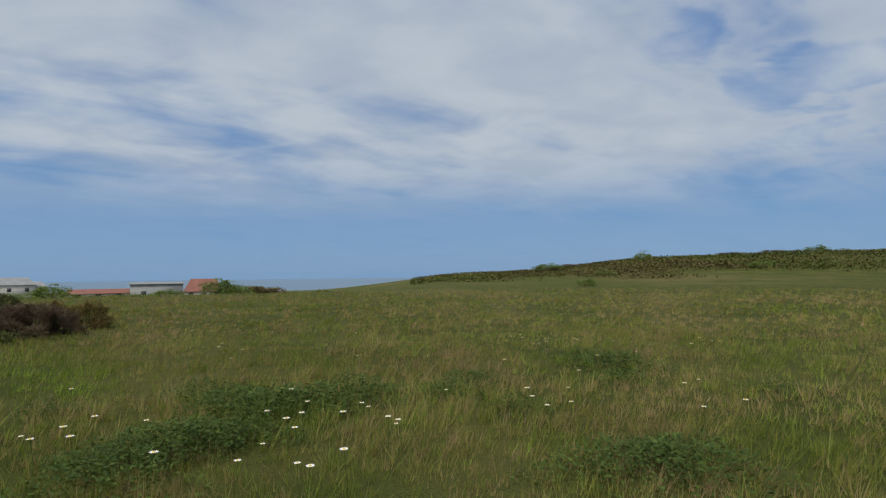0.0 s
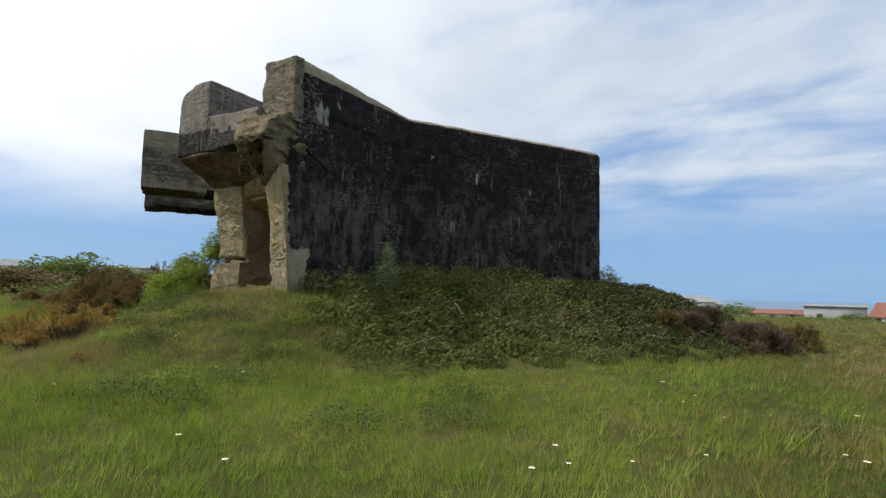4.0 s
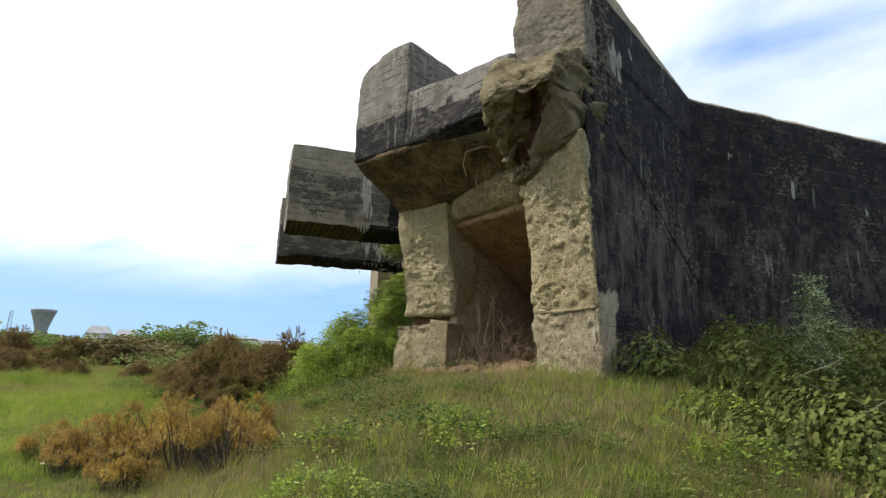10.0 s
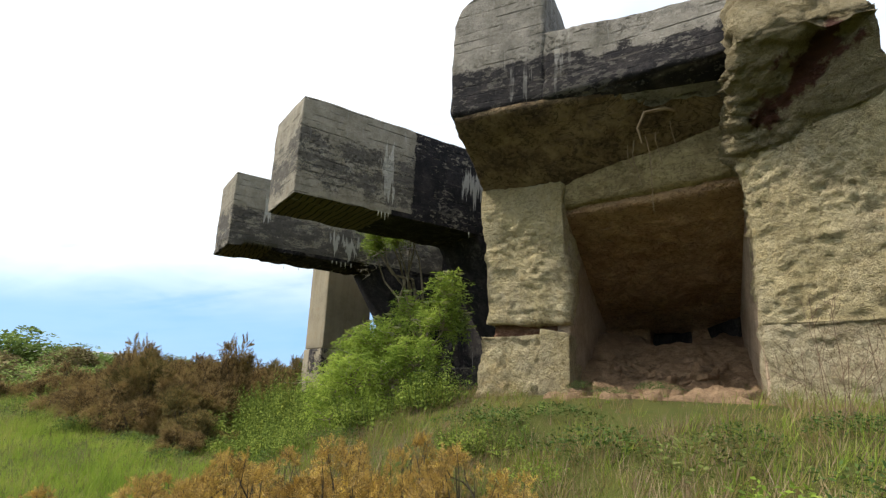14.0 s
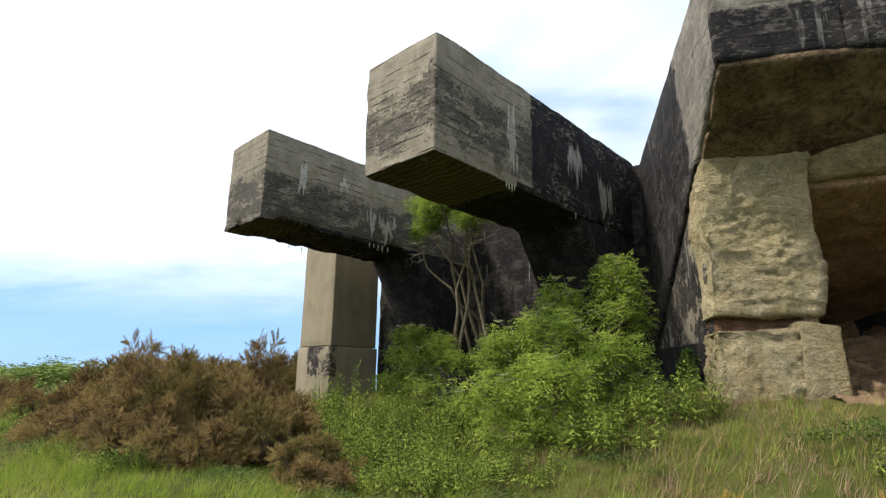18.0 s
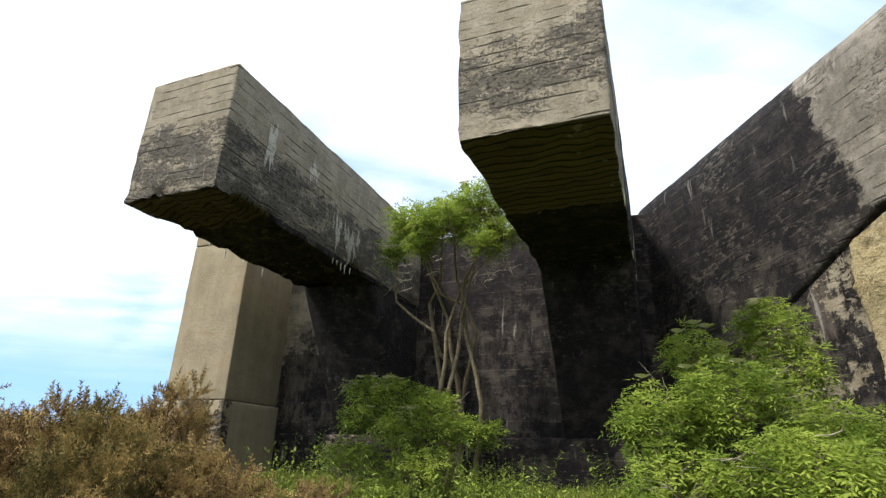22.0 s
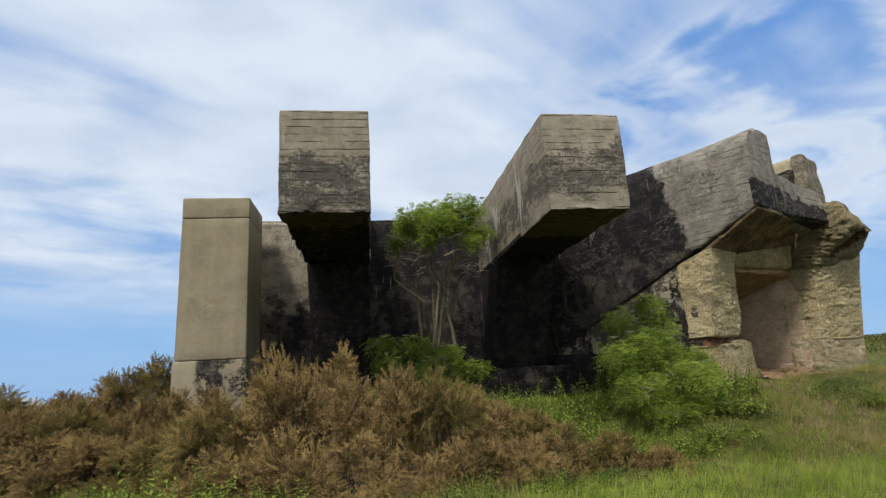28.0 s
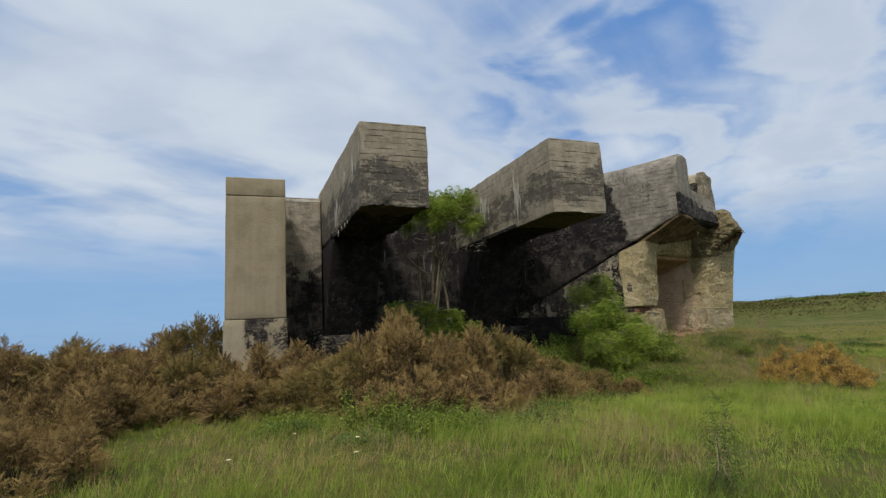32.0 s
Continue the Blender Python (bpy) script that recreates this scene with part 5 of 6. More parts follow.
e3 = elder("elder_bush", foot, lobes_at(foot, ((-28.4, 2.7, 2.85, 0.45, 0.28, 34), (-27.5, 2.5, 2.75, 0.52, 0.30, 42), (-26.8, 2.3, 2.5, 0.5, 0.30, 40), (-28.2, 2.5, 2.25, 0.55, 0.36, 42), (-27.2, 2.1, 2.1, 0.6, 0.36, 46), (-26.3, 2.2, 2.15, 0.45, 0.28, 34), (-25.8, 2.4, 2.05, 0.32, 0.2, 18), (-27.8, 2.1, 1.55, 0.6, 0.36, 42), (-26.8, 1.8, 1.5, 0.55, 0.36, 38), (-27.3, 1.5, 1.0, 0.55, 0.36, 32), (-28.4, 2.2, 1.6, 0.45, 0.32, 26))), 54, 7, 5, 16, 0.08, 0.03, dead=10)
tagged(e3, "young elder bush below the elder tree", "shrub")


def nettle(seed, n, r, h, leaf=0.075):
    """Upright stems close together, with drooping toothed leaves in crossed pairs."""
    rnd = np.random.RandomState(seed)
    ob = empty("nettle_patch")
    V, F, paths, base = [], [], [], 0
    for _ in range(n):
        a, q = rnd.uniform(0, 6.28), r * math.sqrt(rnd.rand())
        foot = np.array((q * math.cos(a), q * math.sin(a), -0.04))
        tall = h * rnd.choice((0.55, 0.8, 0.95, 1.3)) * rnd.uniform(0.8, 1.15) * (1 - 0.35 * (q / r) ** 2)
        tip = foot + np.array((rnd.normal() * 0.16 * tall + 0.25 * foot[0], rnd.normal() * 0.16 * tall + 0.25 * foot[1], tall))
        paths.append([(foot, 0.005), ((foot + tip) / 2 + rnd.normal(size=3) * 0.015, 0.004), (tip, 0.002)])
        m = int(tall / 0.06)
        t = np.repeat((np.arange(m) + 0.8) / (m + 0.3), 2)
        at = foot + (tip - foot) * t[:, None]
        b = np.repeat(np.arange(m) * 1.57 + a, 2) + np.tile((0, math.pi), m) + rnd.normal(size=2 * m) * 0.3
        way = np.stack([np.cos(b), np.sin(b), rnd.uniform(-0.9, 0.7, 2 * m)], -1)
        side = np.stack([-np.sin(b), np.cos(b), 0 * b], -1) + rnd.normal(size=(2 * m, 3)) * 0.35
        size = leaf * (1.5 - 0.9 * t) * rnd.uniform(0.5, 1.3, 2 * m)
        v, f = diamonds(at, way, side, size, size * 0.36, -0.12)
        V.append(v), F.append(f + base)
        base += len(v)
    part("foliage", mesh_of("foliage", np.concatenate(V), np.concatenate(F), M_NETTLE), ob)
    part("stalk", mesh_of("stalk", *tubes(paths, 4), M_WEED), ob)
    return ob


N = [nettle(55, 120, 0.72, 0.75, 0.105), nettle(56, 110, 0.66, 0.85, 0.105), nettle(57, 115, 0.70, 0.6, 0.10)]
for q, (x, y, s, sz) in enumerate(((-25.0, -1.6, 1.0, 0.75), (-25.8, -1.2, 1.0, 0.9), (-24.3, -1.3, 1.0, 0.75), (-24.9, -0.5, 1.1, 0.9), (-26.0, -0.1, 1.1, 1.0), (-24.0, -0.3, 1.0, 0.9), (-26.8, 0.3, 1.1, 1.2), (-25.4, 0.7, 1.1, 1.1), (-24.3, 0.8, 1.1, 1.0), (-27.4, -0.6, 1.1, 1.2), (-28.2, 0.6, 1.1, 1.4), (-28.2, -0.4, 1.0, 1.3), (-23.4, -1.3, 0.9, 0.7), (-22.7, -1.6, 0.8, 0.55), (-21.7, -1.4, 0.8, 0.5),
                                   (-20.9, -0.7, 0.8, 0.7), (-20.4, 0.1, 0.8, 0.8), (-26.6, -4.4, 0.7, 0.5), (-29.9, -5.3, 0.8, 0.55), (-31.0, -4.9, 0.9, 0.7), (-32.2, -4.0, 0.8, 0.5), (-30.5, -5.6, 0.8, 0.5), (-27.7, -5.0, 0.6, 0.4), (-23.6, -2.0, 0.8, 0.5), (-29.0, 0.5, 1.0, 1.2), (-23.4, 1.6, 1.0, 1.0), (-25.6, 2.2, 1.0, 1.0), (-17.9, -0.9, 0.6, 0.4), (-25.2, 1.6, 1.0, 0.9))):
    plant(N[q % 3], x, y, s, 61 * q, 0, sz, "dense patch of fresh green nettles", "nettles", "nettles by the bunker")


# ivy at the foot of the flank wall
rnd = np.random.RandomState(58)
ivy = empty("ivy", uv(-0.1, 3.4, 1.2))
m = 2600
iv = np.concatenate([rnd.normal(2.9, 0.35, m // 2), rnd.uniform(2.2, 5.2, m - m // 2)])
reach = 0.75 + 0.55 * np.exp(-((iv - 2.9) / 0.45) ** 2) + 0.30 * wave(iv, iv * 0, 2.2, 59)
iz = reach * np.sqrt(rnd.rand(m))
out = rnd.uniform(0.03, 0.22, m) * (1.3 - 0.6 * iz / 1.5)
at = np.stack([C0[0] - CU[0] * out + CV[0] * iv, C0[1] - CU[1] * out + CV[1] * iv, 0.85 + iz], -1) - np.array(ivy.location)
way = unit(np.stack([-0.5 - 0.2 * rnd.rand(m), -0.3 + rnd.normal(size=m) * 0.6, -0.55 + rnd.normal(size=m) * 0.4], -1))
side = unit(np.cross(way, np.stack([-0.8 + 0 * iv, -0.5 + 0 * iv, 0.6 + rnd.normal(size=m) * 0.4], -1)))
size = rnd.uniform(0.06, 0.12, m)
part("foliage", mesh_of("foliage", *diamonds(at, way, side, size, size * 0.85, -0.1), M_WEED), ivy)
paths = [limb(at[q] * np.array((1, 1, 0)) - np.array((0, 0, 0.5)), at[q], 0.007, 0.003, rnd, 0.1, 5) for q in range(0, m, 60)]
part("stalk", mesh_of("stalk", *tubes(paths, 4), M_STEM), ivy)
tagged(ivy, "dark green ivy climbing the tarred foot of the wall", "ivy")


# brambles over the mound
def scatter(n, rnd, inside, x0, x1, y0, y1):
    x, y = rnd.uniform(x0, x1, n), rnd.uniform(y0, y1, n)
    keep = rnd.rand(n) < inside(x, y)
    return x[keep], y[keep]


def bramble_cover(x, y):
    d = out_of(x, y, -17.6, -15.6, 4.6, 11.8)
    c = smooth(6.3, 4.0, d + 1.0 * wave(x, y, 0.9, 21)) * (x > -17.2)
    inner = (C0[0] - x) * -CU[0] + (C0[1] - y) * -CU[1]
    return c * (inner > 5.45) * smooth(1.8, 5.0, y + 0.7 * wave(x, y, 1.1, 24))


rnd = np.random.RandomState(61)
x, y = scatter(1250, rnd, bramble_cover, -17.3, -7.8, 1.0, 21.5)
n = len(x)
edge = smooth(6.0, 2.5, out_of(x, y, -17.6, -15.6, 5.4, 12.0)) * (0.25 + 0.75 * smooth(14.0, 9.0, y))
rr, hh = rnd.uniform(0.25, 0.62, n), rnd.uniform(0.25, 0.85, n) * (0.35 + 0.65 * edge)
V, A = [], []
for cx, cy, r, h in zip(x, y, rr, hh):
    m = int(560 * r * math.sqrt(r / 0.45))
    d = unit(rnd.normal(size=(m, 3)) + np.array((0.2, -0.15, 0.35)))
    d[:, 2] = np.abs(d[:, 2])
    p = d * np.array((r, r, h)) * rnd.uniform(0.55, 1.08, (m, 1)) ** 0.5
    gx0 = ground_z(cx + p[:, 0], cy + p[:, 1])
    at = np.stack([cx + p[:, 0], cy + p[:, 1], gx0 + p[:, 2]], -1)
    out = unit(d + rnd.normal(size=(m, 3)) * 0.3)
    size = rnd.uniform(0.032, 0.068, m)
    for turn in (-1.15, 0.0, 1.15):
        flat = unit(np.cross(out, rnd.normal(size=(m, 3)) * 0.15 + np.array((math.sin(turn), math.cos(turn), 0.2))))
        side = np.cross(out, flat)
        v, f = diamonds(at, flat - 0.2 * np.array((0, 0, 1.0)), side, size, size * 0.68, -0.12)
        V.append(v.reshape(-1, 4, 3))
        A.append(np.full(m, cy + 0.3 * (cx + 14)))
V, A = np.concatenate(V), np.concatenate(A)
old = smooth(6.5, 13.0, A + rnd.normal(size=len(A)) * 1.2) > rnd.rand(len(A)) * 1.25
for pick, mat, lab in ((~old, M_BRAMBLE, "dense green brambles covering the earth mound"), (old, M_OLDBRAMBLE, "dark brownish old brambles on the earth mound")):
    w4 = V[pick]
    tagged(part("brambles", mesh_of("brambles", w4.reshape(-1, 3), np.arange(4 * len(w4)).reshape(-1, 4), mat)), lab, "brambles", kind="stuff")
canes = []
for q in range(0, n, 3):
    a = np.array((x[q], y[q], float(ground_z(x[q], y[q])) + 0.05))
    b = a + np.array((rnd.normal() * 0.5 + 0.2, rnd.normal() * 0.5, hh[q] * rnd.uniform(0.6, 1.25)))
    canes.append(limb(a, b, 0.006, 0.003, rnd, 0.18, 6))
tagged(part("bramble_canes", mesh_of("bramble_canes", *tubes(canes, 4), M_DEAD)), "thin arching bramble canes over the mound", "brambles", kind="stuff")


# grass: tufts of blades, dense near the way that is walked, thinner farther off
def lawn(name, n, inside, area, hgt, wid, seed, mat, label, blades=9, loose=0.05):
    rnd = np.random.RandomState(seed)
    x, y = scatter(n // blades, rnd, inside, *area)
    m = len(x)
    tall = 0.85 + 0.7 * wave(x, y, 0.8, seed + 1) + 0.6 * wave(x, y, 3.0, seed + 2)
    high = np.repeat(np.clip(tall, 0.35, 1.5) * rnd.uniform(0.55, 1.35, m) * rnd.uniform(*hgt, m), blades)
    bow = np.repeat(3.0 * wave(x, y, 1.1, seed + 3) + rnd.normal(size=m) * 0.8, blades)
    n = m * blades
    a = rnd.uniform(0, 6.283, n)
    r = loose * np.sqrt(rnd.rand(n)) * np.repeat(rnd.uniform(0.6, 1.8, m), blades)
    x, y = np.repeat(x, blades) + r * np.cos(a), np.repeat(y, blades) + r * np.sin(a)
    z = ground_z(x, y)
    h = high * rnd.uniform(0.55, 1.1, n)
    lean = rnd.uniform(0.1, 0.75, n) * h
    dx, dy = np.cos(a) * lean + 0.35 * h * np.cos(bow), np.sin(a) * lean + 0.35 * h * np.sin(bow)
    b = rnd.uniform(0, 6.283, n)
    w = rnd.uniform(*wid, n) / 2
    sx, sy = np.cos(b) * w, np.sin(b) * w
    v = np.stack([np.stack([x - sx, y - sy, z - 0.02], -1), np.stack([x + sx, y + sy, z - 0.02], -1), np.stack([x + dx, y + dy, z + h], -1)], 1).reshape(-1, 3)
    ob = part(name, mesh_of(name, v, np.arange(3 * n).reshape(n, 3), mat))
    return tagged(ob, label, "grass", kind="stuff")


LINE = np.array([(0.0, 0.0), (-0.7, -0.8), (-5.9, -2.3), (-9.5, -2.6), (-12.2, -3.8), (-15.8, -6.7), (-19.0, -7.3), (-24.4, -7.0), (-26.4, -9.6), (-28.8, -11.8), (-33.2, -14.3)])


def from_line(x, y):
    d = np.full(np.shape(x), 1e9)
    for (ax, ay), (bx, by) in zip(LINE[:-1], LINE[1:]):
        t = np.clip(((x - ax) * (bx - ax) + (y - ay) * (by - ay)) / ((bx - ax) ** 2 + (by - ay) ** 2), 0, 1)
        d = np.minimum(d, np.hypot(x - ax - t * (bx - ax), y - ay - t * (by - ay)))
    return d


def walls(x, y):
    """Where there is open ground, outside the bunker."""
    u, v = (x - C0[0]) * CU[0] + (y - C0[1]) * CU[1], (x - C0[0]) * CV[0] + (y - C0[1]) * CV[1]
    inside = ((x > -32) & (x < -17.2) & (y > 5.0) & (y < 15.3)) | ((u > 0) & (u < 5.2) & (v > 1.3))
    soil = (u > 1.0) & (u < 4.0) & (v > -0.9)
    return (1.0 - inside) * np.where(soil, 0.12, 1.0)


def near_grass(x, y):
    d = from_line(x, y)
    return smooth(9, 4, d) * walls(x, y) * (y > -17 + 0 * x) * np.clip(1 - bramble_cover(x, y), 0.5, 1)


def mid_grass(x, y):
    d = from_line(x, y)
    return smooth(4, 8, d) * smooth(22, 9, d) * walls(x, y) * np.clip(1 - bramble_cover(x, y), 0.25, 1)


def far_grass(x, y):
    d = from_line(x, y)
    return smooth(12, 18, d) * smooth(60, 25, d) * walls(x, y)


def drifts(x, y):
    """Where the meadow has gone to tan seed heads."""
    return smooth(0.05, 0.45, 0.6 * wave(x, y, 0.35, 77) + 0.6 * wave(x, y, 1.1, 78))


def lush(x, y):
    """Fresh grass on the bunker's side of the meadow, drier and older towards the open field."""
    return np.clip(smooth(-0.3, -3.8, x + 0.8 * (y - 2.0) + 3.0 * wave(x, y, 0.5, 79) + 2.0 * wave(x, y, 1.7, 80)) - 0.2 * smooth(3.5, 1.0, out_of(x, y, -19.0, -12.0, -0.6, 3.0)) - 0.7 * smooth(-24, -31, x) - 0.6 * smooth(2.0, 0.5, out_of(x, y, -20.5, -16.0, -2.0, 0.5)), 0.05, 0.97)


lawn("grass", 1150000, lambda x, y: near_grass(x, y) * lush(x, y), (-42, 8, -20, 9), (0.10, 0.25), (0.004, 0.010), 71, M_LUSH, "long fresh green meadow grass")
lawn("grass", 1150000, lambda x, y: near_grass(x, y) * (1 - lush(x, y)), (-42, 8, -20, 9), (0.10, 0.25), (0.004, 0.010), 76, M_GRASS, "olive meadow grass going to seed")
lawn("grass", 900000, lambda x, y: mid_grass(x, y) * lush(x, y), (-50, 24, -16, 24), (0.10, 0.24), (0.007, 0.016), 72, M_LUSH, "fresh meadow grass round the bunker")
lawn("grass", 900000, lambda x, y: mid_grass(x, y) * (1 - lush(x, y)), (-50, 24, -16, 24), (0.10, 0.24), (0.007, 0.016), 77, M_GRASS, "olive meadow grass of the open field")
lawn("grass", 460000, far_grass, (-75, 62, -12, 62), (0.10, 0.22), (0.025, 0.055), 73, M_GRASS, "meadow grass farther off")
lawn("seed_stalks", 190000, lambda x, y: np.maximum(near_grass(x, y), mid_grass(x, y)) * (0.12 + drifts(x, y)) * (1 - 0.75 * lush(x, y)), (-45, 24, -16, 24), (0.16, 0.30), (0.003, 0.007), 74, M_DRY, "dry seed stalks among the grass", 7, 0.09)
lawn("dry_grass", 105000, lambda x, y: smooth(5.0, 1.5, out_of(x, y, -19.5, -14.0, -1.5, 1.0)) * walls(x, y), (-26, -9, -8, 6), (0.10, 0.26), (0.003, 0.008), 75, M_DRY, "dry grass on the slope before the opening", 8)
lawn("tall_grass", 90000, lambda x, y: smooth(4.5, 1.0, out_of(x, y, -18.5, -9.5, -2.2, 2.2)) * smooth(-0.15, 0.4, wave(x, y, 1.6, 81)) * walls(x, y) * np.clip(1 - bramble_cover(x, y), 0.2, 1), (-24, -5, -7, 7), (0.15, 0.32), (0.004, 0.009), 82, M_GRASS, "tall tufts of grass on the slope", 16, 0.07)
lawn("tall_grass", 80000, lambda x, y: near_grass(x, y) * smooth(0.6, 1.6, from_line(x, y)) * smooth(-0.3, 0.3, wave(x, y, 1.2, 84)), (-37, -15, -13, -3.5), (0.26, 0.48), (0.004, 0.009), 85, M_LUSH, "tall tufts of fresh grass in the meadow", 10, 0.09)
lawn("seed_stalks", 22000, lambda x, y: near_grass(x, y) * smooth(0.6, 1.6, from_line(x, y)) * smooth(-0.2, 0.4, wave(x, y, 0.9, 86)), (-37, -15, -13, -3.5), (0.30, 0.5), (0.003, 0.006), 87, M_DRY, "tall dry seed stalks in the meadow", 6, 0.12)


# ---- far things ----
def azimuth(deg, dist, dz=0.0):
    x, y = -dist * math.sin(radians(deg)), dist * math.cos(radians(deg))
    return x, y, float(ground_z(x, y)) + dz


def cuboid(w, d, h, z0=0.0, x=0.0, y=0.0):
    v = [(x + sx * w / 2, y + sy * d / 2, z0 + sz * h) for sz in (0, 1) for sx, sy in ((-1, -1), (1, -1), (1, 1), (-1, 1))]
    return v, [(0, 3, 2, 1), (4, 5, 6, 7), (0, 1, 5, 4), (1, 2, 6, 5), (2, 3, 7, 6), (3, 0, 4, 7)]


def house(deg, dist, w, d, h, rise, roof_mat, label, turn=0.0, base=0.0, windows=3, overhang=0.3, wall=M_RENDER):
    ob = empty("house")
    x, y, z = azimuth(deg, dist, base)
    ob.matrix_basis = Matrix.Translation((x, y, z)) @ Matrix.Rotation(radians(deg + turn), 4, "Z")
    v, q = cuboid(w, d, h + 2.0, -2.0)
    part("wall", mesh_of("wall", v, q, wall), ob)
    a, b = w / 2 + overhang, d / 2 + overhang
    g = max(0.6, 0.18 * w) if rise > 1.5 else 0.0
    v = [(-a, -b, h), (a, -b, h), (a, b, h), (-a, b, h), (-a + g, 0, h + rise), (a - g, 0, h + rise), (-a, -b, h + 0.15), (a, -b, h + 0.15), (a, b, h + 0.15), (-a, b, h + 0.15)]
    q = [(0, 3, 2, 1), (0, 1, 7, 6), (1, 2, 8, 7), (2, 3, 9, 8), (3, 0, 6, 9), (6, 7, 5, 4), (8, 9, 4, 5), (7, 8, 5, 5), (9, 6, 4, 4)]
    me = bpy.data.meshes.new("roof")
    me.from_pydata(v, [], [tuple(dict.fromkeys(f)) for f in q])
    me.materials.append(roof_mat)
    part("roof", me, ob)
    for s in range(windows):
        v, q = cuboid(1.1, 0.08, 1.2, h * 0.35, -w / 2 + w * (s + 0.5) / windows, -d / 2 - 0.02)
        part("window", mesh_of("window", v, q, M_DARKGLASS), ob)
    return tagged(ob, label, "house")


house(31.2, 165, 13, 8, 1.9, 1.2, M_ROOFRED, "low long house with a red roof beyond the field", base=0.8)
house(26.6, 160, 12, 9, 4.4, 0.5, M_ROOFGREY, "plain grey box shaped building beyond the field", base=0.6, windows=2, wall=M_ROOFGREY)
house(22.6, 158, 9, 8, 2.2, 3.4, M_ROOFRED, "pale house with a dark red hipped roof", base=0.6)
house(37.5, 230, 14, 8, 3.2, 2.6, M_ROOFGREY, "distant white house with a grey roof", base=1.2)
house(36.1, 235, 9, 8, 2.6, 2.0, M_ROOFGREY, "distant white house with a grey roof", base=1.0)
house(40.0, 240, 12, 8, 3.0, 2.4, M_ROOFRED, "distant house with a brown roof", base=1.2)
house(103.2, 190, 6, 6, 3.6, 2.2, M_ROOFGREY, "distant pale house with a slate roof behind bushes", base=1.4)
house(101.2, 185, 5, 6, 3.2, 2.0, M_ROOFGREY, "distant pale house with a slate roof behind bushes", base=1.2)
house(92.6, 180, 13, 8, 3.4, 0.6, M_ROOFGREY, "distant long grey roofed building behind scrub", base=1.6)
house(89.8, 180, 12, 8, 3.2, 0.6, M_ROOFGREY, "distant long grey roofed building behind scrub", base=1.4)


def lathe(profile, sides=28):
    V = [(r * math.cos(6.2832 * s / sides), r * math.sin(6.2832 * s / sides), z) for r, z in profile for s in range(sides)]
    Q = [(j * sides + s, j * sides + (s + 1) % sides, (j + 1) * sides + (s + 1) % sides, (j + 1) * sides + s) for j in range(len(profile) - 1) for s in range(sides)]
    return V, Q


tower = empty("water_tower", azimuth(107.3, 420, -2))
part("shaft", mesh_of("shaft", *lathe([(4.4, -6), (3.6, 8), (3.3, 12)]), M_ROOFGREY, True), tower)
part("tank", mesh_of("tank", *lathe([(3.2, 11.5), (3.5, 15), (4.8, 20), (6.2, 24.5), (6.7, 25.2), (6.7, 26.6), (6.3, 26.8), (0.1, 27.2)]), M_ROOFGREY), tower, "flared grey concrete tank")
tagged(tower, "grey concrete water tower with a flared top, far off", "tower")
mast = empty("lattice_mast", azimuth(109.4, 400, -2))
for sx, sy in ((-1, -1), (1, -1), (1, 1), (-1, 1)):
    part("leg", mesh_of("leg", *tubes([[((sx * 1.3, sy * 1.3, -4), 0.16), ((sx * 0.5, sy * 0.5, 24), 0.12)]], 4), M_ROOFGREY), mast)
for q in range(7):
    z0, z1 = q * 3.4, q * 3.4 + 3.4
    w0, w1 = 1.2 - 0.028 * z0, 1.2 - 0.028 * z1
    part("brace", mesh_of("brace", *tubes([[((-w0, -w0, z0), 0.08), ((w1, -w1, z1), 0.08)]], 4), M_ROOFGREY), mast)
tagged(mast, "thin grey lattice mast beside the water tower", "mast")


def far_bush(seed, mat, n=520, size=0.26, name="bush"):
    """A bush or small tree seen from afar, one metre high and wide."""
    rnd = np.random.RandomState(seed)
    ob = empty(name)
    c, d = lumps(38, rnd, 0.44, 0.44, 0.66)
    c[:, 2] = c[:, 2] * rnd.uniform(0.45, 1.15, 38) + 0.14
    at, way = crown_leaves(rnd, c, d, rnd.uniform(0.10, 0.26, 38), n // 38)
    v, f = diamonds(at, way, np.cross(way, rnd.normal(size=at.shape)), size * rnd.uniform(0.25, 0.5, len(at)), size * rnd.uniform(0.2, 0.35, len(at)), 0.2)
    part("crown", mesh_of("crown", v, f, mat), ob)
    paths = [limb((0, 0, -0.1), c[q], 0.02, 0.006, rnd, 0.1) for q in range(0, 38, 3)]
    part("branchwork", mesh_of("branchwork", *tubes(paths, 4), M_STEM), ob)
    return ob


FB = [far_bush(81, M_FAR, 1900, 0.15), far_bush(82, M_FAR, 1900, 0.15), far_bush(83, M_SCRUB, 1900, 0.15, "scrub_bush"), far_bush(84, M_SCRUB, 1900, 0.15, "scrub_bush")]


def far_plant(q, deg, dist, w, h, label, turn=0.0, dz=-0.1):
    x, y, z = azimuth(deg, dist, dz)
    m = Matrix.Translation((x, y, z)) @ Matrix.Rotation(radians(turn), 4, "Z")
    src = FB[q]
    if src.name in used:
        ob = copy_thing(src, m)
    else:
        ob = src
        used.add(src.name)
        ob.matrix_basis = m
    ob.scale = (w, w, h)
    return tagged(ob, label, "bush", "bushes round the field")


rnd = np.random.RandomState(91)
GREEN, SCRUB = "round green bush at the edge of the meadow", "brown scrub at the edge of the meadow"
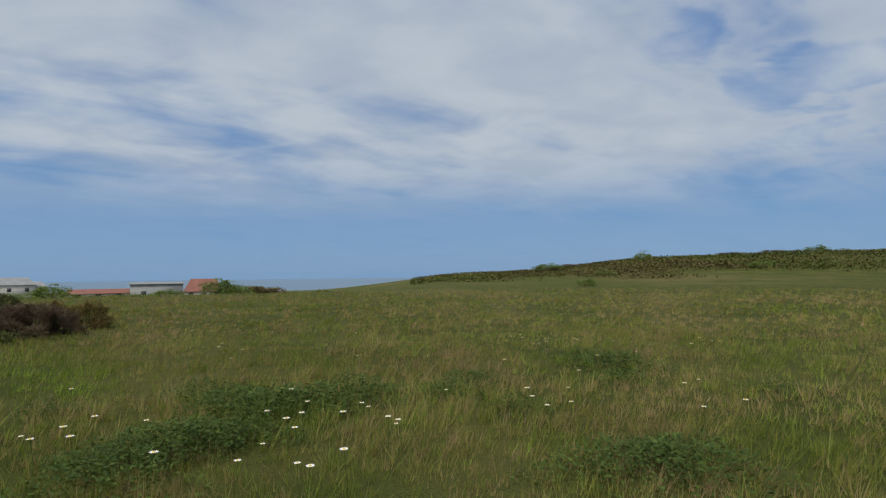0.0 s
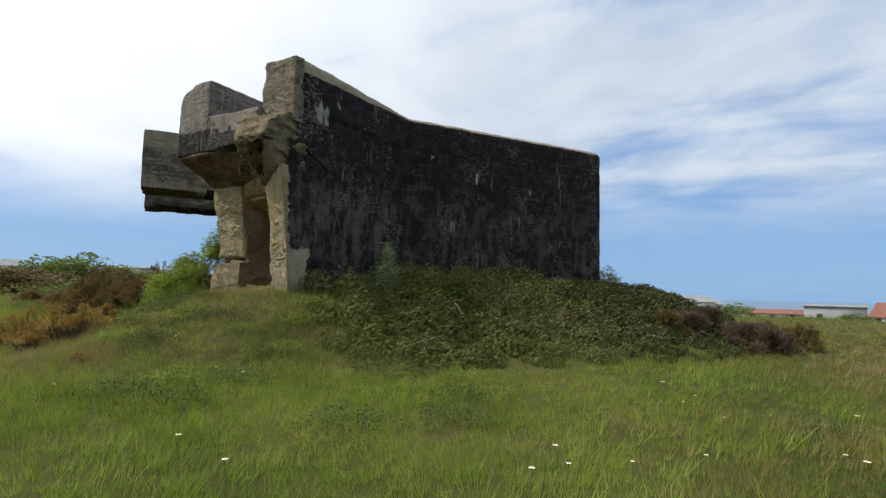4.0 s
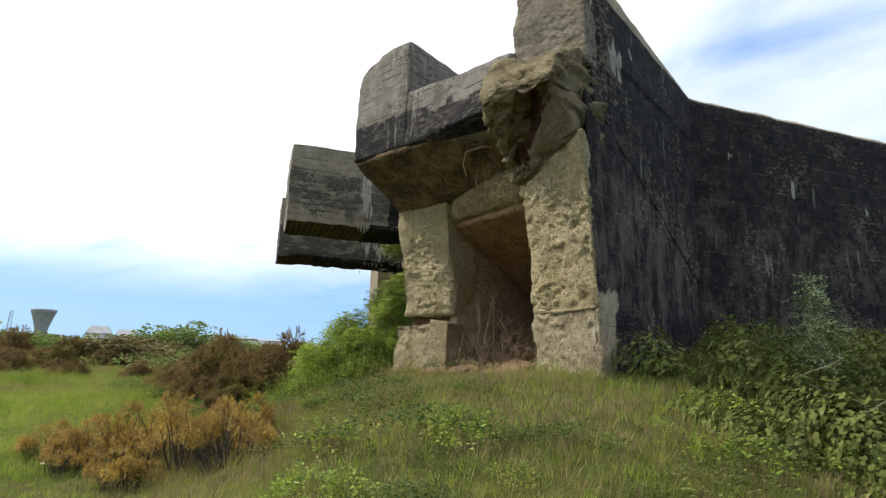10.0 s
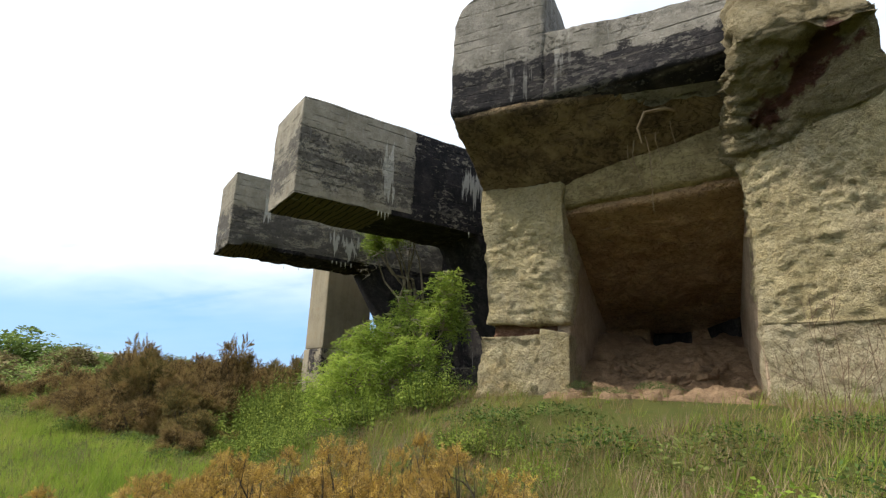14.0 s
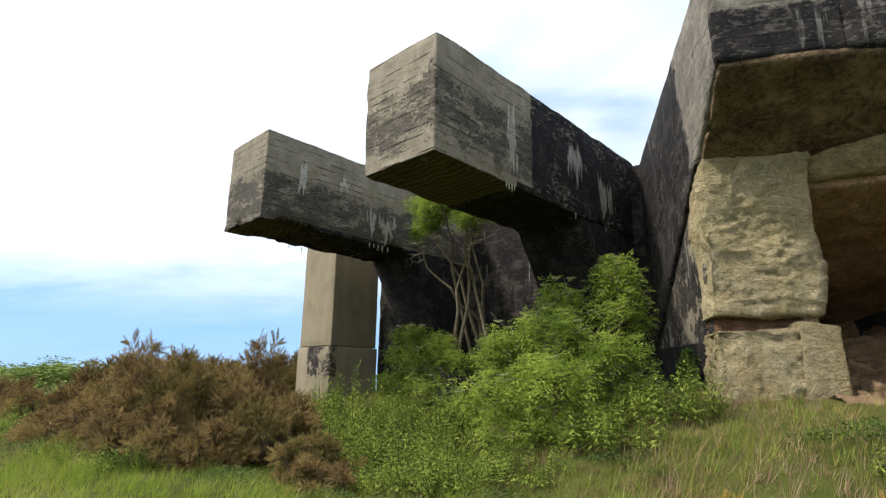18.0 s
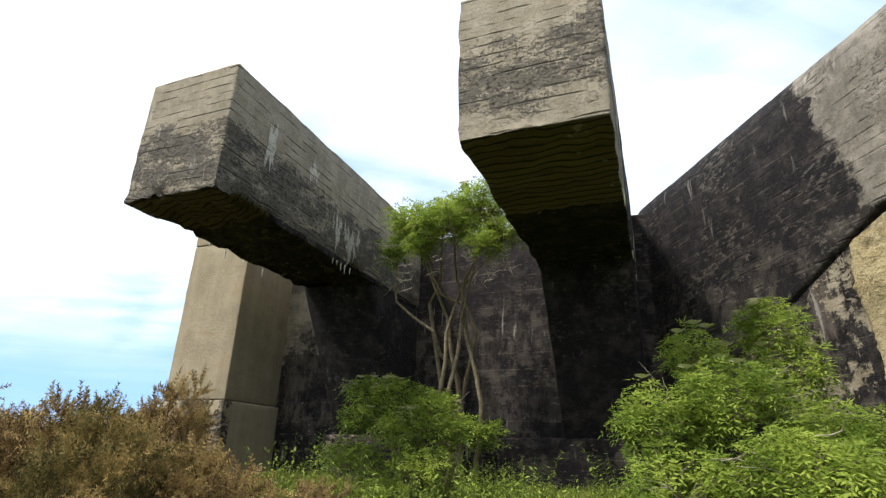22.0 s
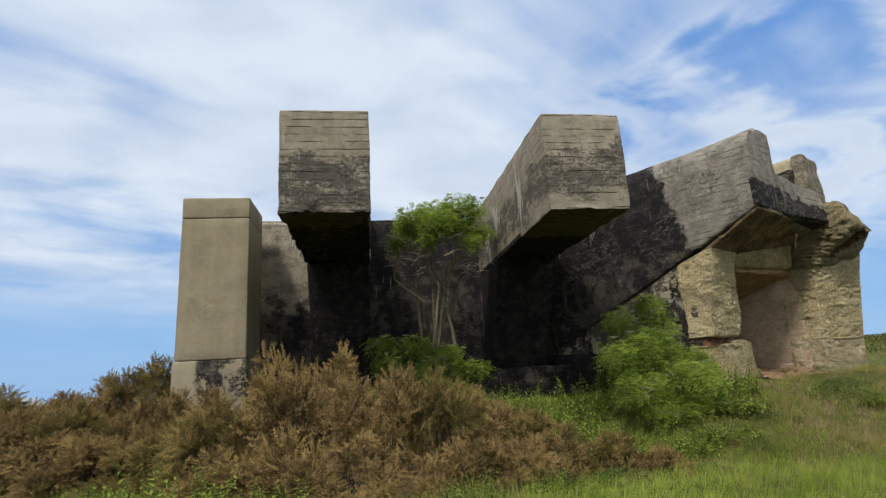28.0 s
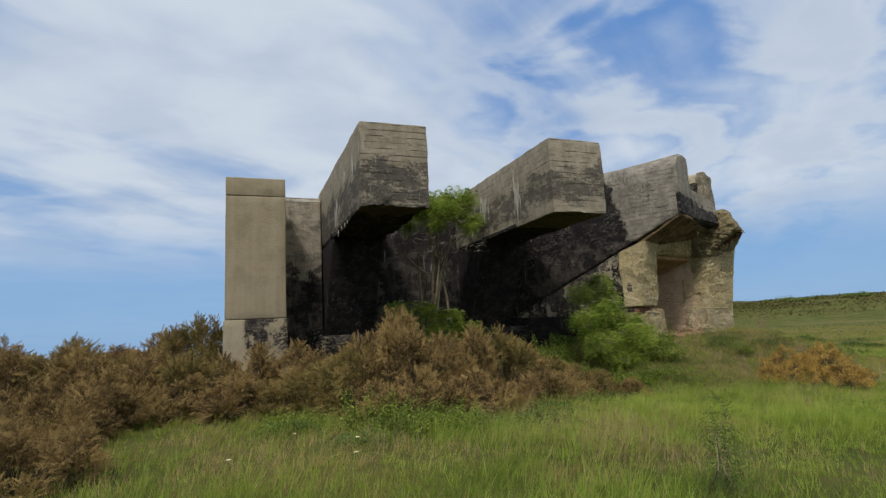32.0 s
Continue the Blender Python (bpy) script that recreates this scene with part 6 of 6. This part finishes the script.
# by the houses and along the shore
for deg, dist, w, h, q in ((34.6, 62, 3.3, 1.9, 0), (32.8, 66, 4, 0.7, 1), (30.0, 64, 5, 0.55, 0), (28.0, 66, 4, 0.75, 1), (25.6, 68, 3.6, 1.3, 0), (21.4, 60, 3.4, 2.2, 0), (19.9, 60, 3.4, 1.7, 1), (18.0, 62, 4, 1.3, 2), (16.3, 62, 3.6, 1.2, 3), (14.0, 70, 3, 0.8, 1), (11.4, 75, 3, 1.2, 0), (38.0, 66, 4, 1.4, 1), (40.5, 64, 5, 1.8, 0), (43, 66, 5, 1.5, 2), (46, 66, 5, 1.6, 1)):
    far_plant(q, deg, dist, w, h, GREEN if q < 2 else SCRUB, 40 * deg)
# on and before the low hill
for deg, dist, w, h, q in ((-16.2, 62, 2.2, 1.3, 0), (-12.6, 142, 8, 2.6, 0), (-21.8, 158, 5, 3.0, 1), (-36.2, 165, 6, 3.0, 0), (-38.5, 165, 6, 1.6, 1), (-14.6, 150, 5, 1.4, 2), (-29.5, 160, 7, 1.2, 3), (-33, 160, 7, 1.6, 2), (-41, 168, 7, 1.6, 0), (-50, 150, 8, 2.0, 1), (-56, 150, 7, 2.0, 0), (-62, 150, 7, 2.4, 1), (-18.2, 112, 4, 1.6, 1), (-32.0, 118, 4.5, 1.9, 0)):
    far_plant(q, deg, dist, w, h, GREEN, 37 * deg)
# banks of scrub to the west
for q in range(46):
    deg, dist = rnd.uniform(84, 128), rnd.uniform(48, 100)
    k2 = rnd.randint(0, 4) if q % 3 else rnd.randint(0, 2)
    far_plant(k2, deg, dist, rnd.uniform(3.5, 7), rnd.uniform(1.4, 2.6), GREEN if k2 < 2 else SCRUB, rnd.uniform(0, 360))
for deg, dist, w, h, q in ((97.6, 72, 8.5, 4.6, 0), (95.2, 74, 7, 3.8, 1), (99.5, 74, 6, 3.4, 1), (93, 76, 7, 2.8, 0), (109.5, 64, 5, 2.6, 1), (104.5, 60, 4.5, 2.0, 0)):
    far_plant(q, deg, dist, w, h, GREEN, 51 * deg)
# single gorse bushes in the meadow to the west
for q, (x, y, s, sz) in enumerate(((-35.5, -6.6, 0.75, 0.65), (-36.8, -9.6, 0.85, 0.75), (-44.5, -12.5, 1.3, 1.0), (-41.0, -14.2, 1.4, 1.1), (-47.0, -17.0, 1.6, 1.3), (-50.0, -13.0, 1.6, 1.2), (-52.0, -17.5, 1.7, 1.4), (-48.0, -10.5, 1.3, 0.9))):
    plant(G[q % 3], x, y, s, 43 * q, -0.1, sz, BROWN, group="gorse before the bunker")

# scrub over the hill, too dense to count
rnd = np.random.RandomState(93)
n = 250000
deg, dist = rnd.uniform(-118, 2, n), rnd.uniform(98, 205, n)
x, y = -dist * np.sin(np.radians(deg)), dist * np.cos(np.radians(deg))
keep = wave(x, y, 0.05, 31) + 0.9 * wave(x, y, 0.16, 32) + 0.25 * rnd.normal(size=n) > 0.45 - 0.85 * smooth(98, 150, dist)
x, y = x[keep], y[keep]
lump = np.clip(0.4 + 1.2 * wave(x, y, 0.09, 33) + 0.6 * wave(x, y, 0.35, 34), 0.05, 2.4)
at = np.stack([x, y, ground_z(x, y) + lump * rnd.uniform(0.2, 1.0, len(x))], -1)
way = rnd.normal(size=at.shape) * np.array((1, 1, 0.35))
v, f = diamonds(at, way, np.cross(way, np.array((0, 0, 1.0)) + 0.35 * rnd.normal(size=at.shape)), rnd.uniform(0.3, 0.7, len(x)), rnd.uniform(0.2, 0.45, len(x)), 0.2)
tone = np.argsort(wave(x, y, 0.09, 35) + 0.5 * wave(x, y, 0.35, 36) + 0.25 * rnd.normal(size=len(x)))
v = v.reshape(-1, 4, 3)[tone].reshape(-1, 3)
cut = len(x) * 4 // 9
for name, a, b, mat, lab in (("heath_scrub", 0, cut, M_HEATH, "green heath scrub over the low hill"), ("heath_scrub", cut, len(x), M_FARBROWN, "brown heath scrub over the low hill")):
    tagged(part(name, mesh_of(name, v[a * 4: b * 4], np.arange((b - a) * 4).reshape(-1, 4), mat)), lab, "scrub", kind="stuff")


# low scrub between the gorse and the houses to the west
rnd = np.random.RandomState(94)
n = 60000
deg, dist = rnd.uniform(82, 132, n), rnd.uniform(40, 84, n)
x, y = -dist * np.sin(np.radians(deg)), dist * np.cos(np.radians(deg))
keep = wave(x, y, 0.10, 37) + 0.7 * wave(x, y, 0.3, 38) + 0.2 * rnd.normal(size=n) > 0.0
x, y = x[keep], y[keep]
lump = np.clip(0.45 + 0.5 * wave(x, y, 0.3, 39) + 0.35 * wave(x, y, 0.9, 40), 0.05, 1.2)
at = np.stack([x, y, ground_z(x, y) + lump * rnd.uniform(0.1, 1.0, len(x))], -1)
way = rnd.normal(size=at.shape) * np.array((1, 1, 0.5))
v, f = diamonds(at, way, np.cross(way, np.array((0, 0, 1.0)) + 0.35 * rnd.normal(size=at.shape)), rnd.uniform(0.12, 0.3, len(x)), rnd.uniform(0.08, 0.2, len(x)), 0.2)
tone = np.argsort(wave(x, y, 0.12, 41) + 0.25 * rnd.normal(size=len(x)))
v = v.reshape(-1, 4, 3)[tone].reshape(-1, 3)
cut = len(x) * 6 // 10
for a, b, mat, lab in ((0, cut, M_FAR, "low green scrub in mounds behind the gorse"), (cut, len(x), M_SCRUB, "low brown scrub in mounds behind the gorse")):
    tagged(part("heath_scrub", mesh_of("heath_scrub", v[a * 4: b * 4], np.arange((b - a) * 4).reshape(-1, 4), mat)), lab, "scrub", kind="stuff")


# ---- small things in the meadow ----
def weed(seed, n=150, r=0.45, h=0.16, leaf=0.06, mat=None):
    rnd = np.random.RandomState(seed)
    ob = empty("weed_patch")
    a, q = rnd.uniform(0, 6.28, n), r * np.sqrt(rnd.rand(n))
    q = q * (1 + 0.45 * np.sin(3 * a + seed) + 0.25 * np.sin(7 * a))
    at = np.stack([q * np.cos(a), q * np.sin(a), h * (0.25 + 0.75 * rnd.rand(n)) * (1 - 0.5 * np.minimum(1.5, (q / r) ** 2))], -1)
    way = np.stack([np.cos(a) + rnd.normal(size=n), np.sin(a) + rnd.normal(size=n), rnd.uniform(-0.2, 0.8, n)], -1)
    v, f = diamonds(at, way, np.cross(way, np.array((0, 0, 1.0)) + rnd.normal(size=(n, 3)) * 0.4), leaf * rnd.uniform(0.7, 1.5, n), leaf * rnd.uniform(0.4, 0.7, n), 0.15)
    part("foliage", mesh_of("foliage", v, f, mat or M_WEED), ob)
    return ob


W = [weed(101, 800, 0.46, 0.22, 0.034), weed(102, 650, 0.4, 0.25, 0.032), weed(103, 850, 0.55, 0.2, 0.036)]
WS = [weed(104, 460, 0.5, 0.24, 0.042, M_BRAMBLE), weed(105, 420, 0.42, 0.28, 0.04, M_LUSH)]
spots = [(-2.6, 4.3), (-2.5, 4.5), (-2.4, 4.7), (-2.2, 4.8), (-2.0, 4.75), (-1.9, 4.9), (-1.7, 5.1), (-1.8, 5.7), (-1.65, 6.0), (-2.15, 6.0), (-2.7, 6.5), (-2.4, 6.6), (-1.4, 6.15), (-1.0, 6.6), (-0.75, 6.5), (-2.3, 4.0), (-4.2, 6.0), (0.5, 7.5), (0.2, 6.65), (0.93, 5.8), (2.75, 8.6), (3.0, 8.4), (2.5, 9.1), (2.6, 7.3), (1.7, 4.2), (1.95, 4.25), (1.9, 3.9), (1.4, 4.0), (4.2, 6.5)]
spots += [(-7.6, 3.2), (-6.5, 2.4), (-6.6, 1.1), (-8.8, -0.6), (-10.2, 0.4), (-12.9, -1.0), (-14.1, -0.4), (-9.6, -1.2), (-11.4, 0.9), (-13.2, 0.5), (-16.5, -0.6), (-15.4, -0.2), (-17.6, 0.0), (-14.8, 0.3), (-21.6, -2.2), (-23.4, -3.2), (-25.0, -3.6), (-26.4, -4.4), (-27.9, -5.4), (-29.6, -5.9), (-30.9, -5.6), (-32.4, -4.9), (-24.2, -2.2), (-22.3, -1.5), (-31.6, -6.4), (-28.6, -6.2), (-25.4, -2.3), (-20.6, -1.2), (-18.3, -0.4)]
for q, (x, y) in enumerate(spots):
    plant(W[q % 3], x, y, rs.uniform(0.8, 1.35), 77 * q, 0, None, "patch of dark green broad leaved weeds in the grass", "weeds", "weed patches")


for q, (gu, gv, size) in enumerate(((2.75, 0.35, 0.55), (1.75, 0.75, 0.5), (2.2, 0.2, 0.4))):
    p = uv(gu, gv, 0)
    ob = plant(W[q % 3], p[0], p[1], size, 50 * q, 0.12, None, "small dark green weed on bare earth in the opening", "weeds", "weed patches")
rnd = np.random.RandomState(109)
for q in range(60):
    x, y = rnd.uniform(-17.5, -9.0), rnd.uniform(-1.6, 4.2)
    if walls(np.array(x), np.array(y)) > 0.5 and bramble_cover(np.array(x), np.array(y)) < 0.5:
        plant(WS[q % 2], x, y, rnd.uniform(0.5, 1.2), 71 * q, 0, None, "loose patch of mixed green weeds on the slope", "weeds", "weed patches")


rnd = np.random.RandomState(110)
for q in range(9):
    x, y = rnd.uniform(-20.5, -15.5), rnd.uniform(-2.4, 0.2)
    if walls(np.array(x), np.array(y)) > 0.5:
        plant((WS[0], W[1])[q % 2], x, y, rnd.uniform(0.3, 0.6), 67 * q, 0, None, "low patch of mixed weeds in dry grass before the opening", "weeds", "weed patches")


def daisy(seed):
    rnd = np.random.RandomState(seed)
    ob = empty("oxeye_daisy")
    h = 0.24
    part("stalk", mesh_of("stalk", *tubes([limb((0, 0, -0.02), (0.02, 0.01, h), 0.0025, 0.002, rnd, 0.04, 4)], 4), M_WEED), ob)
    a = np.linspace(0, 6.283, 18)[:-1]
    at = np.stack([0.02 + 0.006 * np.cos(a), 0.01 + 0.006 * np.sin(a), h + 0 * a], -1)
    way = np.stack([np.cos(a), np.sin(a), 0.12 + 0 * a], -1)
    v, f = diamonds(at, way, np.cross(way, np.array((0, 0, 1.0))), 0.019, 0.009)
    petals = part("petals", mesh_of("petals", v, f, M_PETAL), ob)
    v, q = lathe([(0.0005, 0.006), (0.006, 0.005), (0.009, 0.0), (0.006, -0.003)], 10)
    part("disc", mesh_of("disc", np.array(v) + np.array((0.02, 0.01, h)), q, M_YOLK), petals, "yellow disc")
    return ob


D = [daisy(111), daisy(112)]
rnd = np.random.RandomState(113)
near = [(-4.0, 6.12), (-3.36, 4.51), (-3.04, 4.23), (-2.99, 4.48), (-2.68, 4.16), (-1.48, 5.86), (-1.52, 5.0), (-1.29, 4.26), (-1.09, 4.46), (-1.25, 5.41), (-0.8, 4.77), (-0.6, 5.24), (-0.67, 5.38), (-0.39, 4.61), (-0.26, 4.62), (-0.29, 4.66), (-0.59, 3.75), (-0.88, 3.69), (-1.33, 3.72), (-0.78, 3.47), (-1.15, 4.89), (-1.22, 4.58), (-2.51, 4.81), (-2.97, 4.85), (-1.92, 3.76), (-3.72, 9.8), (-3.54, 9.16), (-3.1, 8.45), (-3.05, 8.78), (-2.95, 10.96), (-1.64, 11.86), (-1.11, 8.4), (-4.91, 14.93), (-7.81, 14.41)]
near += [(1.11, 5.08), (1.33, 5.24), (1.51, 6.04), (1.88, 6.77), (0.98, 5.63), (1.03, 5.5), (0.15, 6.06), (2.77, 5.84), (3.1, 6.22), (2.94, 5.04), (2.36, 7.74), (3.33, 8.72), (2.51, 4.93), (6.35, 13.96), (1.06, 7.66), (-6.27, 5.76), (-5.39, 5.08), (-4.7, 4.88), (-5.67, 5.66), (-3.88, 3.44), (-4.14, 2.1), (-4.09, 1.73), (-4.51, 2.31), (-6.04, -0.58), (-5.21, -0.3), (-4.03, 2.68)]
clusters = [(-5.4, 12.7, 0.7, 6), (1.7, 10.2, 0.3, 5), (2.8, 9.9, 0.4, 7), (4.65, 9.1, 0.3, 4), (-9.6, 0.0, 1.0, 4), (-12.6, -1.2, 1.2, 5), (-17.3, -4.6, 1.2, 3), (-31.0, -7.6, 1.4, 4)]
near += [(x + rnd.normal() * s, y + rnd.normal() * s) for x, y, s, m in clusters for _ in range(m)]
for q, (x, y) in enumerate(near):
    plant(D[q % 2], x, y, rnd.uniform(0.85, 1.35), rnd.uniform(0, 360), 0, None, "white oxeye daisy with a yellow centre in the grass", "flower", "daisies in the meadow")

# dry stalks before the opening
def stalks(seed, n, h, r, name="dry_weed", mat=None):
    rnd = np.random.RandomState(seed)
    ob = empty(name)
    paths = []
    for _ in range(n):
        foot = np.array((rnd.normal() * r * 0.4, rnd.normal() * r * 0.4, -0.05))
        tip = foot + np.array((rnd.normal() * r, rnd.normal() * r, h * rnd.uniform(0.6, 1.1)))
        paths.append(limb(foot, tip, 0.0035, 0.002, rnd, 0.05, 5))
        for _ in range(5):
            t = rnd.uniform(0.4, 0.95)
            a = foot + (tip - foot) * t
            paths.append(limb(a, a + np.array((rnd.normal() * 0.13, rnd.normal() * 0.13, rnd.uniform(0.08, 0.25))), 0.002, 0.001, rnd, 0.08, 3))
    tagged(part("stalk", mesh_of("stalk", *tubes(paths, 4), mat or M_DRY), ob), kind="stuff")
    return ob


for q, (u, v, n, h) in enumerate(((4.3, -1.1, 9, 1.05), (4.15, -1.3, 6, 0.85), (4.7, -1.0, 5, 0.8), (5.4, -0.6, 5, 0.8))):
    p = uv(u, v, 0)
    st = stalks(121 + q, n, h, 0.22)
    st.matrix_basis = Matrix.Translation(on_ground(p[0], p[1]))
    tagged(st, "clump of dry reddish weed stalks before the opening", "weeds", "dry stalks by the opening")

# roots hanging from the roof, drips of lime under the beams
rnd = np.random.RandomState(131)
for u, v, z, ln in ((2.75, 0.75, 5.15, 1.2), (2.6, 0.8, 5.1, 0.7), (2.9, 0.72, 5.2, 0.55), (3.1, 0.6, 5.2, 0.4), (2.5, 0.85, 5.05, 0.4)):
    a, b = np.array(uv(u, v, z)), np.array(uv(u + 0.06, v + 0.05, z - ln))
    root = part("hanging_root", mesh_of("hanging_root", *tubes([limb(a, b, 0.009, 0.004, rnd, 0.06, 7)], 5), M_DRY))
    tagged(root, "pale dry root hanging from the broken roof", "root", "roots hanging from the roof")
bend = [(uv(3.3, 0.62, 5.3), 0.03), (uv(3.05, 0.35, 5.28), 0.028), (uv(2.8, 0.22, 5.2), 0.024), (uv(2.7, 0.25, 5.0), 0.016), (uv(2.74, 0.3, 4.8), 0.009)]
root = part("hanging_root", mesh_of("hanging_root", *tubes([bend], 6), M_DRY))
tagged(root, "thick bent pale root sticking out of the broken roof", "root", "roots hanging from the roof")
for x, ys in ((-23.19, (0.3, 0.38, 0.47, 0.55, 2.8, 4.2)), (-28.65, (1.55, 1.7, 1.85, 2.0, 2.2)), (-30.43, (0.2, 0.6, 1.1, 1.7))):
    for y in ys:
        ln = rnd.uniform(0.06, 0.16)
        spike = part("stalactite", mesh_of("stalactite", *tubes([[((x - 0.01, y, 5.2), 0.016), ((x - 0.01, y, 5.17 - ln * 0.5), 0.009), ((x - 0.01, y, 5.17 - ln), 0.003)]], 6), M_LIME))
        spike.data.transform(Matrix.Translation((-BASE[0], -BASE[1], 0)))
        spike.parent = BEAM_OBS[-23.19 if x == -23.19 else -28.65]
        spike["label"] = "pale lime stalactite"

# single plants
foot = on_ground(-13.49, 4.25)
e6 = elder("young_shrub", foot, [(0.0, 0.0, 0.55, 0.22, 0.2, 16), (0.02, 0.02, 0.85, 0.26, 0.22, 20), (-0.02, 0.03, 1.15, 0.2, 0.22, 16), (0.0, 0.0, 1.38, 0.1, 0.14, 6)], 141, 5, 2, 0, 0.06, 0.014, dead=0, leaf_mat=M_GREYLEAF)
tagged(e6, "pale grey green upright young shrub among brambles", "shrub")
foot = on_ground(-29.0, -10.3)
e7 = elder("thorny_shrub", foot, [(0.0, 0.0, 0.2, 0.2, 0.16, 24), (0.08, 0.03, 0.42, 0.16, 0.15, 18), (-0.06, 0.02, 0.62, 0.1, 0.13, 12), (0.05, 0.0, 0.82, 0.06, 0.1, 6)], 142, 7, 3, 0, 0.026, 0.012, dead=0, leaf_mat=M_WEED)
tagged(e7, "small dark thorny shrub in the grass", "shrub")
foot = on_ground(-18.2, 16.4)
e8 = elder("elder_bush", foot, [(0.0, 0.0, 0.9, 0.6, 0.5, 40), (0.6, -0.3, 0.6, 0.5, 0.4, 30), (-0.5, 0.2, 0.6, 0.5, 0.4, 30)], 143, 6, 4, 3, leaf_mat=M_GREYLEAF)
tagged(e8, "grey green bush at the far end of the wall", "shrub")
